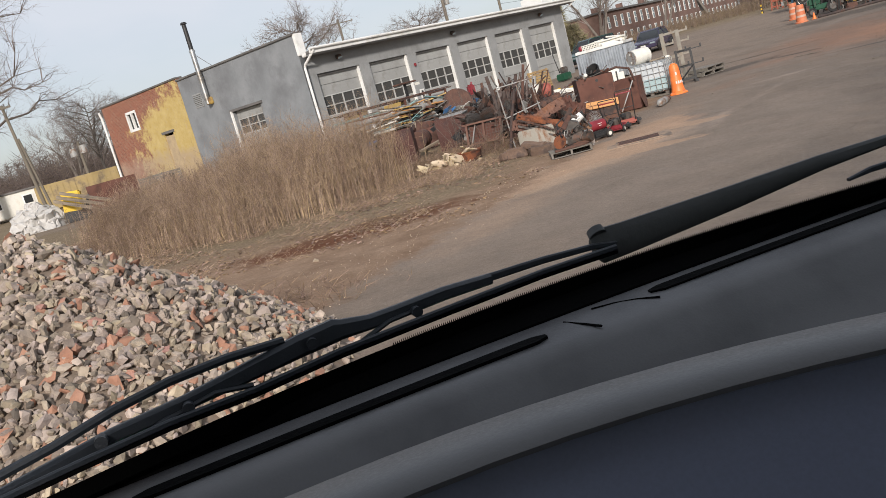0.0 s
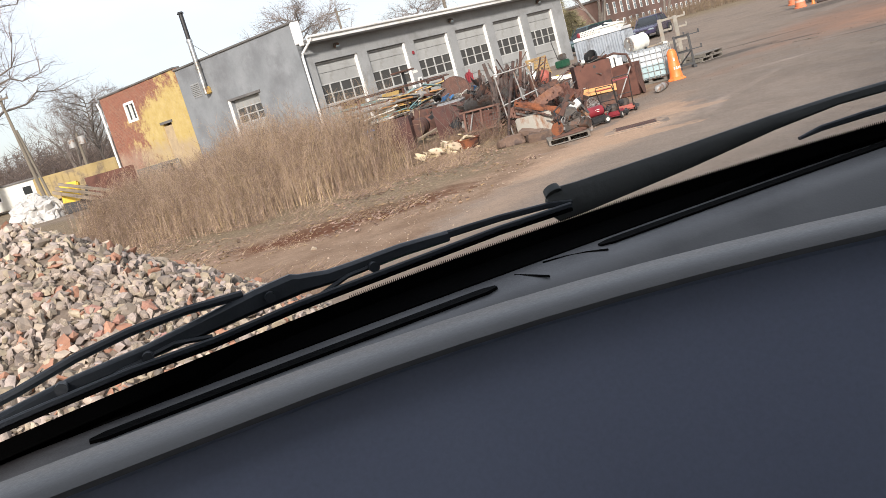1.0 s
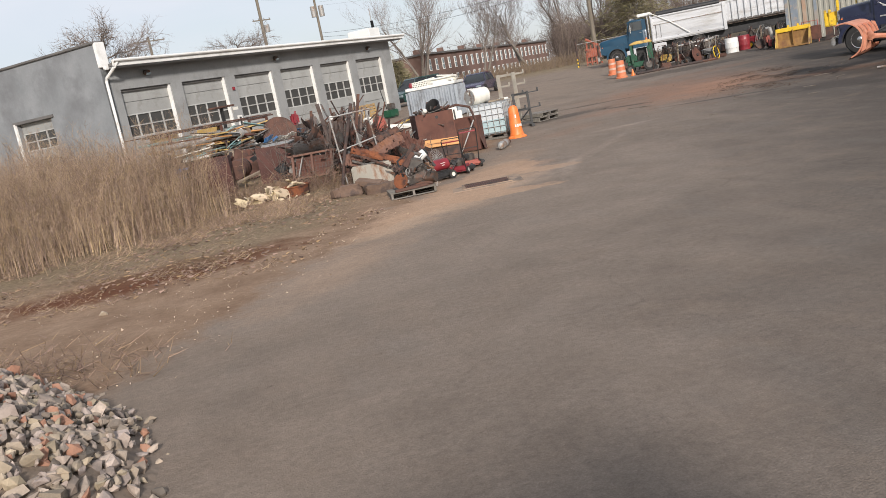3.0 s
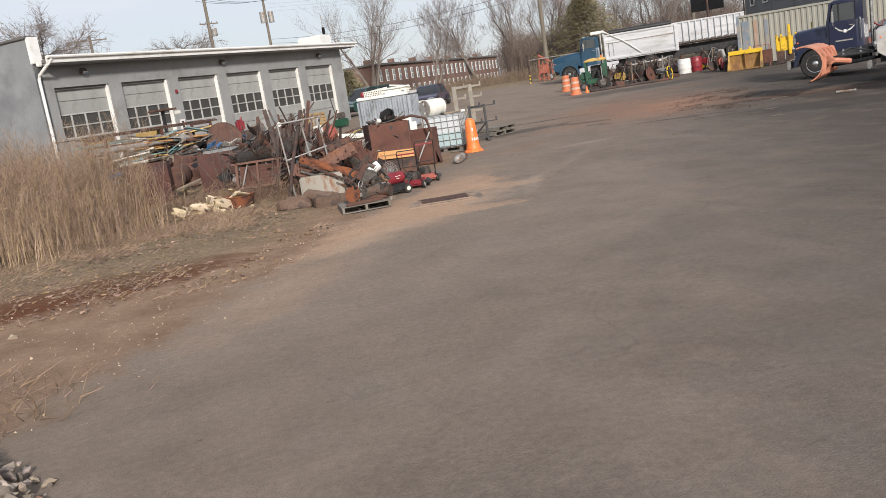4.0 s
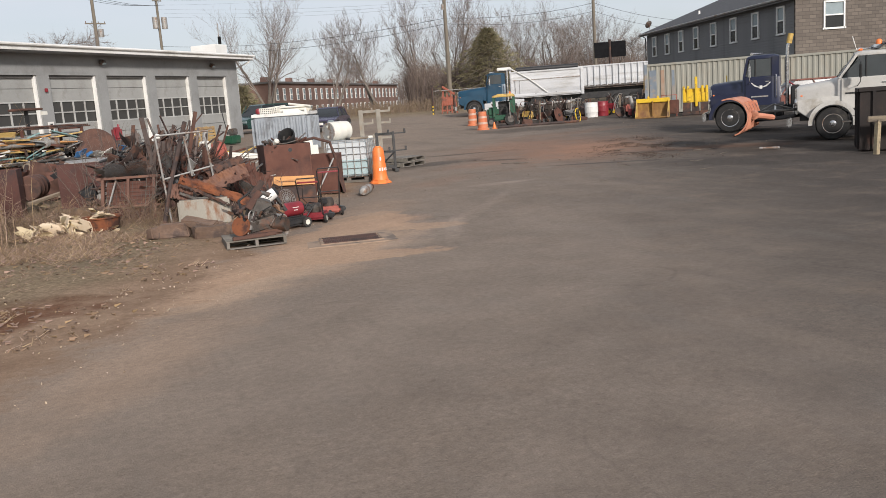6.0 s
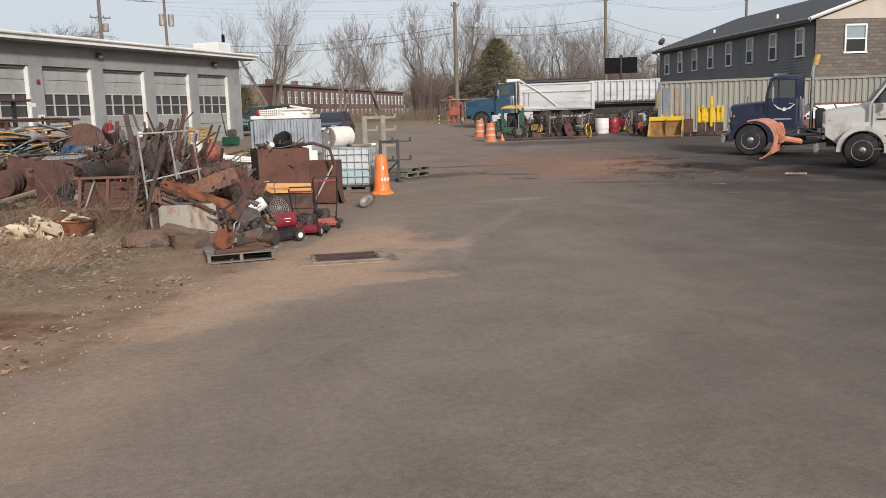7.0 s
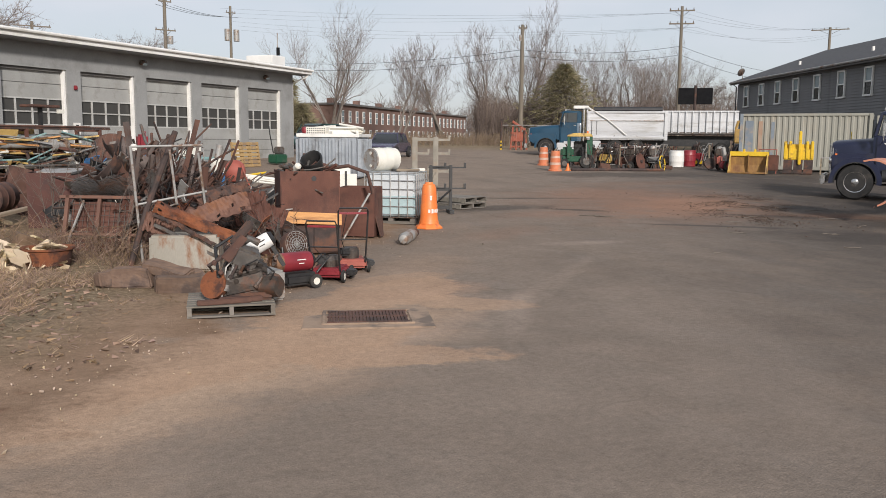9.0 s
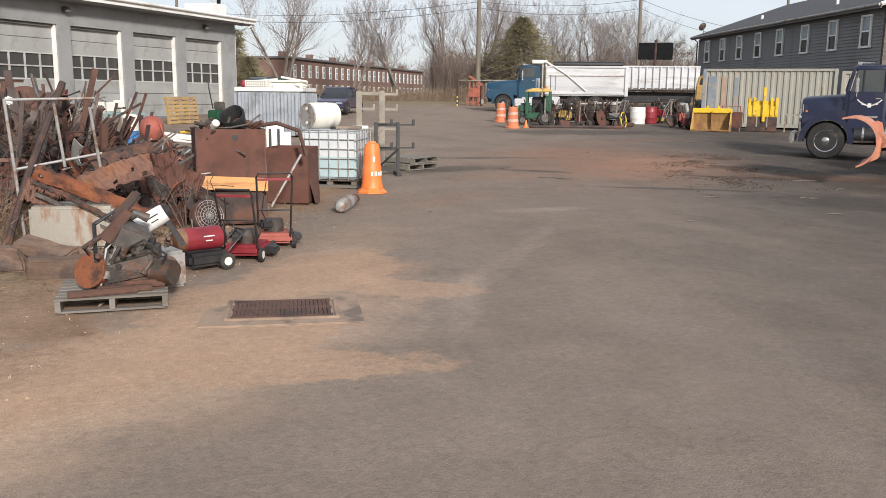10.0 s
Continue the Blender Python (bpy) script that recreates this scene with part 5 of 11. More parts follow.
def build_weeds():
    r = random.Random(41)
    pale, dark = Lists(), Lists()
    made = 0
    while made < 15500:
        x, y = r.uniform(-12, 0.8), r.uniform(19.0, 33)
        if not in_poly(x + r.gauss(0, 0.3), y + r.gauss(0, 0.55), WEED_AREA):
            continue
        made += 1
        clump = noise.noise(Vector((x * 0.5, y * 0.5, 2.0))) + 0.5 * noise.noise(Vector((x * 1.6, y * 1.6, 3.0)))
        right = min(1.0, max(0.0, (x + 10) / 7))
        edge = min(1.0, 0.3 + 0.5 * abs(noise.noise(Vector((x * 1.1, y * 1.1, 9.0)))) + max(0.0, (y - 19.6 - 0.3 * abs(x + 4.6)) * 0.26))
        h = (0.7 + 1.0 * right + 1.1 * clump) * r.uniform(0.3, 1.2) * edge
        if h < 0.15:
            continue
        z = G(x, y)
        lean = Vector((r.gauss(0.03, 0.15), r.gauss(0, 0.15), 0))
        base, mid, top = Vector((x, y, z - 0.05)), Vector((x, y, z + h * 0.55)) + lean * h * 0.4, Vector((x, y, z + h)) + lean * h * 1.1
        L = pale if r.random() < 0.3 + 0.3 * right + 0.5 * clump else dark
        w = r.uniform(0.0028, 0.0058)
        L.tube(base, mid, w, w * 0.85, 3)
        L.spike(mid, top, w * 0.9)
        for k in range(9):
            t = r.uniform(0.2, 1.0) ** 0.6
            c = base.lerp(mid, t / 0.55) if t < 0.55 else mid.lerp(top, (t - 0.55) / 0.45)
            e = c + Vector((r.gauss(0, 0.09), r.gauss(0, 0.09), r.uniform(0.0, 0.24))) * (0.5 + 0.5 * h)
            L.spike(c, e, w * 0.75)
            if k < 3:
                q = c.lerp(e, 0.6)
                L.spike(q, q + Vector((r.gauss(0, 0.08), r.gauss(0, 0.08), r.uniform(0, 0.12))), w * 0.6)
    # low broken stems and tufts lying through the stand and out over its edge
    made = 0
    while made < 9000:
        x, y = r.uniform(-12, 1.6), r.uniform(18.4, 33)
        if not in_poly(x + r.gauss(0, 0.55), y + r.gauss(0, 0.8), WEED_AREA):
            continue
        made += 1
        z = G(x, y)
        up = abs(r.gauss(0, 0.25))
        p = Vector((x, y, z + up * r.random()))
        d = Vector((r.gauss(0, 1), r.gauss(0, 1), r.gauss(0.35, 0.5)))
        q = p + d.normalized() * r.uniform(0.12, 0.42)
        q.z = max(q.z, z + 0.01)
        (dark if r.random() < 0.68 else pale).spike(p, q, r.uniform(0.003, 0.006))
    for name, L, mat, lab in (("straw_weeds", pale, REED, "tall straw-coloured dry weeds in a dense stand"), ("brown_weeds", dark, REED_DARK, "tall dead brown weeds with twiggy stems")):
        ob = new(name, raw(name, L.v, L.f, mat))
        tagged(ob, lab, "weeds", "", "stuff")


build_weeds()


def build_grass():
    r = random.Random(43)
    L, D = Lists(), Lists()
    made = 0
    while made < 19000:
        x, y = r.uniform(-11, 5), r.uniform(15.5, 27)
        s = paved_line(y) - x
        if s < 0.4 + abs(r.gauss(0, 0.8)) or noise.noise(Vector((x * 0.8, y * 0.8, 7))) < -0.12 + max(0, 3.2 - s) * 0.12 - 0.02 * (y - 18):
            continue
        if y < 19 + 0.25 * (x + 6) and r.random() < 0.75:
            continue
        made += 1
        z = G(x, y)
        h = r.uniform(0.02, 0.12) * (1.0 if y < 21 else 1.7)
        for k in range(3):
            (L if r.random() < 0.38 else D).spike((x + r.gauss(0, 0.04), y + r.gauss(0, 0.04), z - 0.02), (x + r.gauss(0, 0.12), y + r.gauss(0, 0.12), z + h * r.uniform(0.4, 1)), 0.006)
    # dead leaves and litter lying about the verge
    for i in range(5200):
        x, y = r.uniform(-8, 5), r.uniform(15.5, 25)
        if paved_line(y) - x < 0.2 + abs(r.gauss(0, 0.7)) or noise.noise(Vector((x * 0.5, y * 0.5, 3))) < -0.1:
            continue
        z, a = G(x, y) + 0.014, r.uniform(0, 6.28)
        D.spike((x, y, z), (x + 0.09 * math.cos(a), y + 0.09 * math.sin(a), z + r.uniform(0, 0.03)), r.uniform(0.012, 0.026))
    # scrub among the scrap and at the foot of the stone heap
    for i in range(760):
        x, y = r.choice(((2.4, 26.6), (2.9, 24.3), (2.3, 24.4), (1.7, 24.6), (0.2, 25.2), (-1.3, 25.6), (1.2, 25.4), (-2.2, 11.9), (-3.4, 12.6), (-4.8, 13.1)))
        x, y = x + r.gauss(0, 0.55), y + r.gauss(0, 0.4)
        z, h = G(x, y), r.uniform(0.2, 0.62) * (0.38 if y < 18 else 1.0)
        top = Vector((x + r.gauss(0, 0.2), y + r.gauss(0, 0.2), z + h))
        D.spike((x, y, z - 0.03), top, 0.007)
        for k in range(3):
            c = Vector((x, y, z)).lerp(top, r.uniform(0.3, 0.9))
            D.spike(c, c + Vector((r.gauss(0, 0.15), r.gauss(0, 0.15), r.uniform(0, 0.2))), 0.005)
    for name, Q, mat, lab in (("dry_grass", L, REED, "short bleached dry grass on the verge"), ("dead_brush", D, REED_DARK, "dead brown grass and twiggy scrub")):
        ob = new(name, raw(name, Q.v, Q.f, mat))
        tagged(ob, lab, "grass", "", "stuff")


build_grass()
# ---- drain grate ----


COLLAR = M("sand_dusted_concrete", (0.26, 0.185, 0.13), (0.34, 0.245, 0.175), 3.0, 0.9, 0.0, (0.15, 0.115, 0.09), 2.0, bump=0.3)


def drain():
    d = thing("drain_grate", "rusty cast drain grate in a concrete collar", "drain", 5.08, 19.72, -14, G(5.08, 19.72) - 0.012)
    part("collar", dent(bx(nb(), 0, 0, -0.026, 1.5, 1.1, 0.09, bev=0.01), 0.006, 3), COLLAR, d, "sandy worn concrete collar")
    part("frame", bx(nb(), 0, 0, -0.036, 0.98, 0.66, 0.1), RUST, d)
    for k in (-1, 1):
        part("kerb", bx(nb(), 0, 0.36 * k, -0.012, 1.06, 0.045, 0.09, bev=0.008), COLLAR, d, "pale concrete edge")
        part("kerb", bx(nb(), 0.51 * k, 0, -0.012, 0.045, 0.67, 0.09, bev=0.008), COLLAR, d, "pale concrete edge")
    for i in range(23):
        part("slat", bx(nb(), -0.44 + 0.04 * i, 0, 0.024, 0.03, 0.6, 0.025), RUST, d)
    for k in (-1, 0, 1):
        part("crossbar", bx(nb(), 0, 0.3 * k, 0.025, 0.94, 0.03, 0.026), RUST, d)


drain()

# ---- loaded pallet, heaters and mower ----
def engine_pallet():
    pallet("grey weathered pallet under a scrapped engine", 3.62, 20.6, -6, w=1.0, d=0.95, mat=WOOD_GREY)
    z = G(3.6, 20.6) + 0.14
    e = thing("scrap_engine", "rusted scrap engine block with pulleys and hoses", "engine", 3.75, 20.62, -10, z)
    part("block", dent(bx(nb(), 0.08, 0.05, 0.22, 0.46, 0.4, 0.42, bev=0.05), 0.03, 7), ENGINE, e)
    part("head", dent(bx(nb(), 0.05, 0.08, 0.5, 0.34, 0.28, 0.18, rot=(0, 25, 10), bev=0.03), 0.03, 6), ENGINE, e, "grey cylinder head")
    part("cover", bx(nb(), 0.02, -0.14, 0.46, 0.2, 0.12, 0.26, rot=(10, 30, 0), bev=0.04), IRON, e)
    part("pulley", lathe(nb(), [(0.03, -0.05), (0.11, -0.04), (0.09, 0), (0.11, 0.04), (0.03, 0.04)], 18, pose(0.38, -0.16, 0.2, 80, 0, 20)), ENGINE, e, smooth=True)
    part("flywheel", lathe(nb(), [(0.03, -0.05), (0.06, -0.05), (0.06, -0.015), (0.12, -0.015), (0.125, -0.05), (0.165, -0.045), (0.17, 0.04), (0.03, 0.05)], 20, pose(-0.3, -0.2, 0.19, 70, 25, -40)), RUST_ORANGE, e)
    part("gearbox", dent(cyl(nb(), (0.1, -0.02, 0.15), (0.46, -0.24, 0.15), 0.15, 0.11, 14), 0.03, 8), ENGINE, e, smooth=True)
    part("front_casing", dent(bx(nb(), 0.02, -0.16, 0.2, 0.5, 0.24, 0.3, rot=(0, -8, 6), bev=0.05), 0.05, 6, 3), ENGINE, e)
    part("belt_cover", dent(bx(nb(), 0.06, -0.12, 0.5, 0.3, 0.2, 0.24, rot=(14, 24, 8), bev=0.03), 0.02, 6, 5), IRON, e, "grey dented cover")
    part("torn_flap", dent(bx(nb(), -0.06, -0.2, 0.62, 0.09, 0.05, 0.36, rot=(0, 38, 10), bev=0.01), 0.03, 7), RUST, e, "bent rusty flap")
    part("starter", dent(cyl(nb(), (-0.18, -0.26, 0.12), (-0.1, -0.2, 0.34), 0.06, 0.05, 10), 0.015, 9), IRON, e, smooth=True)
    part("exhaust_pipe", sweep(nb(), [(-0.28, -0.16, 0.3), (-0.36, -0.2, 0.42), (-0.2, -0.18, 0.52), (0.0, -0.1, 0.56)], 0.028, 7), RUST_DARK, e, smooth=True)
    part("manifold", sweep(nb(), [(-0.2, 0.1, 0.3), (-0.1, 0.05, 0.55), (0.1, -0.02, 0.72), (0.22, 0, 0.66)], 0.045, 8), IRON, e, smooth=True)
    part("hose", sweep(nb(), [(-0.05, -0.2, 0.1), (-0.25, -0.25, 0.3), (-0.3, 0.1, 0.6), (-0.1, 0.2, 0.72), (0.15, 0.2, 0.5)], 0.022, 6), BLACK, e, smooth=True)
    part("bracket", sweep(nb(), [(-0.22, -0.3, 0.02), (-0.16, -0.2, 0.4), (-0.06, -0.14, 0.5), (-0.13, -0.25, 0.2)], 0.013, 4), GREY_POST, e, "pale steel bracket")
    part("arm", bx(nb(), 0.02, 0.0, 0.78, 0.1, 0.14, 0.36, rot=(0, 40, 0), bev=0.02), RUST_DARK, e)
    for k in range(16):
        rr = random.Random(300 + k)
        part("fitting", dent(lathe(nb(), [(0.01, 0), (0.03, 0.0), (0.03, 0.03), (0.018, 0.04), (0.018, rr.uniform(0.06, 0.2))], 8, pose(rr.uniform(-0.3, 0.42), rr.uniform(-0.3, 0.15), rr.uniform(0.1, 0.5), rr.uniform(0, 360), rr.uniform(0, 180), 0)), 0.006, 9, k), (ENGINE, RUST_DARK, IRON, ENGINE, RUST)[k % 5], e)
    part("sump", dent(bx(nb(), 0.1, -0.08, 0.06, 0.6, 0.34, 0.14, bev=0.04), 0.02, 6), RUST_DARK, e)
    part("fuel_line", sweep(nb(), [(0.3, -0.2, 0.15), (0.4, -0.32, 0.35), (0.2, -0.34, 0.5), (0.02, -0.26, 0.4)], 0.012, 5), BLACK, e)
    for x, y, l, rot in ((-0.1, -0.38, 0.62, 4), (0.1, -0.3, 0.5, -6)):
        solo("steel_bar", bx(nb(), 0, 0, 0.035, l, 0.07, 0.06, bev=0.01), RUST, "short rusty steel bar on a pallet", "bar", 3.6 + x, 20.6 + y, rot, z, "loose bars")


engine_pallet()


COPPER = M("heat_tinted_steel", (0.2, 0.105, 0.06), (0.3, 0.17, 0.1), 3.0, 0.5, 0.4, (0.12, 0.06, 0.04), 4.0, bump=0.1)


def torpedo_heater(name, label, x, y, rot, z, col, length, rad, cart, tilt=(0, 0)):
    h = thing(name, label, "heater", x, y, rot, z, tilt=tilt)
    part("barrel", lathe(nb(), [(rad * 0.75, 0), (rad, 0.015), (rad, length - 0.04), (rad * 0.93, length)], 22, pose(-length / 2, 0, 0.36, 0, 90, 0)), col, h, smooth=True)
    part("nozzle", lathe(nb(), [(rad * 0.6, 0.03), (rad * 0.7, 0.0), (rad * 1.04, 0.005), (rad * 1.0, 0.13)], 18, pose(-length / 2 - 0.11, 0, 0.36, 0, 90, 0)), COPPER if cart else WHITE_PAINT, h, "discoloured nozzle", smooth=True)
    part("grille", lathe(nb(), [(rad * 0.2, 0), (rad * 0.9, 0.01), (rad * 0.7, 0.05)], 18, pose(length / 2, 0, 0.36, 0, 90, 0)), BLACK, h, smooth=True)
    for k in range(2):
        part("label_bar", bx(nb(), 0.04, -rad * (1.0 - 0.02 * k) * 0.97, 0.40 - 0.05 * k, 0.13 - 0.05 * k, 0.012, 0.012), WHITE_PAINT if cart else BLACK, h, "plain printed bar")
    if cart:
        part("tank", bx(nb(), 0.05, 0, 0.13, length + 0.05, 0.3, 0.16, bev=0.04), BLACK, h, "black fuel tank")
        part("handle", sweep(nb(), [(0.28, -0.12, 0.2), (0.5, -0.12, 0.42), (0.52, 0.12, 0.42), (0.28, 0.12, 0.2)], 0.014, 6), BLACK, h)
        part("foot", sweep(nb(), [(-0.26, -0.12, 0.1), (-0.28, -0.12, 0.01), (-0.28, 0.12, 0.01), (-0.26, 0.12, 0.1)], 0.014, 6), BLACK, h)
        for s in (-1, 1):
            w = part("wheel", lathe(nb(), [(0.05, -0.025), (0.095, -0.02), (0.1, 0), (0.095, 0.02), (0.05, 0.025)], 18, pose(0.22, s * 0.2, 0.1, 90, 0, 0)), RUBBER, h, smooth=True)
            part("hub", lathe(nb(), [(0.01, -0.028), (0.05, -0.028), (0.05, 0.028), (0.01, 0.028)], 12, pose(0.22, s * 0.2, 0.1, 90, 0, 0)), WHITE_PLASTIC, w, "pale hub")
    else:
        part("leg", bx(nb(), -0.12, 0, 0.13, 0.05, 0.24, 0.28), BLACK, h)
        part("leg", bx(nb(), 0.14, 0, 0.13, 0.05, 0.24, 0.28), BLACK, h)


torpedo_heater("torpedo_heater", "red torpedo heater on a small black wheeled tank", 4.62, 21.75, 18, None, RED, 0.46, 0.135, True)
b_c = nb()
bx(b_c, 0, 0, 0.19, 0.5, 0.42, 0.38, bev=0.03)
solo("metal_box", dent(b_c, 0.015, 5), GREY_POST, "dented grey metal box among scrap", "box", 4.06, 21.1, 15)
torpedo_heater("torpedo_heater", "white torpedo heater lying on a metal box", 4.2, 20.98, -4, G(4, 21.35) + 0.39, WHITE_PAINT, 0.34, 0.1, False, tilt=(0, -30))


def wheel_small(parent, x, y, r, w, hubmat):
    t = part("wheel", lathe(nb(), [(r * 0.5, -w / 2), (r * 0.95, -w / 2), (r, 0), (r * 0.95, w / 2), (r * 0.5, w / 2)], 18, pose(x, y, r, 90, 0, 0)), RUBBER, parent, smooth=True)
    part("hub", lathe(nb(), [(0.01, -w * 0.56), (r * 0.55, -w * 0.56), (r * 0.55, w * 0.56), (0.01, w * 0.56)], 12, pose(x, y, r, 90, 0, 0)), hubmat, t)


def push_mower(label, x, y, rot, deckmat, tall=0.9):
    m = thing("push_mower", label, "lawn mower", x, y, rot)
    part("deck", dent(bx(nb(), 0, 0, 0.13, 0.52, 0.46, 0.13, bev=0.035), 0.01, 5, x), deckmat, m, "red mower deck", smooth=True)
    part("skirt", bx(nb(), 0.27, 0, 0.12, 0.03, 0.4, 0.1, bev=0.01), deckmat, m)
    part("engine", dent(lathe(nb(), [(0.13, 0.19), (0.14, 0.3), (0.1, 0.36), (0.02, 0.37)], 14), 0.015, 8, x), ENGINE, m, smooth=True)
    part("fuel_tank", bx(nb(), -0.1, 0.1, 0.3, 0.16, 0.18, 0.12, rot=(0, 0, 20), bev=0.03), BLACK, m)
    part("muffler", bx(nb(), 0.12, -0.08, 0.3, 0.12, 0.1, 0.1, bev=0.02), RUST, m)
    for sx in (-1, 1):
        for sy in (-1, 1):
            wheel_small(m, sx * 0.25, sy * 0.25, 0.09, 0.04, WHITE_PLASTIC)
    part("handle", sweep(nb(), [(-0.24, -0.2, 0.15), (-0.36, -0.21, 0.5), (-0.5, -0.22, tall - 0.05), (-0.52, -0.2, tall), (-0.52, 0.2, tall), (-0.5, 0.22, tall - 0.05), (-0.36, 0.21, 0.5), (-0.24, 0.2, 0.15)], 0.013, 6), BLACK, m, smooth=True)
    part("lower_handle", sweep(nb(), [(-0.37, -0.21, 0.52), (-0.37, 0.21, 0.52)], 0.011, 6), BLACK, m)
    part("bail", bx(nb(), -0.46, 0, tall - 0.08, 0.04, 0.42, 0.03, bev=0.008), RED, m, "red control bar")
    part("cable", sweep(nb(), [(-0.5, 0.1, tall - 0.1), (-0.3, 0.16, 0.5), (-0.05, 0.1, 0.34)], 0.006, 5), BLACK, m)
    part("discharge_chute", bx(nb(), 0.05, -0.3, 0.11, 0.2, 0.14, 0.09, rot=(12, 0, 0), bev=0.02), BLACK, m)


push_mower("red push lawn mower with a black folding handle", 5.24, 22.22, 62, RED)
push_mower("second worn mower with a tall black handle", 5.72, 22.9, 80, RED_DULL, 1.0)


def box_fan():
    f = thing("drum_fan", "round wire-grille floor fan on a rusty frame", "fan", 4.96, 22.95, 22, tilt=(-14, 0))
    for r in (0.05, 0.09, 0.13, 0.17, 0.2):
        part("grille_ring", sweep(nb(), [(r * math.cos(t * math.pi / 10), 0, 0.42 + r * math.sin(t * math.pi / 10)) for t in range(20)], 0.005, 4, closed=True), GREY_POST, f)
    for k in range(8):
        a = k * math.pi / 8
        part("spoke", cyl(nb(), (-0.2 * math.cos(a), 0.002, 0.42 - 0.2 * math.sin(a)), (0.2 * math.cos(a), 0.002, 0.42 + 0.2 * math.sin(a)), 0.004, seg=4), GREY_POST, f)
    part("shell", lathe(nb(), [(0.205, 0), (0.21, 0.02), (0.21, 0.14), (0.205, 0.16), (0.19, 0.16), (0.19, 0.0)], 24, pose(0, 0.01, 0.42, -90, 0, 0)), RUST, f, smooth=True)
    part("stand", sweep(nb(), [(-0.22, 0.08, 0.4), (-0.24, 0.08, 0.02), (0.24, 0.08, 0.02), (0.22, 0.08, 0.4)], 0.018, 6), BLACK, f)


box_fan()

# ---- stones, basin and broken pottery ----
STONE_BLOCK = M("red_brown_sandstone_block", (0.115, 0.072, 0.05), (0.2, 0.13, 0.088), 3.5, 0.9, 0.0, (0.085, 0.06, 0.05), 2.0, bump=0.7, bump_scale=18, vary=0.2)
POTTERY = M("chipped_cream_glaze", (0.5, 0.385, 0.24), (0.66, 0.55, 0.39), 2.0, 0.5, 0.0, (0.3, 0.2, 0.09), 2.2, (0.52, 0.64), bump=0.1, vary=0.2)


def stone_block(x, y, rot, sx, sy, sz, z=None, label="rough red-brown stone block in the grass", tilt=(0, 0)):
    bm = bx(nb(), 0, 0, sz / 2, sx, sy, sz)
    bmesh.ops.bevel(bm, geom=list(bm.edges), offset=0.022, segments=2, affect="EDGES")
    bmesh.ops.subdivide_edges(bm, edges=[e for e in bm.edges if e.calc_length() > 0.12], cuts=4, use_grid_fill=True)
    dent(bm, 0.035, 3.6, x)
    dent(bm, 0.014, 14.0, y)
    solo("stone_block", bm, STONE_BLOCK, label, "stone", x, y, rot, z, "rough stone blocks", tilt=tilt)


for a in ((2.55, 22.25, -20, 0.52, 0.28, 0.25), (3.12, 21.72, 2, 0.64, 0.28, 0.22), (2.2, 22.3, 30, 0.26, 0.22, 0.2), (3.5, 21.95, 20, 0.34, 0.28, 0.18)):
    stone_block(*a)
stone_block(2.98, 22.12, -34, 0.66, 0.3, 0.13, G(2.95, 22.1) + 0.16, tilt=(8, 12), label="flat red-brown stone slab tilted on blocks")
stone_block(3.2, 22.25, 10, 0.5, 0.3, 0.2)


def shards():
    r = random.Random(51)
    for i in range(78):
        a0, a1 = r.uniform(0, 3), r.uniform(0.5, 1.3)
        rad, hgt = r.uniform(0.14, 0.28), r.uniform(0.1, 0.3)
        bm = nb()
        n = 6
        rows = []
        for off in (0, 0.018):
            for zz in (0.0, hgt * 0.5, hgt):
                rows.append([bm.verts.new(((rad - off + 0.05 * zz) * math.cos(a1 * (k / n - 0.5)) - rad, (rad - off) * math.sin(a1 * (k / n - 0.5)), zz + 0.04 * math.sin(k * 1.7 + i))) for k in range(n + 1)])
        for a, b in ((0, 1), (1, 2), (3, 4), (4, 5), (0, 3), (2, 5)):
            for k in range(n):
                bm.faces.new((rows[a][k], rows[a][k + 1], rows[b][k + 1], rows[b][k]))
        x, y = 0.8 + r.gauss(0, 0.42), 23.95 + r.gauss(0, 0.24)
        solo("pottery_shard", bm, POTTERY, "broken cream glazed pottery shard on dry grass", "shard", x, y, r.uniform(0, 360), G(x, y) + 0.02 + 0.3 * max(0, 1 - abs(x - 0.9) * 1.6) * r.random(), "pottery shards", smooth=True, tilt=(r.uniform(60, 130), r.uniform(-40, 40)))
    b = thing("rusty_basin", "rust-orange basin holding broken cream pottery", "basin", 1.42, 23.75, 10)
    part("bowl", lathe(nb(), [(0.2, 0), (0.3, 0.06), (0.34, 0.27), (0.37, 0.28), (0.37, 0.31), (0.32, 0.3), (0.27, 0.1), (0.1, 0.06)], 20), RUST_ORANGE, b, smooth=True)
    for i in range(6):
        x, y = 1.42 + r.gauss(0, 0.1), 23.75 + r.gauss(0, 0.1)
        bm = dent(bx(nb(), 0, 0, 0, r.uniform(0.16, 0.3), r.uniform(0.1, 0.2), 0.03, bev=0.01), 0.04, 5, i)
        solo("pottery_shard", bm, POTTERY, "cream pottery fragment lying in a rusty basin", "shard", x, y, r.uniform(0, 360), G(x, y) + 0.25 + 0.035 * i, "pottery shards", tilt=(r.uniform(-30, 30), r.uniform(-30, 30)))
    stone_block(0.98, 24.35, 30, 0.34, 0.16, 0.42, label="upright tan stone slab among pottery", tilt=(12, 16))


shards()

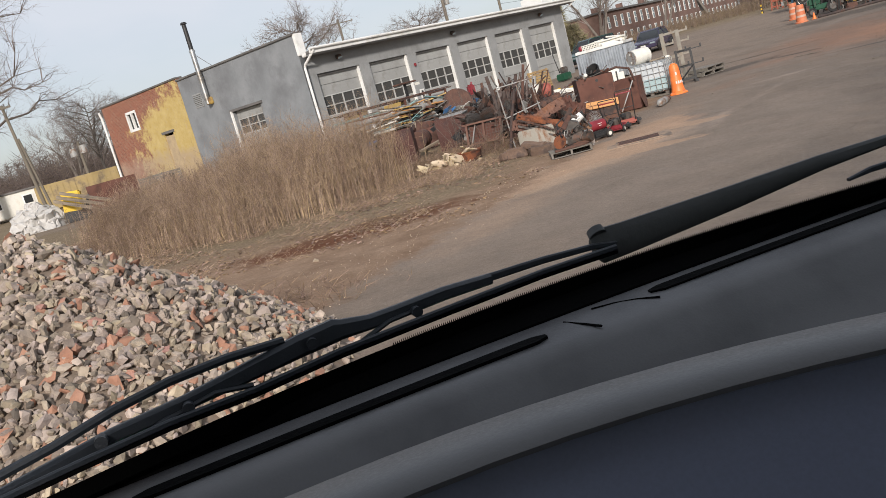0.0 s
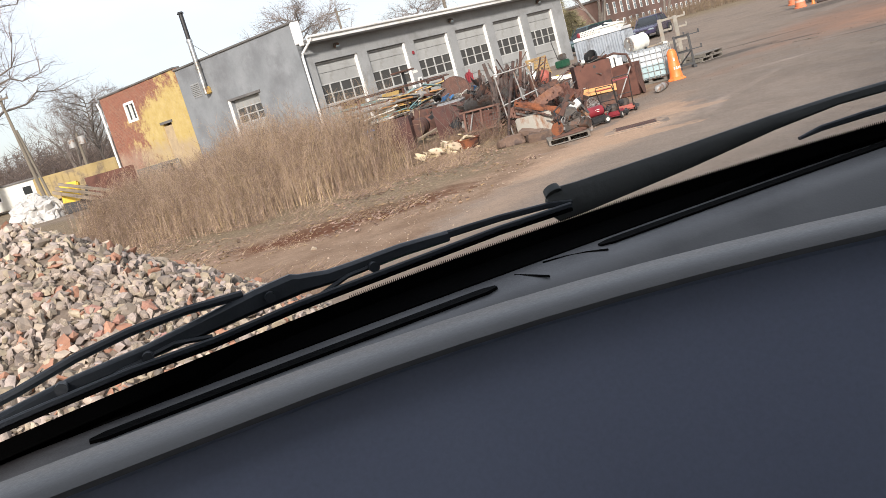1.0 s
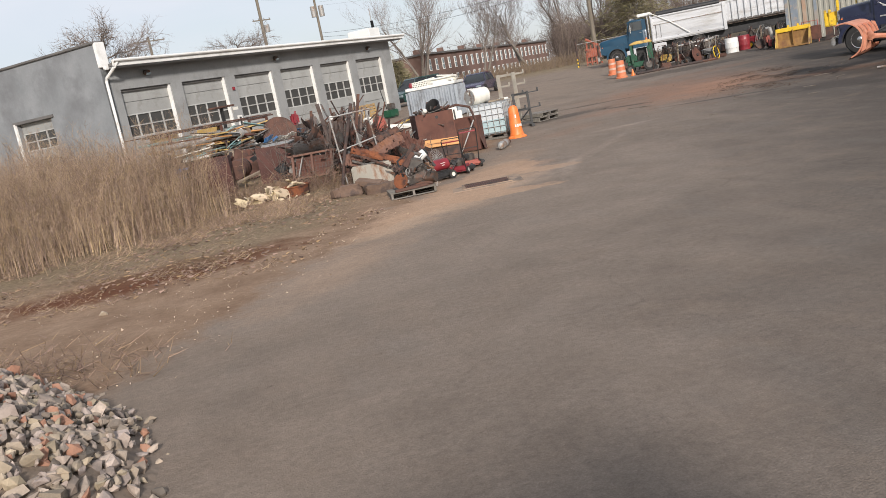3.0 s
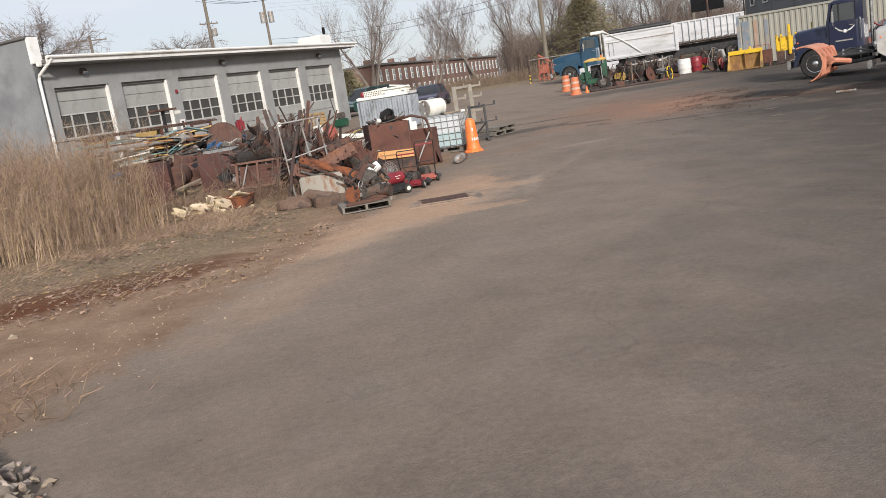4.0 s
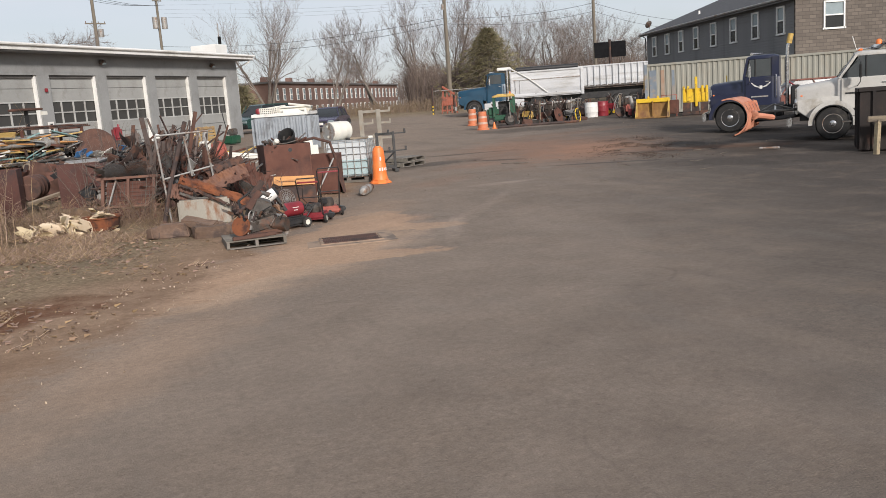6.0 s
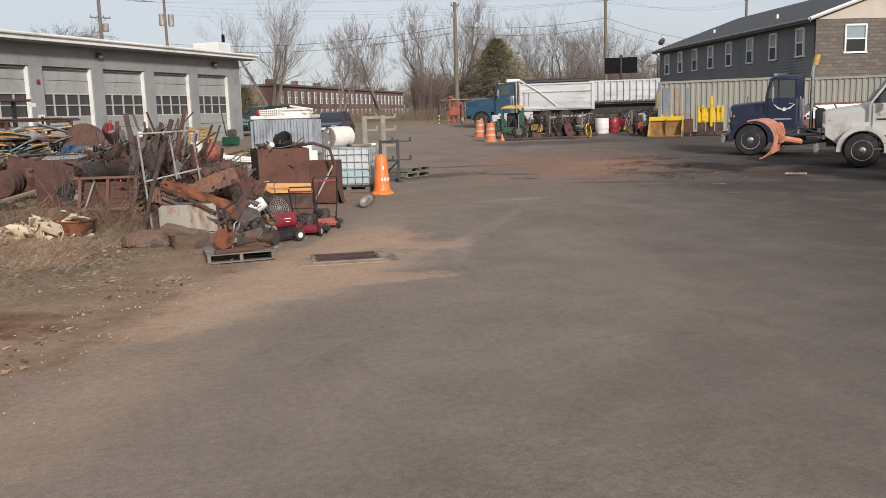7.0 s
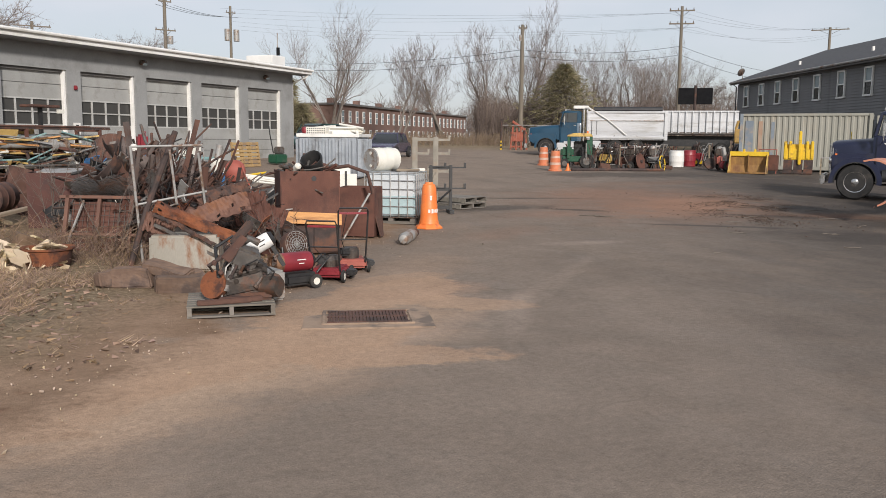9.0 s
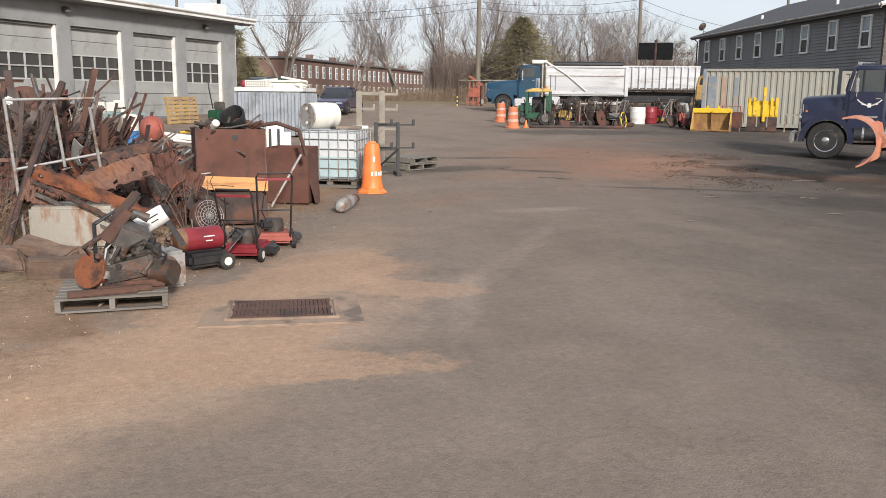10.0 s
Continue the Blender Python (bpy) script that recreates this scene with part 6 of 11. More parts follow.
# ---- rusted tanks and bins ----
def open_bin(name, label, x, y, rot, w, d, h, mat, fill=None, hole=False, wave=0.03):
    b = thing(name, label, "steel bin", x, y, rot)
    for k, (px, py, ww, rr) in enumerate(((0, -d / 2, w, 0), (0, d / 2, w, 180), (-w / 2, 0, d, -90), (w / 2, 0, d, 90))):
        part("side", sheet(ww, h, 0.02, 9, 7, wave, x + k), mat, b, "", pose(px, py, 0, 0, 0, rr))
    if fill:
        part("bottom", bx(nb(), 0, 0, h * 0.75, w - 0.06, d - 0.06, 0.02), RUST_DARK, b)
    if hole:
        part("rim_hole", cyl(nb(), (w * 0.06, -d / 2 - 0.012, h - 0.13), (w * 0.06, -d / 2 + 0.02, h - 0.13), 0.045, seg=14), BLACK, b, "dark round hole")
    return b


open_bin("rusted_bin", "tall rusted steel bin heaped with scrap iron", 5.62, 25.6, -4, 1.05, 0.95, 1.36, RUST_RED, True, True)
open_bin("rusted_bin", "dark rusted steel bin with bent plates", 6.95, 26.75, -30, 0.74, 0.72, 0.96, RUST_RED, True)
open_bin("rusted_tank", "large flat-sided rusty tank standing in weeds", -0.5, 27.2, -5, 1.08, 0.9, 1.05, TANK_DARK, True)
open_bin("rusted_tank", "rusty oil tank with a dark stained side", 1.45, 28.3, -4, 1.22, 0.8, 1.05, TANK_DARK, True)
solo("loose_sheet", dent(sheet(1.3, 0.8, 0.015, 12, 8, 0.04, 21), 0.03, 3), GREY_POST, "pale grey sheet lying on a rusty tank", "sheet", 1.66, 27.9, -3, G(1.6, 28.2) + 1.06, tilt=(-86, 0))
solo("bent_plate", dent(sheet(0.42, 0.85, 0.02, 6, 8, 0.08, 9), 0.03, 2), RUST, "bent rusty plate leaning on a steel bin", "steel plate", 7.3, 26.42, 58, tilt=(-9, 5))
drum = lathe(nb(), [(0.27, 0), (0.29, 0.02), (0.28, 0.28), (0.295, 0.3), (0.28, 0.32), (0.28, 0.58), (0.295, 0.6), (0.28, 0.62), (0.28, 0.86), (0.27, 0.88)], 20)
DRUM = mesh_of("drum", drum, RUST, True)
solo("oil_drum", DRUM, RUST, "rusty oil drum lying among dry weeds", "drum", 0.15, 27.75, 75, G(0, 28) + 0.55, "oil drums", tilt=(0, 90))
solo("oil_drum", DRUM, RUST, "rusty oil drum lying before the pipe rack", "drum", 3.1, 30.2, 60, G(3, 30) + 0.29, "oil drums", tilt=(0, 90))
solo("plywood_disc", lathe(nb(), [(0.05, 0), (0.74, 0), (0.75, 0.03), (0.74, 0.06), (0.05, 0.06)], 26), RUST, "large round rusty plate leaning on scrap", "steel plate", 2.35, 38.2, 15, G(2.35, 38.2) + 0.75, tilt=(80, 0))

WHITE_TANK = M("rust_streaked_cream_enamel", (0.25, 0.23, 0.19), (0.34, 0.315, 0.265), 1.5, 0.65, 0.0, (0.2, 0.085, 0.035), 3.0, (0.52, 0.66), bump=0.2, stretch=(1.6, 1.6, 0.55))
tank = thing("enamel_tank", "cream enamel tank with rust-streaked edges", "tank", 3.34, 23.42, -14)
part("body", dent(bx(nb(), 0, 0, 0.27, 1.0, 0.55, 0.54, bev=0.035), 0.015, 4), WHITE_TANK, tank)

# ---- heap of bars, beams and branches ----
def channel(l, w, h, t=0.015):
    bm = bx(nb(), 0, 0, h / 2, l, t, h)
    bx(bm, 0, w / 2, t / 2, l, w, t)
    bx(bm, 0, w / 2, h - t / 2, l, w, t)
    return bm


def beam(label, a, b, w, h, mat, group="rusty beams", roll=0.0):
    a, b = Vector(a), Vector(b)
    d = b - a
    bm = channel(d.length, w, h)
    bmesh.ops.subdivide_edges(bm, edges=[e for e in bm.edges if e.calc_length() > 0.4], cuts=5)
    dent(bm, 0.03, 1.8, a.x)
    ob = new("steel_beam", mesh_of("steel_beam", bm, mat))
    q = d.to_track_quat("X", "Z").to_matrix().to_4x4()
    ob.matrix_basis = Matrix.Translation((a + b) / 2) @ q @ pose(0, 0, 0, roll)
    tagged(ob, label, "steel beam", group)


def gz(x, y, h):
    return (x, y, G(x, y) + h)


def torn_strip(label, pts, width, mat, seed, roll=0.0, curl=0.0, lip=0.0, name="torn_plate"):
    """A rusted-through plate along a line: ragged edges, a bent section and real thickness."""
    r = random.Random(seed)
    pts = [Vector(p) for p in pts]
    n, m = 26, 6
    bm = nb()
    grid = []
    for i in range(n + 1):
        u = i / n * (len(pts) - 1)
        k = min(int(u), len(pts) - 2)
        c = pts[k].lerp(pts[k + 1], u - k)
        d = (pts[k + 1] - pts[k]).normalized()
        side = (Matrix.Rotation(radians(roll), 3, d) @ d.cross(Vector((0, 0, 1))).normalized())
        nor = side.cross(d)
        w0 = 0.5 + 0.12 * noise.noise(Vector((i * 0.45, seed, 0))) + r.uniform(-0.03, 0.03)
        w1 = 0.5 + 0.12 * noise.noise(Vector((i * 0.45, seed, 7))) + r.uniform(-0.03, 0.03)
        row = []
        for j in range(m + 1):
            v = -w0 + (w0 + w1) * j / m
            bend = curl * (v * v * 4 - 0.3) + (lip if j in (0, m) else 0.0)
            row.append(c + side * width * v + nor * (bend + 0.03 * noise.noise(Vector((i * 0.9, j * 1.3, seed + 5))) + 0.03 * noise.noise(Vector((i * 0.3, j * 0.6, seed)))))
        grid.append((row, nor))
    t = 0.014
    top = [[bm.verts.new(p) for p in row] for row, nor in grid]
    bot = [[bm.verts.new(p - nor * t) for p in row] for row, nor in grid]
    gone = {(i, j) for i in range(n) for j in range(m) if noise.noise(Vector((i * 0.6, j * 0.9, seed + 3))) > 0.5}
    for i in range(n):
        for j in range(m):
            if (i, j) in gone:
                continue
            bm.faces.new((top[i][j], top[i + 1][j], top[i + 1][j + 1], top[i][j + 1]))
            bm.faces.new((bot[i][j], bot[i][j + 1], bot[i + 1][j + 1], bot[i + 1][j]))
            for (di, dj), (p, q) in (((-1, 0), ((i, j), (i, j + 1))), ((1, 0), ((i + 1, j), (i + 1, j + 1))), ((0, -1), ((i, j), (i + 1, j))), ((0, 1), ((i, j + 1), (i + 1, j + 1)))):
                o = (i + di, j + dj)
                if not (0 <= o[0] < n and 0 <= o[1] < m) or o in gone:
                    bm.faces.new((top[p[0]][p[1]], top[q[0]][q[1]], bot[q[0]][q[1]], bot[p[0]][p[1]]))
    loose = [v for v in bm.verts if not v.link_faces]
    bmesh.ops.delete(bm, geom=loose, context="VERTS")
    tagged(new(name, mesh_of(name, bm, mat)), label, "scrap plate", "torn rusty plates")


torn_strip("long orange-rusted channel lying over a tank", [gz(2.9, 23.3, 0.98), gz(3.6, 23.25, 0.68), gz(4.36, 23.1, 0.34)], 0.2, RUST_ORANGE, 1, 62, 0.0, -0.03)
torn_strip("narrow dark strip along a rusty channel", [gz(2.86, 23.15, 0.86), gz(3.2, 23.1, 0.72), gz(3.75, 22.95, 0.4)], 0.07, RUST_DARK, 12, 40, 0.0)
torn_strip("broad curved red-brown plate across the heap", [gz(3.38, 23.62, 0.66), gz(3.8, 23.6, 0.86), gz(4.28, 23.5, 1.02)], 0.34, PLATE, 2, 58, 0.05)
torn_strip("dark jagged sheet deep in the heap", [gz(3.55, 24.2, 0.98), gz(3.95, 24.3, 1.12), gz(4.36, 24.3, 1.22)], 0.26, RUST_DARK, 3, 30, -0.06)
torn_strip("small brown plate leaning deep in the heap", [gz(4.2, 24.7, 0.75), gz(4.75, 24.7, 0.8)], 0.55, RUST_RED, 5, 80, 0.03)
torn_strip("brown plate end under an orange channel", [gz(2.75, 23.55, 0.72), gz(3.15, 23.5, 0.62)], 0.3, PLATE, 9, 70, 0.03)
torn_strip("bent rusty panel in front of a steel bin", [gz(4.35, 24.6, 0.5), gz(4.75, 24.8, 0.62), gz(5.1, 24.9, 0.5)], 0.42, RUST_RED, 6, 78, 0.05)
beam("thin grey-brown angle bar sloping to the ground", gz(2.86, 23.4, 0.66), gz(3.8, 23.0, 0.2), 0.035, 0.05, IRON)
beam("rust-brown angle beam deep in the heap", gz(2.3, 26.0, 0.5), gz(3.9, 25.2, 0.85), 0.08, 0.1, RUST)
plank_bm = dent(bx(nb(), 0, 0, 0, 1.25, 0.05, 0.21, bev=0.005), 0.01, 3)
solo("timber_plank", plank_bm, PLANK, "bright orange timber plank resting against a bin", "plank", 5.47, 24.98, -6, G(5.5, 25) + 0.56, tilt=(-12, 3))
solo("steel_box", dent(bx(nb(), 0, 0, 0.22, 1.0, 0.5, 0.44, bev=0.02), 0.02, 4), RUST_DARK, "dark rusty steel box under a plank", "box", 5.5, 24.75, -3)


HEAP_GREY = M("weathered_grey_brown_steel", (0.085, 0.066, 0.06), (0.15, 0.118, 0.105), 3.0, 0.8, 0.1, (0.11, 0.06, 0.042), 2.5, (0.5, 0.65), bump=0.4, bump_scale=30)


def scrap_rods():
    r = random.Random(61)
    mats = [RUST, RUST_DARK, RUST_DARK, IRON, IRON, GREY_POST]
    words = {RUST: "thin rusty steel rod in the heap", RUST_DARK: "dark rusted iron bar in the heap", RUST_RED: "red-brown rusty bar in the heap", IRON: "dirty grey iron pipe in the heap", GREY_POST: "pale galvanised pipe in the heap"}
    for i in range(176):
        cx, cy = (3.1, 26.0) if i < 142 else (4.45, 25.9)
        x, y = cx + r.gauss(0, 0.46 if i < 142 else 0.3), cy + r.gauss(0, 0.42)
        l = r.uniform(0.6, 1.75) if i < 142 else r.uniform(0.3, 0.8)
        ang, el = (r.gauss(0.5, 0.9) if r.random() < 0.6 else r.uniform(0, 6.28)), radians(r.choice((r.uniform(45, 80), r.uniform(20, 60), r.uniform(5, 40))))
        d = Vector((math.cos(ang) * math.cos(el), math.sin(ang) * math.cos(el), math.sin(el)))
        base = Vector((x, y, G(x, y) + r.uniform(0.0, 0.85) * max(0.2, 1 - abs(x - cx) * 0.7)))
        m = r.choice(mats)
        bm = nb()
        if r.random() < 0.35:
            bx(bm, 0, 0, l / 2, r.uniform(0.03, 0.09), 0.02, l)
        else:
            pts = [(0.06 * l * math.sin(t * r.uniform(0.5, 1.5)), 0.05 * l * math.sin(t * r.uniform(0.5, 1.3)), l * t / 4) for t in range(5)]
            sweep(bm, pts, r.uniform(0.009, 0.026), 6)
        ob = new("scrap_bar", mesh_of("scrap_bar", bm, m))
        ob.matrix_basis = Matrix.Translation(base) @ d.to_track_quat("Z", "Y").to_matrix().to_4x4()
        tagged(ob, words[m], "scrap bar", "scrap bars")
    # crumpled plates and lumps between the bars
    for i in range(62):
        x, y = (3.3 + r.gauss(0, 0.45), 25.7 + r.gauss(0, 0.4)) if i < 34 else (4.45 + r.gauss(0, 0.4), 25.2 + r.gauss(0, 0.5))
        m = r.choice((RUST, RUST_DARK, RUST_RED, RUST_ORANGE, IRON, BLACK))
        bm = sheet(r.uniform(0.3, 0.8), r.uniform(0.25, 0.6), 0.012, 6, 5, 0.18, i * 3.1)
        dent(bm, 0.08, 2.5, i)
        solo("scrap_plate", bm, m, "crumpled rusty sheet metal in the scrap heap", "scrap plate", x, y, r.uniform(0, 360), G(x, y) + max(0.0, r.uniform(-0.05, 0.8) * max(0.2, 1 - abs(x - 3.0) * 0.4)), "scrap plates", tilt=(r.uniform(-60, 60), r.uniform(-40, 40)))
    # small pieces lying over the whole heap
    small = ((RUST, "small rusty sheet offcut on the scrap heap"), (RUST_DARK, "dark rusty lump on the scrap heap"), (RUST_RED, "red-brown plate offcut on the scrap heap"), (TANK_DARK, "purple-brown rusty offcut on the scrap heap"), (IRON, "grey iron piece on the scrap heap"), (GREY_POST, "pale bent metal strip on the scrap heap"), (BLACK, "black plastic piece on the scrap heap"), (WHITE_PLASTIC, "white plastic scrap on the heap"))
    for i in range(110):
        a, e = r.uniform(math.pi * 0.9, math.pi * 2.1), r.uniform(0.05, 1.2)
        x, y = 3.3 + 1.25 * math.cos(a) * math.cos(e), 25.9 + 1.15 * math.sin(a) * math.cos(e)
        z = G(x, y) + 1.35 * math.sin(e) * r.uniform(0.7, 1.05)
        m, lab = r.choices(small, (5, 6, 5, 5, 4, 2, 3, 1))[0]
        k = r.random()
        if k < 0.45:
            bm = dent(sheet(r.uniform(0.12, 0.4), r.uniform(0.1, 0.35), 0.01, 5, 4, 0.12, i * 2.3), 0.06, 4, i)
        elif k < 0.75:
            bm = dent(bx(nb(), 0, 0, 0, r.uniform(0.25, 0.7), r.uniform(0.03, 0.08), 0.025), 0.03, 4, i)
        else:
            q = r.uniform(0.05, 0.11)
            bm = dent(lathe(nb(), [(q * 0.6, 0), (q, 0.01), (q, 0.08), (q * 0.8, 0.09)], 10), 0.015, 8, i)
        solo("scrap_piece", bm, m, lab, "scrap", x, y, r.uniform(0, 360), z, "scrap pieces", tilt=(r.uniform(-70, 70), r.uniform(-60, 60)))
    # clutter between the tanks, the heap and the garage
    for i in range(64):
        x, y = r.uniform(1.9, 5.6), r.uniform(27.6, 33.5)
        m, lab = r.choices(small, (4, 5, 3, 4, 4, 4, 4, 2))[0]
        lab = lab.replace("on the scrap heap", "among yard clutter").replace("on the heap", "among yard clutter")
        k = r.random()
        if k < 0.4:
            bm = dent(sheet(r.uniform(0.4, 1.0), r.uniform(0.3, 0.8), 0.012, 6, 5, 0.15, i * 1.9), 0.07, 3, i)
            tilt, z = (r.uniform(-50, 50), r.uniform(-20, 20)), 0.05
        elif k < 0.8:
            bm = dent(bx(nb(), 0, 0, 0.1, r.uniform(0.6, 1.8), r.uniform(0.05, 0.2), 0.1, bev=0.01), 0.03, 2, i)
            tilt, z = (0, r.uniform(-12, 12)), r.uniform(0.1, 0.4)
        else:
            bm = dent(bx(nb(), 0, 0, 0.25, r.uniform(0.3, 0.7), r.uniform(0.3, 0.5), r.uniform(0.35, 0.5), bev=0.04), 0.07, 4, i)
            tilt, z = (0, 0), 0.0
        solo("clutter_piece", bm, m, lab, "scrap", x, y, r.uniform(0, 180), G(x, y) + z, "yard clutter", tilt=tilt)
    # long bars and plates thrown over the back of the heap
    back = ((IRON, "dirty grey iron pipe over the heap"), (GREY_POST, "pale galvanised tube over the heap"), (RUST_DARK, "dark rusted bar over the heap"), (RUST, "rusty flat bar over the heap"), (BLACK, "black steel tube over the heap"), (TANK_DARK, "purple-brown rusty bar over the heap"))
    for i in range(190):
        a, e = r.uniform(math.pi * 0.85, math.pi * 2.15), r.uniform(0.15, 1.35)
        x, y = 2.75 + 1.15 * math.cos(a) * math.cos(e), 26.5 + 0.85 * math.sin(a) * math.cos(e)
        z = G(x, y) + 1.55 * math.sin(e) * r.uniform(0.75, 1.05)
        m, lab = r.choices(back, (6, 3, 6, 4, 3, 4))[0]
        if r.random() < 0.68:
            l = r.uniform(0.5, 1.5)
            bm = bx(nb(), 0, 0, 0, l, r.uniform(0.03, 0.09), 0.02) if r.random() < 0.4 else sweep(nb(), [(l * (k / 4 - 0.5), 0.03 * r.gauss(0, 1), 0.03 * r.gauss(0, 1)) for k in range(5)], r.uniform(0.01, 0.028), 6)
            solo("scrap_bar", bm, m, lab, "scrap bar", x, y, r.gauss(35, 40), z, "scrap bars", tilt=(r.uniform(-20, 20), r.gauss(-28, 26)))
        else:
            bm = dent(sheet(r.uniform(0.25, 0.7), r.uniform(0.2, 0.55), 0.012, 6, 5, 0.15, i * 1.3), 0.07, 3, i)
            solo("scrap_plate", bm, m, lab.replace("pipe", "plate").replace("tube", "sheet").replace("flat bar", "plate").replace("bar", "plate"), "scrap plate", x, y, r.uniform(0, 360), z - 0.15, "scrap plates", tilt=(r.uniform(-60, 60), r.uniform(-40, 40)))
    # the tangled wire and brush that fills the heap
    L = Lists()
    for i in range(330):
        x, y = 3.15 + r.gauss(0, 0.55), 25.9 + r.gauss(0, 0.5)
        z = G(x, y) + r.uniform(0.1, 1.45) * max(0.1, 1 - ((x - 3.15) / 1.6) ** 2)
        p = Vector((x, y, z))
        d = Vector((r.gauss(0, 1), r.gauss(0, 1), r.gauss(0.4, 0.8))).normalized()
        for k in range(4):
            q = p + d * r.uniform(0.1, 0.24)
            L.tube(p, q, 0.006, 0.005, 3)
            d = (d + Vector((r.gauss(0, 0.5), r.gauss(0, 0.5), r.gauss(0, 0.5)))).normalized()
            p = q
    for i in range(170):
        x, y = 4.2 + r.gauss(0, 0.45), 24.75 + r.gauss(0, 0.35)
        p = Vector((x, y, G(x, y) + r.uniform(0.05, 0.85)))
        d = Vector((r.gauss(0, 1), r.gauss(0, 1), r.gauss(0.3, 0.7))).normalized()
        for k in range(4):
            q = p + d * r.uniform(0.06, 0.2)
            L.tube(p, q, 0.006, 0.005, 3)
            d = (d + Vector((r.gauss(0, 0.5), r.gauss(0, 0.5), r.gauss(0, 0.5)))).normalized()
            p = q
        # thick angle bars fanning up out of the heap
    for i in range(44):
        x, y = r.uniform(2.3, 3.9), r.uniform(25.4, 26.4)
        l, w = r.uniform(0.8, 1.7), r.uniform(0.045, 0.1)
        d = Vector((r.gauss(0.3, 0.32), r.gauss(0.05, 0.3), 1.0)).normalized()
        bm = bx(nb(), 0, 0, l / 2, w, 0.014, l)
        if i % 3:
            bx(bm, w / 2, w / 2, l / 2, 0.014, w, l)
        ob = new("scrap_bar", mesh_of("scrap_bar", dent(bm, 0.03, 1.4, i), HEAP_GREY if i % 4 else RUST))
        ob.matrix_basis = Matrix.Translation((x, y, G(x, y) + r.uniform(0.15, 0.65))) @ d.to_track_quat("Z", "Y").to_matrix().to_4x4() @ pose(0, 0, 0, 0, 0, r.uniform(0, 360))
        tagged(ob, "weathered grey-brown angle bar standing in the heap", "scrap bar", "scrap bars")
    ob = new("wire_tangle", raw("wire_tangle", L.v, L.f, RUST_DARK))
    tagged(ob, "tangled rusty wire and rods in the scrap heap", "scrap wire", "", "stuff")
    bm = bmesh.new()
    bmesh.ops.create_icosphere(bm, subdivisions=4, radius=1.0)
    for v in bm.verts:
        v.co = Vector((v.co.x * 1.15 - 0.35, v.co.y * 0.75 + 0.2, max(-0.1, v.co.z) * 1.15))
        v.co += 0.3 * noise.noise_vector(v.co * 2.3) + 0.14 * noise.noise_vector(v.co * 7.0)
    solo("scrap_core", bm, RUST_DARK, "compacted dark rusty scrap under the heap", "scrap", 3.35, 26.1, 0, G(3.35, 26.1) - 0.05, kind="stuff")


scrap_rods()


def post(label, pts, r, mat, name="steel_pipe", cat="pipe", group="leaning pipes"):
    ob = new(name, mesh_of(name, sweep(nb(), pts, r, 8), mat, True))
    tagged(ob, label, cat, group)


pf = thing("pipe_gate", "leaning pale galvanised pipe frame with three legs", "pipe gate", 2.63, 23.85, 0)
o = Vector((2.63, 23.85, G(2.63, 23.85)))
for a, b in (((2.72, 23.8, 0.0), (2.6, 23.8, 1.8)), ((3.24, 23.9, 0.95), (3.16, 23.85, 1.76)), ((3.68, 24.0, 0.85), (3.58, 23.9, 1.72))):
    part("upright", sweep(nb(), [Vector(gz(*a)) - o, Vector(gz(*b)) - o], 0.02, 8), GREY_POST, pf, smooth=True)
for a, b in (((2.6, 23.8, 1.79), (3.64, 23.88, 1.84)), ((2.66, 23.85, 0.92), (3.7, 24.0, 1.12))):
    part("rail", sweep(nb(), [Vector(gz(*a)) - o, Vector(gz(*b)) - o], 0.018, 8), GREY_POST, pf, smooth=True)
part("cap", bx(nb(), 0.02, -0.02, 1.78, 0.1, 0.06, 0.1, rot=(0, 20, 0), bev=0.02), WHITE_PAINT, pf, "white clamp")
post("thick dark iron bar leaning on scrap", [gz(2.52, 23.5, 0.0), gz(2.8, 23.85, 0.85), gz(3.28, 24.3, 2.02)], 0.045, RUST_DARK)
post("bent rusty pipe arching over a bin", [gz(6.1, 26.1, 1.35), gz(6.5, 26.0, 1.42), gz(6.85, 25.9, 1.3), gz(6.95, 25.85, 0.9)], 0.035, RUST)
post("thin pipe leaning against a steel bin", [gz(6.2, 25.2, 0.15), gz(6.75, 25.4, 0.95)], 0.02, GREY_POST)


def gate_frame():
    g = thing("gate_frame", "leaning rusty angle-iron frame with wire mesh", "gate", 2.02, 25.05, -26, tilt=(-16, 0))
    for x, z, sx, sz in ((-0.55, 0.47, 0.05, 0.94), (0.0, 0.45, 0.045, 0.9), (0.55, 0.47, 0.05, 0.94), (0, 0.92, 1.14, 0.05), (0, 0.3, 1.14, 0.04)):
        part("rail", bx(nb(), x, 0, z, sx * 1.2, 0.05, sz * 1.02), PLATE, g)
    part("backing_sheet", dent(sheet(1.05, 0.82, 0.012, 10, 8, 0.04, 4), 0.02, 3), RUST_RED, g, "dented red-brown sheet", pose(0.02, 0.09, 0.04))
    for i in range(13):
        part("mesh_wire", cyl(nb(), (-0.53 + 0.088 * i, 0.015, 0.04), (-0.53 + 0.088 * i, 0.015, 0.84), 0.004, seg=4), IRON, g)
    for i in range(9):
        part("mesh_wire", cyl(nb(), (-0.54, 0.018, 0.08 + 0.09 * i), (0.54, 0.018, 0.08 + 0.09 * i), 0.004, seg=4), IRON, g)
    part("brace", sweep(nb(), [(-0.5, -0.03, 0.05), (-0.25, -0.04, 0.86)], 0.02, 5), GREY_POST, g)


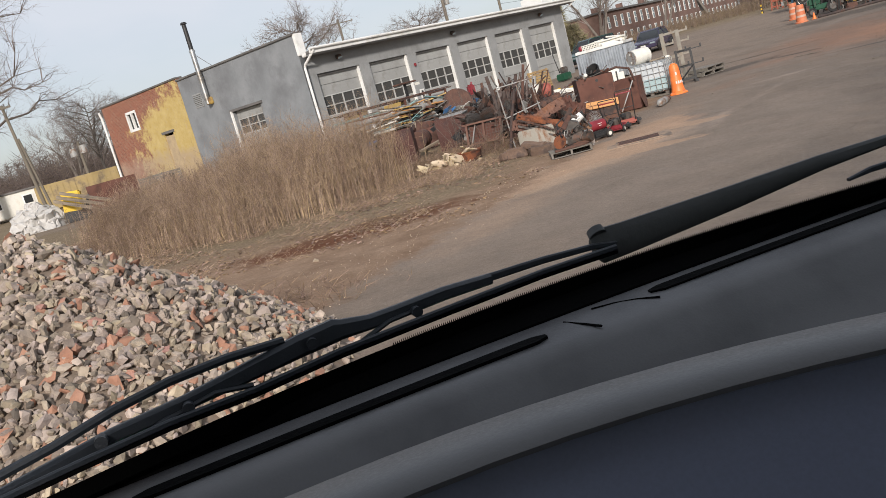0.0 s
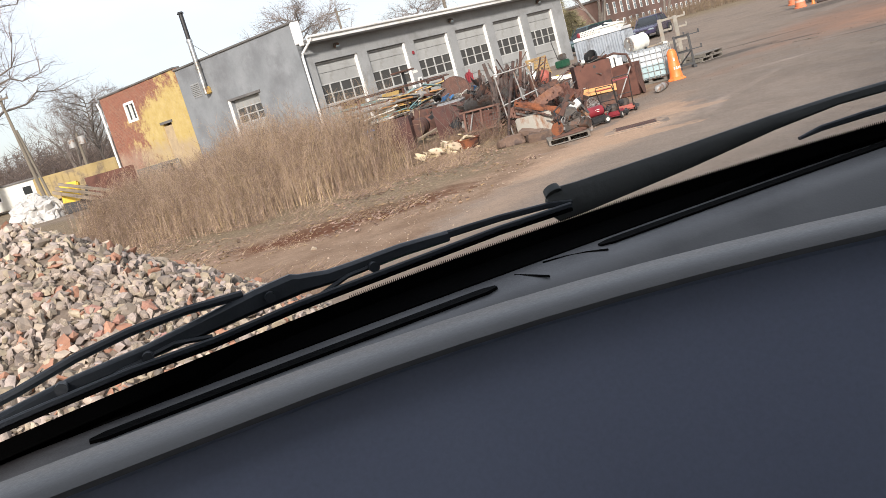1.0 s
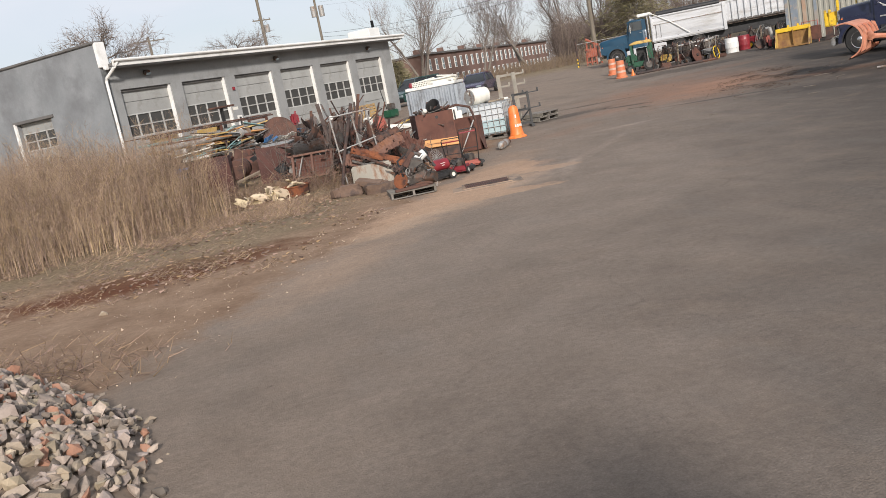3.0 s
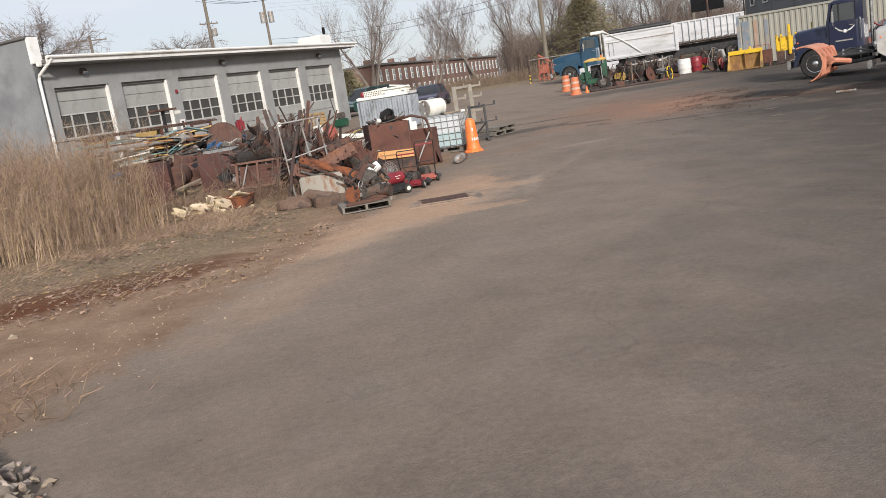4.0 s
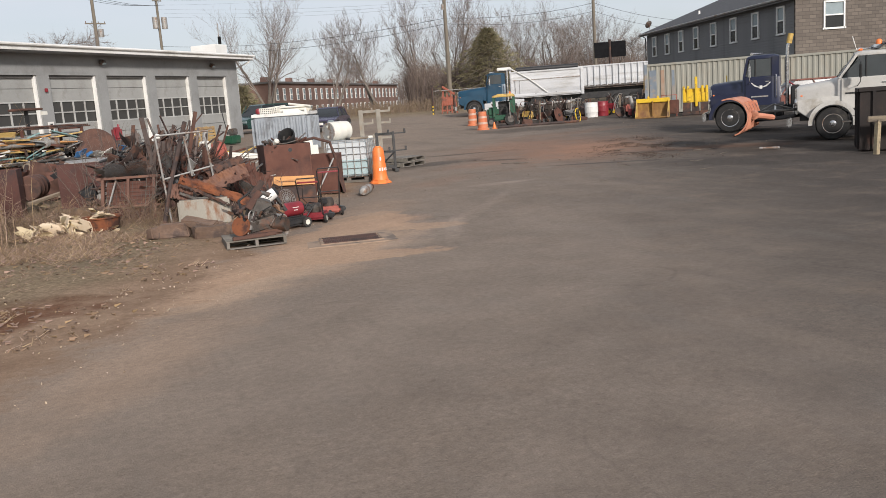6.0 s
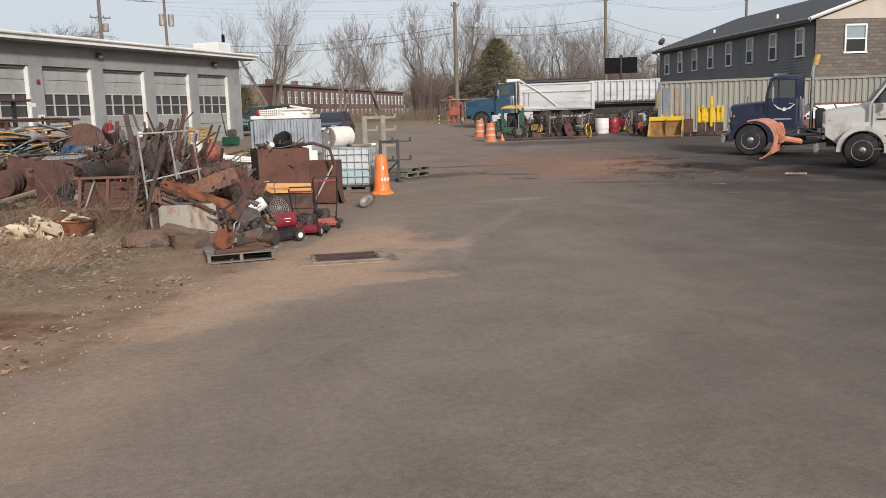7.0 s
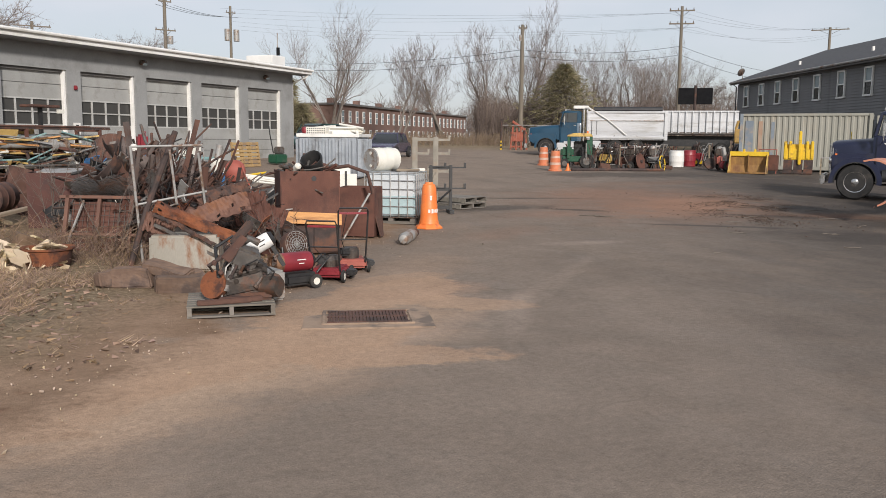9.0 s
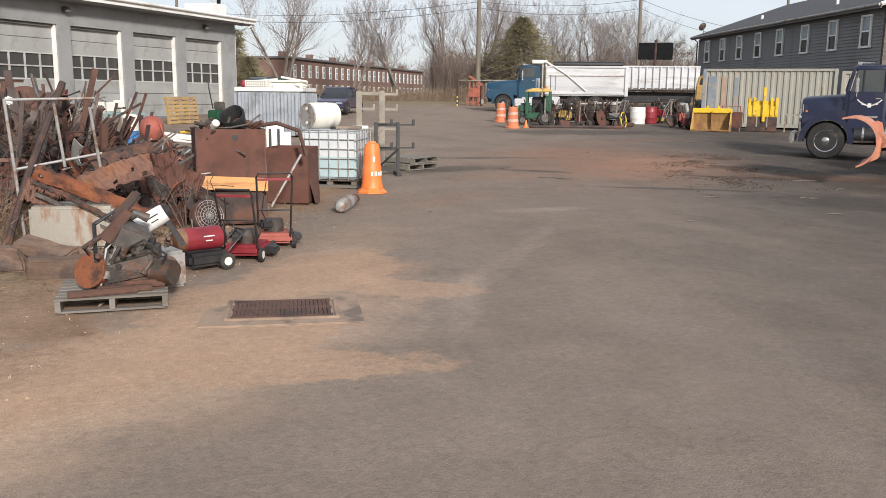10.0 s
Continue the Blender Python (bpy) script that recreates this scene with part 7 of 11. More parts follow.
gate_frame()
def bare_saplings():
    r = random.Random(19)
    for x, y, h in ((1.75, 26.2, 2.1), (2.0, 27.3, 2.0), (1.35, 26.6, 1.7), (2.35, 24.9, 1.3), (4.75, 23.7, 1.0)):
        L = Lists()
        for k in range(6):
            p = Vector((r.gauss(0, 0.06), r.gauss(0, 0.06), -0.05))
            d = Vector((r.gauss(0, 0.22), r.gauss(0, 0.22), 1)).normalized()
            w = r.uniform(0.006, 0.011)
            for q in range(7):
                e = p + d * h / 7 * r.uniform(0.8, 1.1)
                L.tube(p, e, w, w * 0.84, 4)
                w *= 0.84
                for b in range(3 if q > 1 else 0):
                    f = (d + Vector((r.gauss(0, 0.6), r.gauss(0, 0.6), r.gauss(0, 0.3)))).normalized()
                    L.spike(e, e + f * h * r.uniform(0.1, 0.25), w * 0.7)
                d = (d + Vector((r.gauss(0, 0.14), r.gauss(0, 0.14), 0.05))).normalized()
                p = e
        ob = new("bare_sapling", raw("bare_sapling", L.v, L.f, BARK))
        ob.matrix_basis = Matrix.Translation((x, y, G(x, y)))
        tagged(ob, "bare brown sapling growing through scrap iron", "sapling", "bare saplings")


bare_saplings()


def mesh_roll():
    """A lumpy roll of old chain-link wire lying on the heap."""
    r = random.Random(91)
    L = Lists()
    for turn in range(5):
        rad = 0.07 + 0.03 * turn
        for k in range(16):
            for sgn in (-1, 1):
                pts = []
                for q in range(9):
                    a = sgn * (q / 8 * 2.6) + k * 0.4 + turn
                    pts.append(Vector((-0.42 + 0.84 * q / 8, rad * 1.5 * math.cos(a) + 0.03 * math.sin(q * 2 + k), rad * math.sin(a) + 0.04 * math.sin(q * 1.3))))
                for p, q2 in zip(pts, pts[1:]):
                    L.tube(p, q2, 0.004, 0.004, 3)
    ob = new("mesh_roll", raw("mesh_roll", L.v, L.f, IRON))
    ob.matrix_basis = pose(2.15, 25.6, G(2.15, 25.6) + 0.98, 0, -4, -12)
    tagged(ob, "crumpled grey roll of chain-link mesh on the heap", "wire mesh")


mesh_roll()
# scrap heaped on top of the tall bin
r_top = random.Random(66)
zt = G(5.62, 25.6) + 1.0
for i in range(34):
    bm = nb()
    l = r_top.uniform(0.35, 0.8)
    pts = [(l * (t / 3 - 0.5), 0.05 * r_top.gauss(0, 1), 0.05 * r_top.gauss(0, 1)) for t in range(4)]
    sweep(bm, pts, r_top.uniform(0.012, 0.035), 6)
    solo("scrap_bar", bm, r_top.choice((RUST, RUST_DARK, RUST_RED, IRON)), "short rusty scrap piece on a full bin", "scrap bar", 5.62 + r_top.gauss(0, 0.22), 25.6 + r_top.gauss(0, 0.18), r_top.uniform(0, 360), zt + r_top.uniform(0.05, 0.5), "scrap bars", tilt=(r_top.uniform(-35, 35), r_top.uniform(-35, 35)))
solo("black_tub", dent(lathe(nb(), [(0.12, 0), (0.17, 0.02), (0.2, 0.3), (0.19, 0.32), (0.17, 0.3), (0.14, 0.04)], 16), 0.02, 4), BLACK, "black crushed tub on top of scrap", "tub", 5.75, 25.5, 0, zt + 0.35, smooth=True, tilt=(35, -25))
solo("white_canister", lathe(nb(), [(0.03, 0), (0.06, 0.02), (0.06, 0.2), (0.03, 0.23)], 14), WHITE_PLASTIC, "small white canister on a scrap bin", "canister", 5.35, 25.35, 0, zt + 0.36, smooth=True, tilt=(60, 20))

# ---- red tank, bucket and small yard things ----
rt = thing("pressure_tank", "faded round red pressure tank on scrap", "tank", 4.8, 29.1, 20, G(4.8, 29.1) + 0.83)
part("vessel", lathe(nb(), [(0.03, 0), (0.15, 0.03), (0.22, 0.14), (0.23, 0.26), (0.19, 0.4), (0.1, 0.47), (0.02, 0.49)], 22), RED_DULL, rt, smooth=True)
part("valve", cyl(nb(), (0, 0, 0.48), (0.02, 0, 0.56), 0.03, seg=8), RUST_DARK, rt)
part("hose", sweep(nb(), [(0.05, -0.2, 0.4), (0.1, -0.3, 0.1), (0.25, -0.35, -0.25), (0.4, -0.4, -0.35)], 0.018, 6), RED_DULL, rt)
solo("scrap_stand", dent(bx(nb(), 0, 0, 0.415, 0.6, 0.5, 0.83, bev=0.03), 0.02, 3), RUST_DARK, "dark rusty cabinet under a red tank", "cabinet", 4.8, 29.1, 12)
for k, (ang, l) in enumerate(((8, 1.5), (14, 1.4), (3, 1.6), (-6, 1.3), (20, 1.2))):
    post("white plastic pipe lying on scrap", [gz(4.95 + 0.05 * k, 29.2 - 0.1 * k, 1.0 - 0.03 * k), gz(4.95 + l, 28.8 - 0.12 * k, 0.8 - 0.02 * k + 0.005 * ang)], 0.022, WHITE_PLASTIC)
bk = thing("blue_white_drum", "white drum with a blue lower half", "drum", 4.38, 28.6, 0, G(4.38, 28.6) + 0.45)
part("lower", lathe(nb(), [(0.13, 0), (0.15, 0.02), (0.15, 0.62)], 16), BLUE_BIT, bk, smooth=True)
part("upper", lathe(nb(), [(0.15, 0.62), (0.15, 0.88), (0.1, 0.92)], 16), WHITE_PLASTIC, bk, smooth=True)
part("tube", sweep(nb(), [(0, 0, 0.9), (0.02, 0, 1.0), (0.06, 0, 1.2)], 0.07, 10), GREY_POST, bk, smooth=True)
fc = thing("fuel_can", "bright red plastic fuel can on the scrap", "fuel can", 3.25, 40.3, 20, G(3.25, 40.3) + 0.94)
part("body", bx(nb(), 0, 0, 0.24, 0.34, 0.3, 0.48, bev=0.07), RED, fc)
part("spout", cyl(nb(), (0.06, 0, 0.46), (0.1, 0, 0.58), 0.045, seg=8), RED, fc)
solo("scrap_crate", bx(nb(), 0, 0, 0.46, 0.8, 0.6, 0.95, bev=0.02), RUST_DARK, "rusty steel crate under a fuel can", "crate", 3.25, 40.3, 10)
for k in range(5):
    solo("scrap_plate", dent(sheet(0.7, 0.5, 0.015, 5, 4, 0.15, k * 2.0), 0.05, 3, k), (RUST_DARK, IRON, RUST, BLACK, RUST_RED)[k], "crumpled sheet metal behind the scrap heap", "scrap plate", 3.6 + 0.8 * k, 30.6 + 0.5 * k, 30 * k, None, "scrap plates", tilt=(-20 + 12 * k, 10))


def work_bench():
    b = thing("work_bench", "cluttered steel bench with pale vise and plates", "bench", 4.3, 35.4, 40)
    part("top", bx(nb(), 0, 0, 0.95, 1.9, 0.7, 0.07, bev=0.01), TEAL_BIT, b)
    for x in (-0.85, 0.85):
        for y in (-0.28, 0.28):
            part("leg", bx(nb(), x, y, 0.46, 0.08, 0.08, 0.93), RUST_DARK, b)
    part("shelf", bx(nb(), 0, 0, 0.35, 1.7, 0.6, 0.04), RUST, b)
    v = thing("bench_vise", "pale painted vise on a steel bench", "vise", 4.3, 35.4, 40, G(4.3, 35.4) + 0.985)
    part("body", bx(nb(), 0, 0, 0.14, 0.5, 0.2, 0.26, bev=0.03), WHITE_PLASTIC, v)
    part("jaw", bx(nb(), 0.36, 0, 0.22, 0.12, 0.26, 0.2, bev=0.02), WHITE_PLASTIC, v)
    part("screw", cyl(nb(), (0.1, 0, 0.12), (0.6, 0, 0.12), 0.025, seg=8), IRON, v)


work_bench()
PALE_PALLET = M("yellowed_pallet_wood", (0.34, 0.22, 0.09), (0.44, 0.3, 0.13), 3.0, 0.8, 0.0, (0.26, 0.17, 0.09), 2.0, bump=0.3)
for k in range(2):
    pallet("yellow-brown pallet standing on edge by the garage", 7.2 + 0.45 * k, 46.2 + 0.42 * k, 42, G(7.2, 46.2) + 0.5, tilt=(82, 0), mat=PALE_PALLET)
for k in range(4):
    post("loose rusty bar on the ground by the garage", [gz(5.5 + 0.8 * k, 39.5 + 0.5 * k, 0.1), gz(6.6 + 0.8 * k, 40.2 + 0.6 * k, 0.14 + 0.06 * k)], 0.04, (RUST, YELLOW, RUST_RED, YELLOW_DULL)[k])
gb = thing("green_bin", "small dark green bin on a post", "bin", 12.2, 52.3, 45)
part("post", cyl(nb(), (0, 0, 0), (0, 0, 1.0), 0.05, seg=8), BLACK, gb)
part("box", bx(nb(), 0, 0, 1.3, 0.5, 0.4, 0.6, bev=0.06), GREEN, gb)
hd = thing("hand_truck", "blue-grey machine with levers beside the garage door", "machine", 9.2, 48.6, 40)
part("base", bx(nb(), 0, 0, 0.25, 0.8, 0.5, 0.4, bev=0.05), GREEN, hd)
part("motor", bx(nb(), 0.1, 0, 0.62, 0.4, 0.35, 0.34, bev=0.05), IRON, hd)
part("lever", sweep(nb(), [(-0.3, 0, 0.5), (-0.5, 0, 1.3), (-0.45, 0.1, 1.7)], 0.025, 6), BLACK, hd)

# ---- rack of pipes and lumber ----
YELLOW_BOARD = M("faded_yellow_board", (0.5, 0.33, 0.1), (0.6, 0.42, 0.16), 2.0, 0.7, 0.0, (0.36, 0.24, 0.1), 2.0, bump=0.1)


def pipe_rack():
    x0, y0, rot = -0.25, 37.3, 43.5
    k = thing("pipe_rack", "long rusty steel rack in front of the garage", "rack", x0, y0, rot)
    for x in (-2.6, 0.0, 2.6):
        for y in (-0.5, 0.5):
            part("upright", bx(nb(), x, y, 0.78, 0.08, 0.08, 1.56), RUST_RED, k)
        for z in (0.3, 0.62, 0.95, 1.25, 1.52):
            part("crossbar", bx(nb(), x, 0, z, 0.07, 1.1, 0.06), RUST_RED, k)
    for y in (-0.5, 0.5):
        part("top_rail", bx(nb(), 0, y, 1.57, 6.0, 0.06, 0.05), RUST_DARK, k)
    r = random.Random(71)
    m0 = pose(x0, y0, G(x0, y0), 0, 0, rot)
    def length_of(m, lab, l, rr, x, y, z, turn, flat=False):
        bm = nb()
        if flat:
            bx(bm, 0, 0, rr, l, rr * 3.2, rr * 1.6, bev=0.004)
        else:
            cyl(bm, (-l / 2, 0, rr), (l / 2, 0, rr), rr, seg=8)
        ob = new("steel_length", mesh_of("steel_length", dent(bm, 0.006, 2, x), m, True))
        ob.matrix_basis = m0 @ pose(x, y, z, 0, 0, turn)
        tagged(ob, lab, "pipe", "racked lengths")

    grey, rusty, dark, iron = (GREY_POST, "pale grey steel pipe on a rack"), (RUST, "rusty steel pipe on a rack"), (RUST_DARK, "dark rusty bar on a rack"), (IRON, "dark iron pipe on a rack")
    teal, yel, wood, orange, black, white = (TEAL_BIT, "faded teal pipe on a rack"), (YELLOW_BOARD, "yellow painted board on a rack"), (WOOD, "long weathered board on a rack"), (PLANK, "orange timber length on a rack"), (BLACK, "black steel length on a rack"), (WHITE_PLASTIC, "white plastic pipe on a rack")
    levels = ((0.335, (dark, black, iron, white, dark, black), 0.05), (0.655, (black, yel, dark, iron, black, wood), 0.05), (0.985, (orange, wood, grey, rusty, orange, dark), 0.045), (1.285, (grey, teal, wood, iron, grey, yel), 0.05), (1.6, (rusty, dark, rusty, dark, wood), 0.028))
    for lev, (z, kinds, base) in enumerate(levels):
        y, n = -0.46, 0
        while y < 0.42:
            rr = base * r.uniform(0.6, 1.2)
            m, lab = kinds[n % len(kinds)] if r.random() < 0.7 else r.choice(kinds)
            flat = m in (WOOD, PLANK, YELLOW_BOARD)
            length_of(m, lab, r.uniform(2.4, 6.4), rr, r.uniform(-1.4, 1.4), y + rr * (1.6 if flat else 1), z, r.uniform(-1.8, 1.8), flat)
            y += rr * (3.2 if flat else 2) + 0.012
            n += 1
    for x, l in ((-1.9, 1.3), (0.7, 0.9)):
        ob = new("yellow_board", mesh_of("yellow_board", dent(bx(nb(), 0, 0, 0.17, l, 0.03, 0.34, bev=0.004), 0.01, 2, x), YELLOW_BOARD))
        ob.matrix_basis = m0 @ pose(x, 0.58, 1.28, -8, 0, 0)
        tagged(ob, "yellow board leaning behind a pipe rack", "board", "yellow boards")
    for x, z, l, h, lean in ((-0.9, 1.3, 1.0, 0.24, 24), (-1.9, 0.98, 1.3, 0.24, 40), (-1.3, 0.45, 1.2, 0.26, 30), (1.2, 1.02, 1.0, 0.16, 50)):
        ob = new("yellow_board", mesh_of("yellow_board", dent(bx(nb(), 0, 0, h / 2, l, 0.025, h, bev=0.004), 0.012, 2, x), YELLOW_BOARD))
        ob.matrix_basis = m0 @ pose(x, -0.6, z, lean, 0, r.uniform(-3, 3))
        tagged(ob, "yellow board lying against a pipe rack", "board", "yellow boards")
    for i in range(12):
        m, lab = ((WHITE_PLASTIC, "torn white plastic sheet before the pipe rack"), (BLUE_BIT, "crumpled blue plastic before the pipe rack"), (GREY_POST, "pale bent sheet before the pipe rack"), (WHITE_PAINT, "white board offcut before the pipe rack"))[i % 4]
        p = m0 @ Vector((r.uniform(0.8, 3.8), r.uniform(-1.7, -1.0), 0))
        solo("loose_sheet", dent(sheet(r.uniform(0.3, 0.8), r.uniform(0.2, 0.4), 0.015, 6, 4, 0.12, i * 2.1), 0.06, 4, i), m, lab, "sheet", p.x, p.y, rot + r.uniform(-50, 50), G(p.x, p.y) + r.uniform(0.15, 0.75), "loose sheets", tilt=(r.uniform(30, 80), r.uniform(-15, 15)))
    for i in range(16):
        m, lab = ((BLACK, "crumpled black sheet metal inside a rack"), (RUST_DARK, "dark crumpled plate inside a rack"), (ENGINE, "greasy dark machine part inside a rack"), (BLACK, "bent black panel inside a rack"))[i % 4]
        p = m0 @ Vector((-2.4 + 0.35 * i, r.uniform(-0.35, 0.45), 0))
        solo("scrap_sheet", dent(sheet(r.uniform(0.5, 1.0), r.uniform(0.6, 0.95), 0.02, 7, 6, 0.15, i * 1.7), 0.07, 3, i), m, lab, "scrap plate", p.x, p.y, rot + r.uniform(-25, 25), None, "scrap sheets", tilt=(r.uniform(-12, 12), r.uniform(-10, 10)))
    mixed = ((TEAL_BIT, "faded teal board on a heaped rack"), (WHITE_PLASTIC, "pale plastic strip on a heaped rack"), (PLANK, "orange timber board on a heaped rack"), (GREY_POST, "pale grey metal strip on a heaped rack"), (YELLOW_BOARD, "faded yellow board on a heaped rack"), (BLACK, "black metal frame bar on a heaped rack"), (RUST_RED, "red-brown rusty channel on a heaped rack"))
    for i in range(44):
        m, lab = mixed[(i * 5 + i // 7) % 7]
        l, w = r.uniform(0.7, 2.6), r.uniform(0.05, 0.2)
        bm = dent(bx(nb(), 0, 0, 0, l, w, r.uniform(0.02, 0.05), bev=0.004), 0.015, 2, i)
        ob = new("loose_board", mesh_of("loose_board", bm, m))
        ob.matrix_basis = m0 @ pose(r.uniform(-2.2, 2.2), r.uniform(-1.0, -0.45), r.uniform(0.5, 1.35), r.uniform(-30, 50), r.gauss(0, 7), r.gauss(0, 12))
        tagged(ob, lab, "board", "boards on the rack")
    # lengths thrown down before the rack
    for i in range(26):
        m, lab = r.choice((dark, black, iron, grey, rusty, white, black))
        x, y, z0 = r.uniform(-1.8, 2.6), r.uniform(-1.5, -0.75), 0.02 + 0.022 * i
        length_of(m, lab.replace("on a rack", "piled before a rack"), r.uniform(1.2, 3.6), r.uniform(0.02, 0.05), x, y, z0 * 0.9, r.uniform(-14, 14))
    big = lathe(nb(), [(0.075, 0), (0.085, 0.02), (0.085, 3.5), (0.17, 3.52), (0.17, 3.64), (0.1, 3.66), (0.1, 3.9), (0.17, 3.92), (0.17, 4.02), (0.06, 4.03)], 18)
    ob = new("flanged_pipe", mesh_of("flanged_pipe", big, GREY_POST, True))
    ob.matrix_basis = m0 @ pose(-3.0, -0.85, 1.1, 0, 90, 0)
    tagged(ob, "thick grey flanged pipe beside a rack", "pipe")
    part_stand = thing("pipe_stand", "rusty trestle under a flanged pipe", "trestle", *(m0 @ Vector((-0.4, -0.85, 0))).xy, rot)
    for y in (-0.25, 0.25):
        part("leg", sweep(nb(), [(0, y * 1.6, 0), (0, y * 0.5, 0.96)], 0.04, 5), RUST_DARK, part_stand)
    part("cradle", bx(nb(), 0, 0, 0.97, 0.1, 0.5, 0.05), RUST_DARK, part_stand)
    for i in range(40):
        x = r.uniform(-2.8, 3.6)
        m, lab = ((BLACK, "black engine part under the pipe rack"), (RUST_DARK, "dark rusty block under the pipe rack"), (ENGINE, "greasy iron casting under the pipe rack"), (BLACK, "black plastic cover under the pipe rack"), (RUST, "rusty block under the pipe rack"), (BLUE_BIT, "blue plastic sheeting under the pipe rack"), (IRON, "grey iron casting under the pipe rack"), (BLACK, "black frame under the pipe rack"), (WHITE_PLASTIC, "white plastic box under the pipe rack"))[i % 9]
        p = m0 @ Vector((x, r.uniform(-1.3, -0.6), 0))
        solo("scrap_block", dent(bx(nb(), 0, 0, 0.16, r.uniform(0.3, 0.9), r.uniform(0.25, 0.6), r.uniform(0.22, 0.4), bev=0.03), 0.09, 4, i), m, lab, "scrap", p.x, p.y, r.uniform(0, 90), None, "scrap blocks")
    s = thing("bench_grinder", "old machine with a rusty plate top", "machine", *(m0 @ Vector((1.8, 1.1, 0))).xy, rot)
    part("column", bx(nb(), 0, 0, 1.1, 0.1, 0.1, 2.2), BLACK, s)
    part("table", bx(nb(), 0, 0, 2.2, 1.0, 0.6, 0.08, bev=0.02), RUST, s)
    part("lamp", bx(nb(), 0.5, -0.3, 2.05, 0.2, 0.12, 0.12), WHITE_PLASTIC, s)


pipe_rack()

# ---- tote, drums, cone and racks ----
def ibc_tote():
    x, y, rot = 8.3, 28.6, -33
    t = thing("liquid_tote", "half-full white plastic tote in a steel cage", "tote", x, y, rot)
    W, D, H = 1.18, 1.0, 0.98
    part("tank", bx(nb(), 0, 0, 0.16 + H / 2, W - 0.05, D - 0.05, H, bev=0.06), M("milky_white_plastic", (0.5, 0.53, 0.54), (0.58, 0.605, 0.61), 1.5, 0.35, bump=0.03), t, smooth=True)
    part("liquid_band", bx(nb(), 0, 0, 0.16 + 0.26, W - 0.044, D - 0.044, 0.5, bev=0.05), M("pale_green_liquid_seen_through_plastic", (0.34, 0.45, 0.46), (0.4, 0.51, 0.52), 1.5, 0.35, bump=0.03), t, "pale green liquid level", smooth=True)
    part("lid", cyl(nb(), (0, 0, 0.16 + H), (0, 0, 0.16 + H + 0.05), 0.11, seg=16), BLACK, t)
    for k in range(3):
        part("pallet_rail", bx(nb(), 0, (k - 1) * 0.42, 0.03, W, 0.1, 0.06), WOOD_GREY, t)
    for sx in (-1, 0, 1):
        for sy in (-1, 0, 1):
            part("pallet_foot", bx(nb(), sx * 0.5, sy * 0.42, 0.095, 0.12, 0.1, 0.08), WOOD_GREY, t)
    part("pallet_deck", bx(nb(), 0, 0, 0.148, W, D, 0.02), IRON, t)
    for i in range(7):
        xx = -W / 2 + W * i / 6
        for s in (-1, 1):
            part("cage_bar", cyl(nb(), (xx, s * D / 2, 0.15), (xx, s * D / 2, 0.17 + H), 0.011, seg=6), STEEL, t)
    for i in range(1, 5):
        yy = -D / 2 + D * i / 5
        for s in (-1, 1):
            part("cage_bar", cyl(nb(), (s * W / 2, yy, 0.15), (s * W / 2, yy, 0.17 + H), 0.011, seg=6), STEEL, t)
    for z in (0.2, 0.39, 0.58, 0.77, 0.96, 1.13):
        part("cage_ring", sweep(nb(), [(-W / 2, -D / 2, z), (W / 2, -D / 2, z), (W / 2, D / 2, z), (-W / 2, D / 2, z)], 0.012, 6, closed=True), STEEL, t)
    m = pose(x, y, G(x, y), 0, 0, rot)
    c = m @ Vector((-0.3, 0.0, 1.15))
    b = thing("plastic_barrel", "white plastic barrel lying on a tote", "barrel", c.x, c.y, rot - 34, c.z)
    part("shell", lathe(nb(), [(0.1, 0), (0.22, 0.01), (0.252, 0.04), (0.258, 0.22), (0.264, 0.24), (0.258, 0.26), (0.258, 0.46), (0.264, 0.48), (0.258, 0.5), (0.252, 0.67), (0.22, 0.7), (0.1, 0.705)], 24, pose(0, -0.36, 0.264, -90, 0, 0)), WHITE_PLASTIC, b, smooth=True)
    part("end_rim", lathe(nb(), [(0.21, -0.37), (0.245, -0.375), (0.25, -0.34), (0.21, -0.345)], 24, pose(0, 0, 0.26, -90, 0, 0)), GREY_POST, b, "grubby moulded rim")
    for zz in (0.12, 0.4):
        part("bung", cyl(nb(), (0, -0.365, zz), (0, -0.38, zz), 0.035, seg=10), WHITE_PLASTIC, b)
    for i, (dx, l, mm) in enumerate(((0.32, 0.5, WOOD), (0.38, 0.3, BLACK), (0.44, 0.34, WHITE_PLASTIC))):
        p = m @ Vector((dx, -0.2 + 0.22 * i, 1.15))
        solo("loose_offcut", bx(nb(), 0, 0, 0.03, l, 0.1, 0.06, bev=0.01), mm, "small offcut lying on a tote", "offcut", p.x, p.y, rot + 20 * i, p.z, "offcuts")


ibc_tote()
jug = thing("white_tank", "white plastic tank with black straps behind bins", "tank", 7.05, 28.6, -10)
part("body", bx(nb(), 0, 0, 0.62, 0.62, 0.5, 1.2, bev=0.14), WHITE_PLASTIC, jug, smooth=True)
for x in (-0.1, 0.06):
    part("strap", bx(nb(), x, -0.255, 0.9, 0.05, 0.012, 0.5), BLACK, jug)


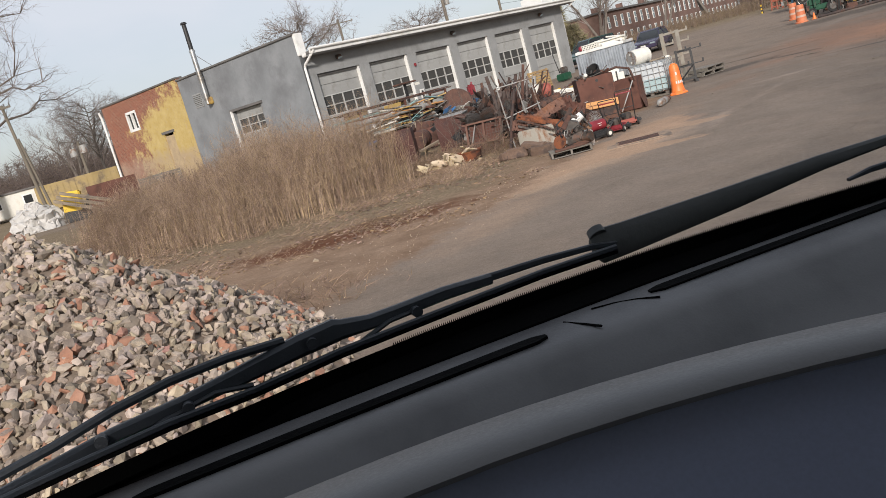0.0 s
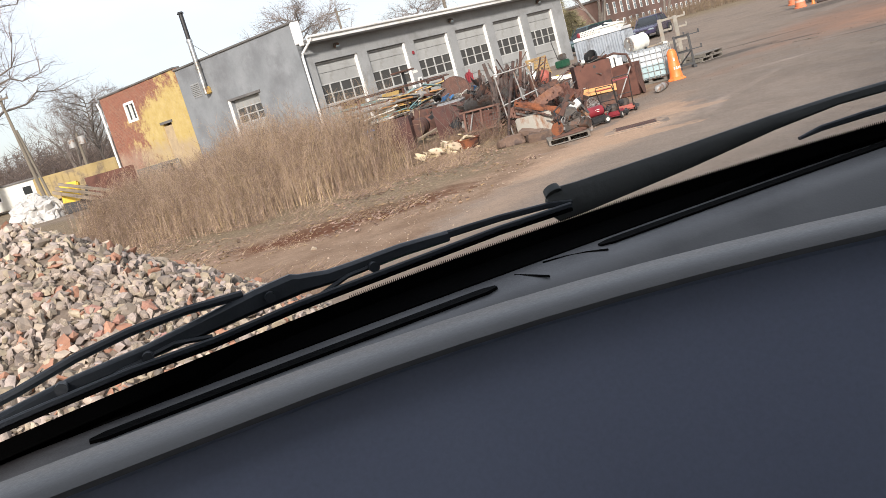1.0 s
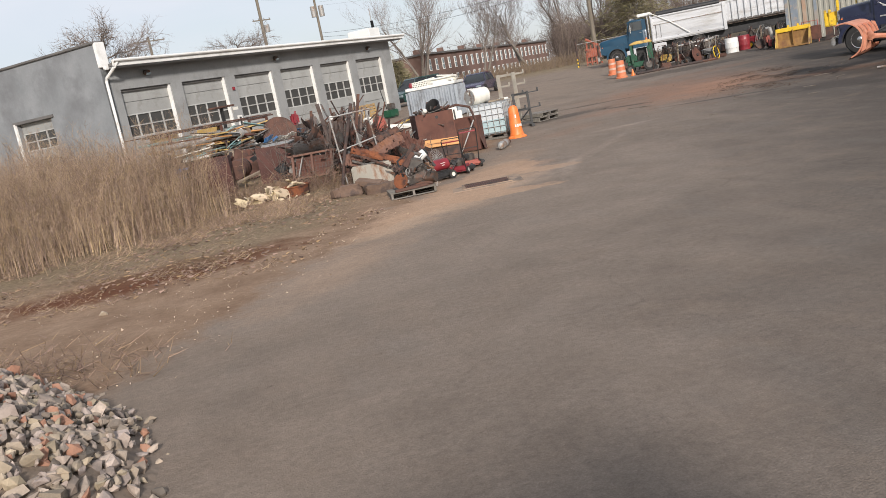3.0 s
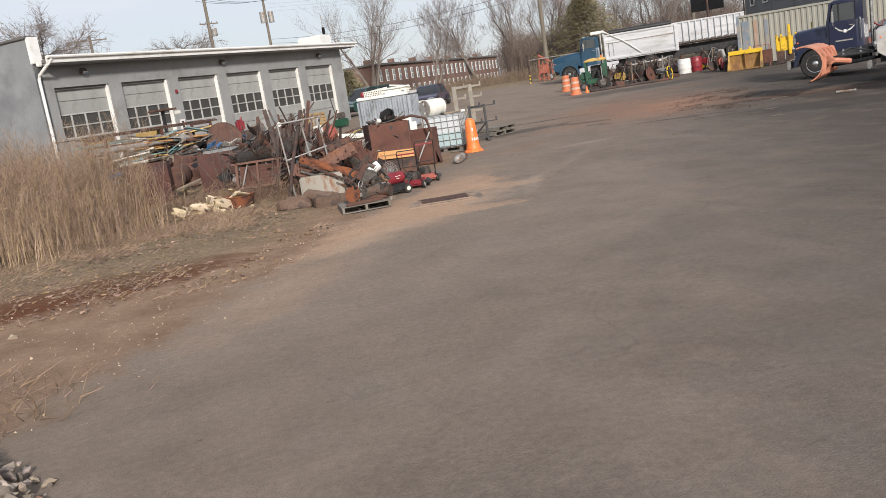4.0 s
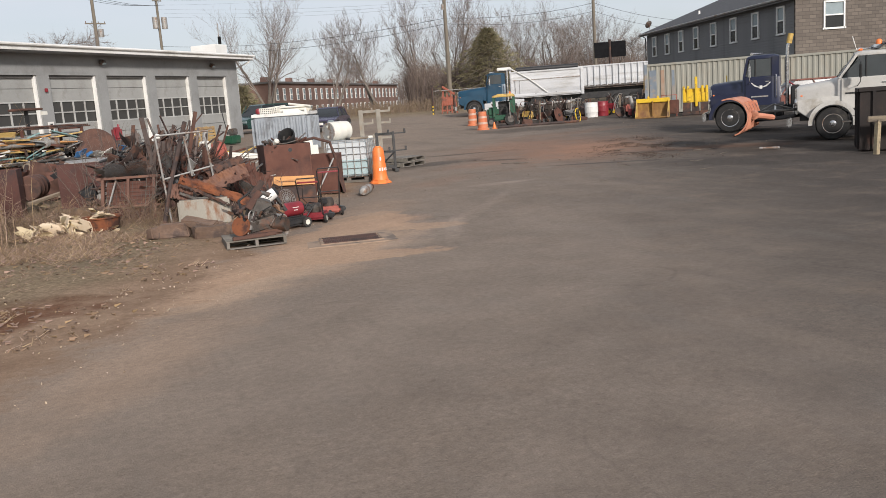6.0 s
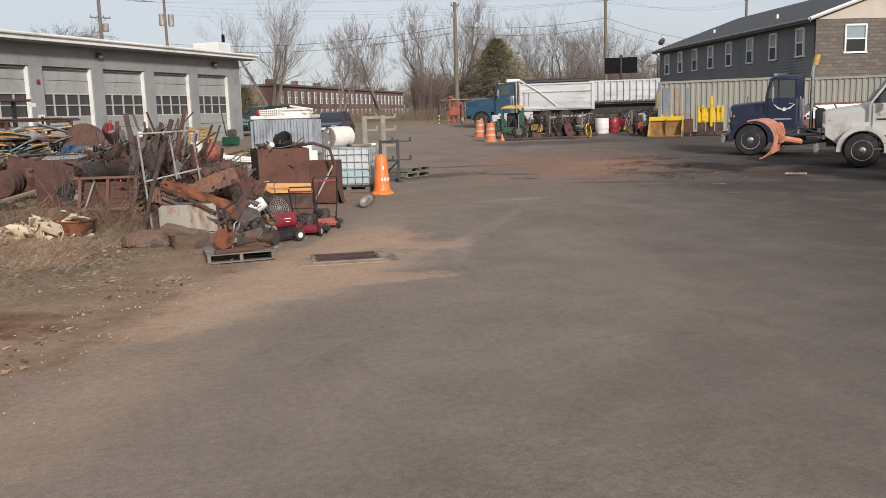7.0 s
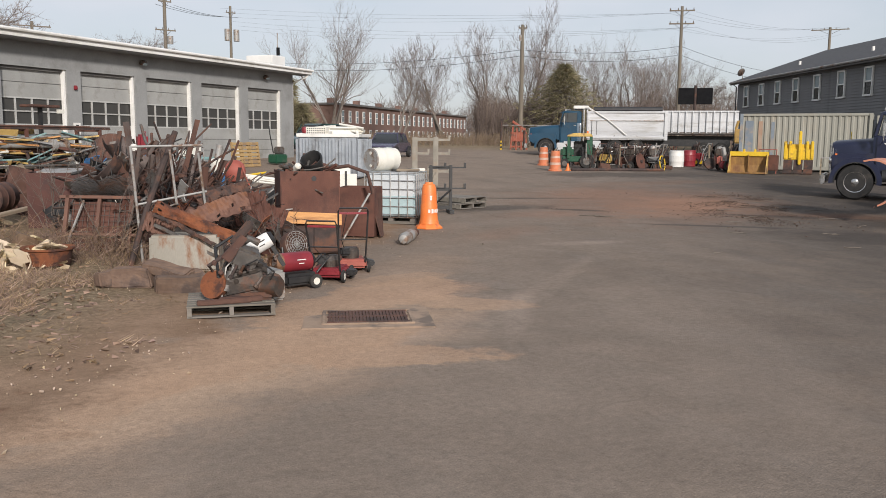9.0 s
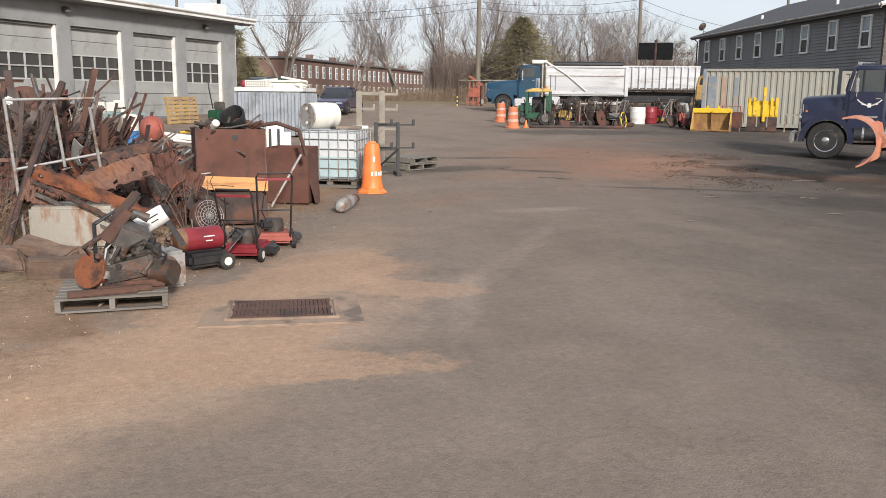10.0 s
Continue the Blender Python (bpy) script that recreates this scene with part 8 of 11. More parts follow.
def channelizer():
    c = thing("orange_channelizer", "scuffed orange traffic channelizer cone", "traffic cone", 8.66, 27.42, 12)
    part("base", lathe(nb(), [(0.3, 0), (0.3, 0.03), (0.24, 0.08), (0.2, 0.12)], 8), ORANGE, c)
    part("body", lathe(nb(), [(0.22, 0.1), (0.195, 0.2), (0.185, 0.3), (0.182, 0.5), (0.17, 0.53), (0.165, 0.72), (0.158, 0.74), (0.155, 0.86), (0.14, 0.89), (0.13, 0.94), (0.085, 0.96), (0.08, 0.99)], 22), ORANGE, c, smooth=True)
    for k in range(5):
        a = radians(-120 + 22 * k)
        part("sticker_scrap", bx(nb(), 0.181 * math.cos(a), 0.181 * math.sin(a), 0.38, 0.012, 0.045, 0.07 + 0.02 * (k % 2), rot=(0, 0, math.degrees(a))), WHITE_PAINT, c, "torn white reflective scrap")
    part("sticker_scrap", bx(nb(), -0.05, -0.156, 0.66, 0.05, 0.016, 0.1), WHITE_PAINT, c, "torn white reflective scrap")


channelizer()
cy = thing("gas_cylinder", "grey gas cylinder lying on the asphalt", "gas cylinder", 7.32, 25.15, 60, G(7.2, 25) + 0.115)
part("shell", lathe(nb(), [(0.02, 0), (0.08, 0.02), (0.112, 0.09), (0.112, 0.85), (0.09, 0.97), (0.04, 1.04), (0.035, 1.1)], 20, pose(0, 0, 0, 0, 90, 0)), GREY_POST, cy, smooth=True)
part("cap", lathe(nb(), [(0.07, 1.02), (0.085, 1.06), (0.08, 1.2), (0.02, 1.22)], 14, pose(0, 0, 0, 0, 90, 0)), RUST_ORANGE, cy, "rust-orange cylinder cap", smooth=True)


RACK_CREAM = M("dirty_cream_rack_paint", (0.19, 0.172, 0.14), (0.29, 0.265, 0.22), 3.0, 0.7, 0.0, (0.24, 0.19, 0.14), 2.4, (0.5, 0.64), bump=0.15)


def steel_rack(name, label, x, y, rot, h, w, mat, arms, armmat, depth=0.5):
    k = thing(name, label, "rack", x, y, rot)
    t = 0.14 if depth > 0.4 else 0.08
    for s in (-1, 1):
        part("upright", bx(nb(), s * w / 2, 0, h / 2, t, t * 0.75, h, bev=0.01), mat, k)
        part("foot", bx(nb(), s * w / 2, 0.02, 0.04, 0.12, depth + 0.2, 0.08), mat, k)
        for z in arms:
            a = part("arm", bx(nb(), s * w / 2 + 0.16, 0, z, 0.44, t * 0.45, t * 0.45), armmat, k)
            part("stop", bx(nb(), s * w / 2 + 0.36, 0, z + 0.06, 0.05, 0.08, 0.12), armmat, a)
    for z in (h * 0.12, h * 0.5, h - 0.06):
        part("tie", bx(nb(), 0, 0.012, z, w, 0.06, 0.08), mat, k)
    part("brace", sweep(nb(), [(-w / 2, -0.06, h * 0.12), (w / 2, -0.06, h * 0.5)], 0.025, 5), mat, k)
    return k


steel_rack("cantilever_rack", "cream steel cantilever rack beyond the tote", 10.06, 31.55, -20, 1.85, 0.55, RACK_CREAM, (0.95, 1.42, 1.78), RACK_CREAM)
steel_rack("black_stand", "black welded steel stand with short arms", 9.95, 30.1, -12, 1.2, 0.5, BLACK, (0.62, 1.14), BLACK, 0.35)
pallet("broken wooden pallet beside the black stand", 10.95, 31.35, 25)
pallet("second wooden pallet stacked beside a rack", 11.05, 31.5, 32, G(10.95, 31.35) + 0.145)


def scrap_dumpster():
    x, y, rot = 10.15, 41.9, -30
    d = thing("ribbed_dumpster", "grey ribbed steel dumpster full of junk", "dumpster", x, y, rot)
    w, dp, h = 2.25, 1.8, 1.55
    for px, py, ww, rr in ((0, -dp / 2, w, 0), (0, dp / 2, w, 180), (-w / 2, 0, dp, -90), (w / 2, 0, dp, 90)):
        m = pose(px, py, 0, 0, 0, rr)
        s = part("side", bx(nb(), 0, 0.03, h / 2, ww - 0.01, 0.05, h), GALV, d, "", m)
        n = int(ww / 0.24)
        for i in range(n):
            part("rib", bx(nb(), -ww / 2 + ww * (i + 0.5) / n, -0.03, h / 2 - 0.04, 0.1, 0.2, h - 0.16, bev=0.02), GALV, s)
        part("top_rail", bx(nb(), 0, 0.0, h, ww + 0.05, 0.14, 0.13, bev=0.01), WHITE_PAINT, s, "pale top rail")
    part("fill", bx(nb(), 0, 0, h - 0.25, w - 0.15, dp - 0.15, 0.06), BLACK, d)
    m = pose(x, y, G(x, y), 0, 0, rot)
    r = random.Random(81)
    for i in range(9):
        p = m @ Vector((r.uniform(-0.8, 0.8), r.uniform(-0.6, 0.6), h - 0.2 + 0.07 * i * 0.5))
        solo("junk_board", bx(nb(), 0, 0, 0, r.uniform(0.6, 1.5), r.uniform(0.1, 0.4), r.uniform(0.05, 0.14), bev=0.015), r.choice((WHITE_PAINT, WHITE_PLASTIC, WHITE_PLASTIC, BLACK)), "pale plastic board piled on a dumpster", "board", p.x, p.y, rot + r.uniform(-40, 40), p.z + 0.1, "junk boards", tilt=(r.uniform(-9, 9), r.uniform(-12, 12)))
    p = m @ Vector((-0.5, -0.45, h + 0.03))
    c = thing("plastic_crate", "white plastic crate on top of a dumpster", "crate", p.x, p.y, rot, p.z)
    for sx, sy, ww, rr in ((0, -0.25, 0.75, 0), (0, 0.25, 0.75, 0), (-0.37, 0, 0.5, 90), (0.37, 0, 0.5, 90)):
        part("side", bx(nb(), sx, sy, 0.14, ww, 0.02, 0.28, rot=(0, 0, rr)), WHITE_PLASTIC, c)
    for i in range(9):
        for j in range(3):
            part("hole", bx(nb(), -0.32 + 0.08 * i, -0.262, 0.06 + 0.08 * j, 0.04, 0.008, 0.04), BLACK, c, "dark hole")
    part("bottom", bx(nb(), 0, 0, 0.01, 0.75, 0.5, 0.02), WHITE_PLASTIC, c)
    for i in range(7):
        p = m @ Vector((r.uniform(-0.7, 0.7), r.uniform(-0.5, 0.4), h + 0.16 + 0.03 * i))
        solo("plastic_tube", cyl(nb(), (-0.5, 0, 0), (0.5, 0, 0.02), 0.04, seg=8), WHITE_PLASTIC, "white plastic tube lying on a heaped dumpster", "tube", p.x, p.y, rot + r.uniform(-35, 35), p.z, "plastic tubes", tilt=(0, r.uniform(-4, 14)))
    solo("white_mattress", dent(bx(nb(), 0, 0, 0.1, 1.5, 0.7, 0.2, bev=0.06), 0.04, 2), WHITE_PLASTIC, "white foam slab lying across a dumpster", "foam slab", *(m @ Vector((0.35, 0.1, 0))).xy, rot + 8, (m @ Vector((0, 0, h + 0.06))).z, smooth=True)
    solo("red_ball", lathe(nb(), [(0.02, 0), (0.11, 0.04), (0.14, 0.13), (0.1, 0.24), (0.02, 0.27)], 14), RED, "red plastic can on a dumpster", "can", *(m @ Vector((-0.95, -0.6, 0))).xy, 0, (m @ Vector((0, 0, h + 0.05))).z, smooth=True)


scrap_dumpster()


def loose_offcuts():
    """Low mixed scrap lying between the heap and the rack."""
    r = random.Random(77)
    kinds = ((GREY_POST, "pale bent metal sheet behind the heap"), (RUST_DARK, "dark rusty offcut behind the heap"), (WHITE_PLASTIC, "white plastic panel behind the heap"), (WOOD, "weathered board behind the heap"),
             (BLACK, "black plastic part behind the heap"), (RUST_RED, "red-brown rusty plate behind the heap"), (IRON, "grey iron casting behind the heap"), (RUST, "rusty sheet behind the heap"))
    for i in range(84):
        if i < 56:
            x, y = 2.3 + r.gauss(0, 0.75), 29.3 + r.gauss(0, 1.2)
        else:
            x, y = 0.5 + r.gauss(0, 0.6), 31.5 + r.gauss(0, 1.0)
        m, lab = r.choices(kinds, (3, 5, 1, 2, 4, 4, 3, 4))[0]
        k = r.random()
        if k < 0.4:
            bm = dent(sheet(r.uniform(0.4, 1.0), r.uniform(0.3, 0.7), 0.015, 6, 5, 0.15, i * 1.9), 0.07, 3, i)
        elif k < 0.75:
            bm = dent(bx(nb(), 0, 0, 0.05, r.uniform(0.8, 2.2), r.uniform(0.05, 0.14), r.uniform(0.03, 0.09), bev=0.006), 0.02, 3, i)
        else:
            bm = dent(bx(nb(), 0, 0, 0.16, r.uniform(0.3, 0.6), r.uniform(0.2, 0.45), r.uniform(0.2, 0.36), bev=0.03), 0.08, 4, i)
        solo("scrap_offcut", bm, m, lab, "scrap", x, y, r.uniform(0, 180), G(x, y) + r.uniform(0.0, 0.5), "scrap offcuts", tilt=(r.uniform(-25, 25), r.uniform(-22, 22)))


loose_offcuts()
# ---- trucks ----
CHROME = M("dusty_chrome", (0.55, 0.55, 0.55), (0.68, 0.68, 0.67), 2.0, 0.25, 0.9, (0.4, 0.38, 0.35), 2.0, bump=0.03)
WHITE_CAB = M("chalky_white_truck_paint", (0.45, 0.435, 0.4), (0.54, 0.525, 0.49), 1.0, 0.45, 0.0, (0.32, 0.29, 0.24), 1.3, (0.54, 0.7), bump=0.04, coat=0.15)


def truck_wheel(parent, x, y, r, w, rimmat, dish=0.05):
    s = 1 if y > 0 else -1
    m = pose(x, y, r, -90 * s, 0, 0)
    t = part("wheel", lathe(nb(), [(r * 0.55, -w / 2), (r * 0.93, -w / 2), (r, -w * 0.36), (r, w * 0.36), (r * 0.93, w / 2), (r * 0.58, w / 2)], 32, m), RUBBER, parent, "dusty black tyre", smooth=True)
    part("rim", lathe(nb(), [(r * 0.1, w * 0.5 - dish), (r * 0.42, w * 0.5 - dish), (r * 0.5, w * 0.48), (r * 0.6, w * 0.51), (r * 0.57, w * 0.3), (r * 0.1, w * 0.2)], 24, m), rimmat, t, "", smooth=True)
    part("hub", lathe(nb(), [(r * 0.22, w * 0.3), (r * 0.2, w * 0.5), (r * 0.1, w * 0.62), (0.01, w * 0.63)], 14, m), CHROME, t)
    for k in range(5):
        a = k * 2 * math.pi / 5
        c = m @ Vector((r * 0.33 * math.cos(a), r * 0.33 * math.sin(a), w * 0.5 - dish + 0.012))
        n = (m.to_3x3() @ Vector((0, 0, 0.006)))
        part("hand_hole", cyl(nb(), c - n, c + n, r * 0.085, seg=10), BLACK, t)
    return t


def arch(x, r0, r1, a0, a1, y0, y1, z, n=12):
    """A fender band round a wheel."""
    bm = nb()
    pts = [(x + r1 * math.cos(radians(a0 + (a1 - a0) * i / n)), z + r1 * math.sin(radians(a0 + (a1 - a0) * i / n))) for i in range(n + 1)]
    pts += [(x + r0 * math.cos(radians(a1 + (a0 - a1) * i / n)), z + r0 * math.sin(radians(a1 + (a0 - a1) * i / n))) for i in range(n + 1)]
    return prism(bm, pts, y0, y1)


def side_pane(parent, pts, y, mat=None):
    bm = prism(nb(), pts, y - 0.012, y + 0.012)
    return part("side_window", bm, mat or CAB_GLASS, parent, "cab side window with a lightened tint")


def loft(rows, smooth_ends=True):
    """A skin over cross-sections across the truck: each row is (x, half width, top, bottom, shoulder)."""
    bm = nb()
    rings = []
    for x, w, top, low, sh in rows:
        prof = [(-w, low), (-w, top - sh), (-w + sh * 0.25, top - sh * 0.4), (-w + sh * 0.85, top - sh * 0.05), (-w * 0.4, top + 0.02), (0, top + 0.03)]
        prof += [(-y, z) for y, z in prof[-2::-1]]
        rings.append([bm.verts.new((x, y, z)) for y, z in prof])
    k = len(rings[0])
    for p, q in zip(rings, rings[1:]):
        for i in range(k):
            bm.faces.new((p[i], q[i], q[(i + 1) % k], p[(i + 1) % k]))
    bm.faces.new(rings[0])
    bm.faces.new(rings[-1][::-1])
    return bm


def conventional_truck(name, label, x, y, rot, paint, rimmat, hood, cab, roof, half, r, wheelbase, rear_axles, bump_z=0.62, rake=0.28, mirror=None, visor=False):
    """hood: (front x, back x, front height, back height); cab: (windscreen foot x, back x). The front axle is x = 0."""
    t = thing(name, label, "truck", x, y, rot)
    hx0, hx1, hz0, hz1 = hood
    cx0, cx1 = cab
    mirror = mirror or CHROME
    hw = half * 0.74
    part("hood", loft([(hx0 - 0.02, hw * 0.84, hz0 - 0.05, 1.0, 0.16), (hx0 - 0.1, hw * 0.9, hz0, 0.98, 0.2), (0.1, hw * 0.97, hz0 + (hz1 - hz0) * 0.55, 1.16, 0.22), (hx1 * 0.5, hw, hz0 + (hz1 - hz0) * 0.8, 1.16, 0.22), (hx1 - 0.04, hw * 1.04, hz1, 1.0, 0.24)]), paint, t, smooth=True)
    part("engine_bay", bx(nb(), (hx0 + hx1) / 2, 0, 0.86, hx0 - hx1 - 0.2, half * 0.9, 0.5), BLACK, t)
    for s in (-1, 1):
        y0, y1 = sorted((s * half * 0.66, s * half * 1.02))
        f = part("fender", arch(0, r * 1.12, r * 1.4, -4, 188, y0, y1, r * 1.02, 18), paint, t, smooth=True)
        part("fender_lip", arch(0, r * 1.08, r * 1.14, -4, 188, *sorted((s * half * 1.0, s * half * 1.04)), r * 1.02, 18), BLACK, f, "black fender edge")
        part("fender_skirt", prism(nb(), [(-r * 1.2, r * 1.1), (-r * 1.28, hz0 - 0.35), (r * 1.15, hz0 - 0.4), (hx0 - 0.02, hz0 - 0.45), (hx0 - 0.03, 0.95), (r * 1.1, r * 1.2), (r * 0.8, r * 1.95), (0, r * 2.2), (-r * 0.8, r * 1.95)], *sorted((s * half * 0.7, s * half * 0.84)), 0.02), paint, f)
        lamp = part("headlight", lathe(nb(), [(0.02, 0.05), (0.1, 0.04), (0.12, 0), (0.1, -0.03)], 16, pose(hx0 - 0.0, s * half * 0.76, 1.22, 0, 90, 0)), CHROME, f, "round headlight", smooth=True)
        part("marker_lamp", bx(nb(), hx0 - 0.16, s * half * 0.85, 1.42, 0.07, 0.03, 0.05, bev=0.01), ORANGE, f, "amber side lamp")
        part("step", bx(nb(), cx0 - 0.5, s * half * 0.88, 0.55, 0.75, 0.3, 0.05), IRON, t)
        tank = part("fuel_tank", cyl(nb(), (cx0 - 0.3, s * half * 0.78, 0.72), (cx0 - 1.4, s * half * 0.78, 0.72), 0.27, seg=20), BLACK if paint is not BLUE_CAB else ALU, t, smooth=True)
        for k in (0.55, 1.15):
            part("tank_strap", lathe(nb(), [(0.275, -0.03), (0.285, -0.03), (0.285, 0.03), (0.275, 0.03)], 18, pose(cx0 - k, s * half * 0.78, 0.72, 0, 90, 0)), STEEL, tank)
        part("frame_rail", bx(nb(), (hx0 + cx1 - wheelbase) / 2 - 0.2, s * 0.42, 0.78, hx0 - cx1 + wheelbase - 0.2, 0.09, 0.24), BLACK, t)
        mir = part("mirror", bx(nb(), cx0 - rake - 0.12, s * (half + 0.24), roof - 0.6, 0.08, 0.2, 0.46, bev=0.03), mirror, t, "tall side mirror")
        part("mirror_arm", sweep(nb(), [(cx0 - rake - 0.1, s * half * 0.88, roof - 0.26), (cx0 - rake - 0.12, s * (half + 0.24), roof - 0.33), (cx0 - rake - 0.12, s * (half + 0.24), roof - 0.92), (cx0 - rake - 0.05, s * half * 0.88, roof - 1.05)], 0.015, 6), mirror, mir)
        part("grab_rail", sweep(nb(), [(cx1 + 0.12, s * half * 0.9, 1.2), (cx1 + 0.1, s * half * 0.94, 1.3), (cx1 + 0.1, s * half * 0.94, 1.95), (cx1 + 0.12, s * half * 0.9, 2.05)], 0.014, 6), CHROME, t)
    part("grille", bx(nb(), hx0 + 0.0, 0, (0.75 + hz0) / 2, 0.08, hw * 1.5, hz0 - 0.86, bev=0.02), CHROME, t, "chrome grille surround")
    for k in range(11):
        part("grille_bar", bx(nb(), hx0 + 0.045, -hw * 0.66 + hw * 0.132 * k, (0.75 + hz0) / 2, 0.02, 0.05, hz0 - 1.0), BLACK, t)
    part("bumper", bx(nb(), hx0 + 0.2, 0, bump_z, 0.16, half * 2.0, 0.32, bev=0.04), CHROME, t, "steel front bumper")
    # cab: rounded lower body, posts and roof with real window openings
    waist = roof - 0.78
    part("cab_body", loft([(cx0, half * 0.82, waist, 0.85, 0.05), (cx0 - 0.12, half * 0.87, waist, 0.85, 0.06), (cx1 + 0.1, half * 0.87, waist, 0.85, 0.06), (cx1, half * 0.84, waist, 0.85, 0.05)]), paint, t, smooth=True)
    part("cab_roof", loft([(cx0 - rake + 0.02, half * 0.7, roof - 0.06, roof - 0.13, 0.05), (cx0 - rake - 0.14, half * 0.8, roof, roof - 0.14, 0.09), (cx1 + 0.2, half * 0.81, roof, roof - 0.14, 0.09), (cx1 + 0.02, half * 0.76, roof - 0.07, roof - 0.14, 0.06)]), paint, t, smooth=True)
    part("back_panel", bx(nb(), cx1 + 0.05, 0, (waist + roof) / 2 - 0.06, 0.08, half * 1.6, roof - waist - 0.04), paint, t)
    part("windscreen", prism(nb(), [(cx0 - 0.03, waist - 0.02), (cx0 - rake - 0.02, roof - 0.12), (cx0 - rake - 0.05, roof - 0.12), (cx0 - 0.06, waist - 0.02)], -half * 0.76, half * 0.76), GLASS_PALE, t, "windscreen glass")
    part("screen_pillar", sweep(nb(), [(cx0 - 0.01, 0, waist), (cx0 - rake, 0, roof - 0.1)], 0.025, 5), paint, t)
    for s in (-1, 1):
        y0, y1 = sorted((s * half * 0.74, s * half * 0.85))
        part("front_post", prism(nb(), [(cx0, waist - 0.02), (cx0 - rake + 0.02, roof - 0.1), (cx0 - rake - 0.07, roof - 0.1), (cx0 - 0.09, waist - 0.02)], y0, y1, 0.01), paint, t)
        part("rear_post", bx(nb(), cx1 + 0.16, (y0 + y1) / 2, (waist + roof) / 2 - 0.06, 0.26, half * 0.1, roof - waist - 0.04, bev=0.02), paint, t)
        vent = cx0 - rake - 0.3
        side_pane(t, [(cx0 - 0.13, waist), (cx0 - rake - 0.1, roof - 0.15), (cx1 + 0.28, roof - 0.15), (cx1 + 0.28, waist)], s * half * 0.8)
        part("vent_bar", bx(nb(), vent, s * half * 0.82, (waist + roof) / 2 - 0.07, 0.03, 0.04, roof - waist - 0.12), BLACK, t)
        d = part("door", prism(nb(), [(cx0 - 0.1, 0.92), (cx0 - 0.1, waist - 0.03), (cx1 + 0.27, waist - 0.03), (cx1 + 0.27, 0.92)], *sorted((s * half * 0.868, s * half * 0.888)), 0.008), paint, t)
        part("door_handle", bx(nb(), cx1 + 0.42, s * half * 0.9, waist - 0.2, 0.14, 0.03, 0.03), CHROME, d)
    part("seat", bx(nb(), cx1 + 0.4, 0, waist + 0.0, 0.25, half * 1.2, 0.7, bev=0.08), BLACK, t)
    part("steering_wheel", sweep(nb(), [(cx0 - 0.5 + 0.06 * math.sin(k * math.pi / 8), half * 0.38 + 0.2 * math.cos(k * math.pi / 8), waist + 0.1 + 0.16 * math.sin(k * math.pi / 8)) for k in range(16)], 0.015, 5, closed=True), BLACK, t)
    if visor:
        part("sun_visor", prism(nb(), [(cx0 - rake + 0.16, roof - 0.16), (cx0 - rake + 0.18, roof - 0.14), (cx0 - rake - 0.05, roof - 0.02), (cx0 - rake - 0.08, roof - 0.05)], -half * 0.76, half * 0.76), paint, t)
    for k in range(5):
        part("roof_lamp", bx(nb(), cx0 - rake - 0.15, -half * 0.6 + half * 0.3 * k, roof + 0.045, 0.12, 0.08, 0.07, bev=0.02), CHROME if paint is not WHITE_CAB else ORANGE, t, "small roof lamp")
    for q, l in ((0.3, 0.45), (-0.25, 0.35)):
        part("air_horn", lathe(nb(), [(0.015, 0), (0.02, l * 0.6), (0.05, l)], 10, pose(cx0 - rake - 0.1 - l, half * q, roof + 0.075, 0, 90, 0)), CHROME, t, smooth=True)
    for s in (-1, 1):
        part("wiper", sweep(nb(), [(cx0 + 0.02, s * half * 0.3, waist + 0.02), (cx0 - rake * 0.5 + 0.02, s * half * 0.55, (waist + roof) / 2)], 0.01, 4), BLACK, t)
        truck_wheel(t, 0, s * half * 0.86, r, 0.3, rimmat)
    for ax in rear_axles:
        for s in (-1, 1):
            truck_wheel(t, ax, s * half * 0.78, r, 0.55, rimmat, 0.16)
        part("axle", cyl(nb(), (ax, -half * 0.7, r), (ax, half * 0.7, r), 0.1, seg=10), BLACK, t)
    return t


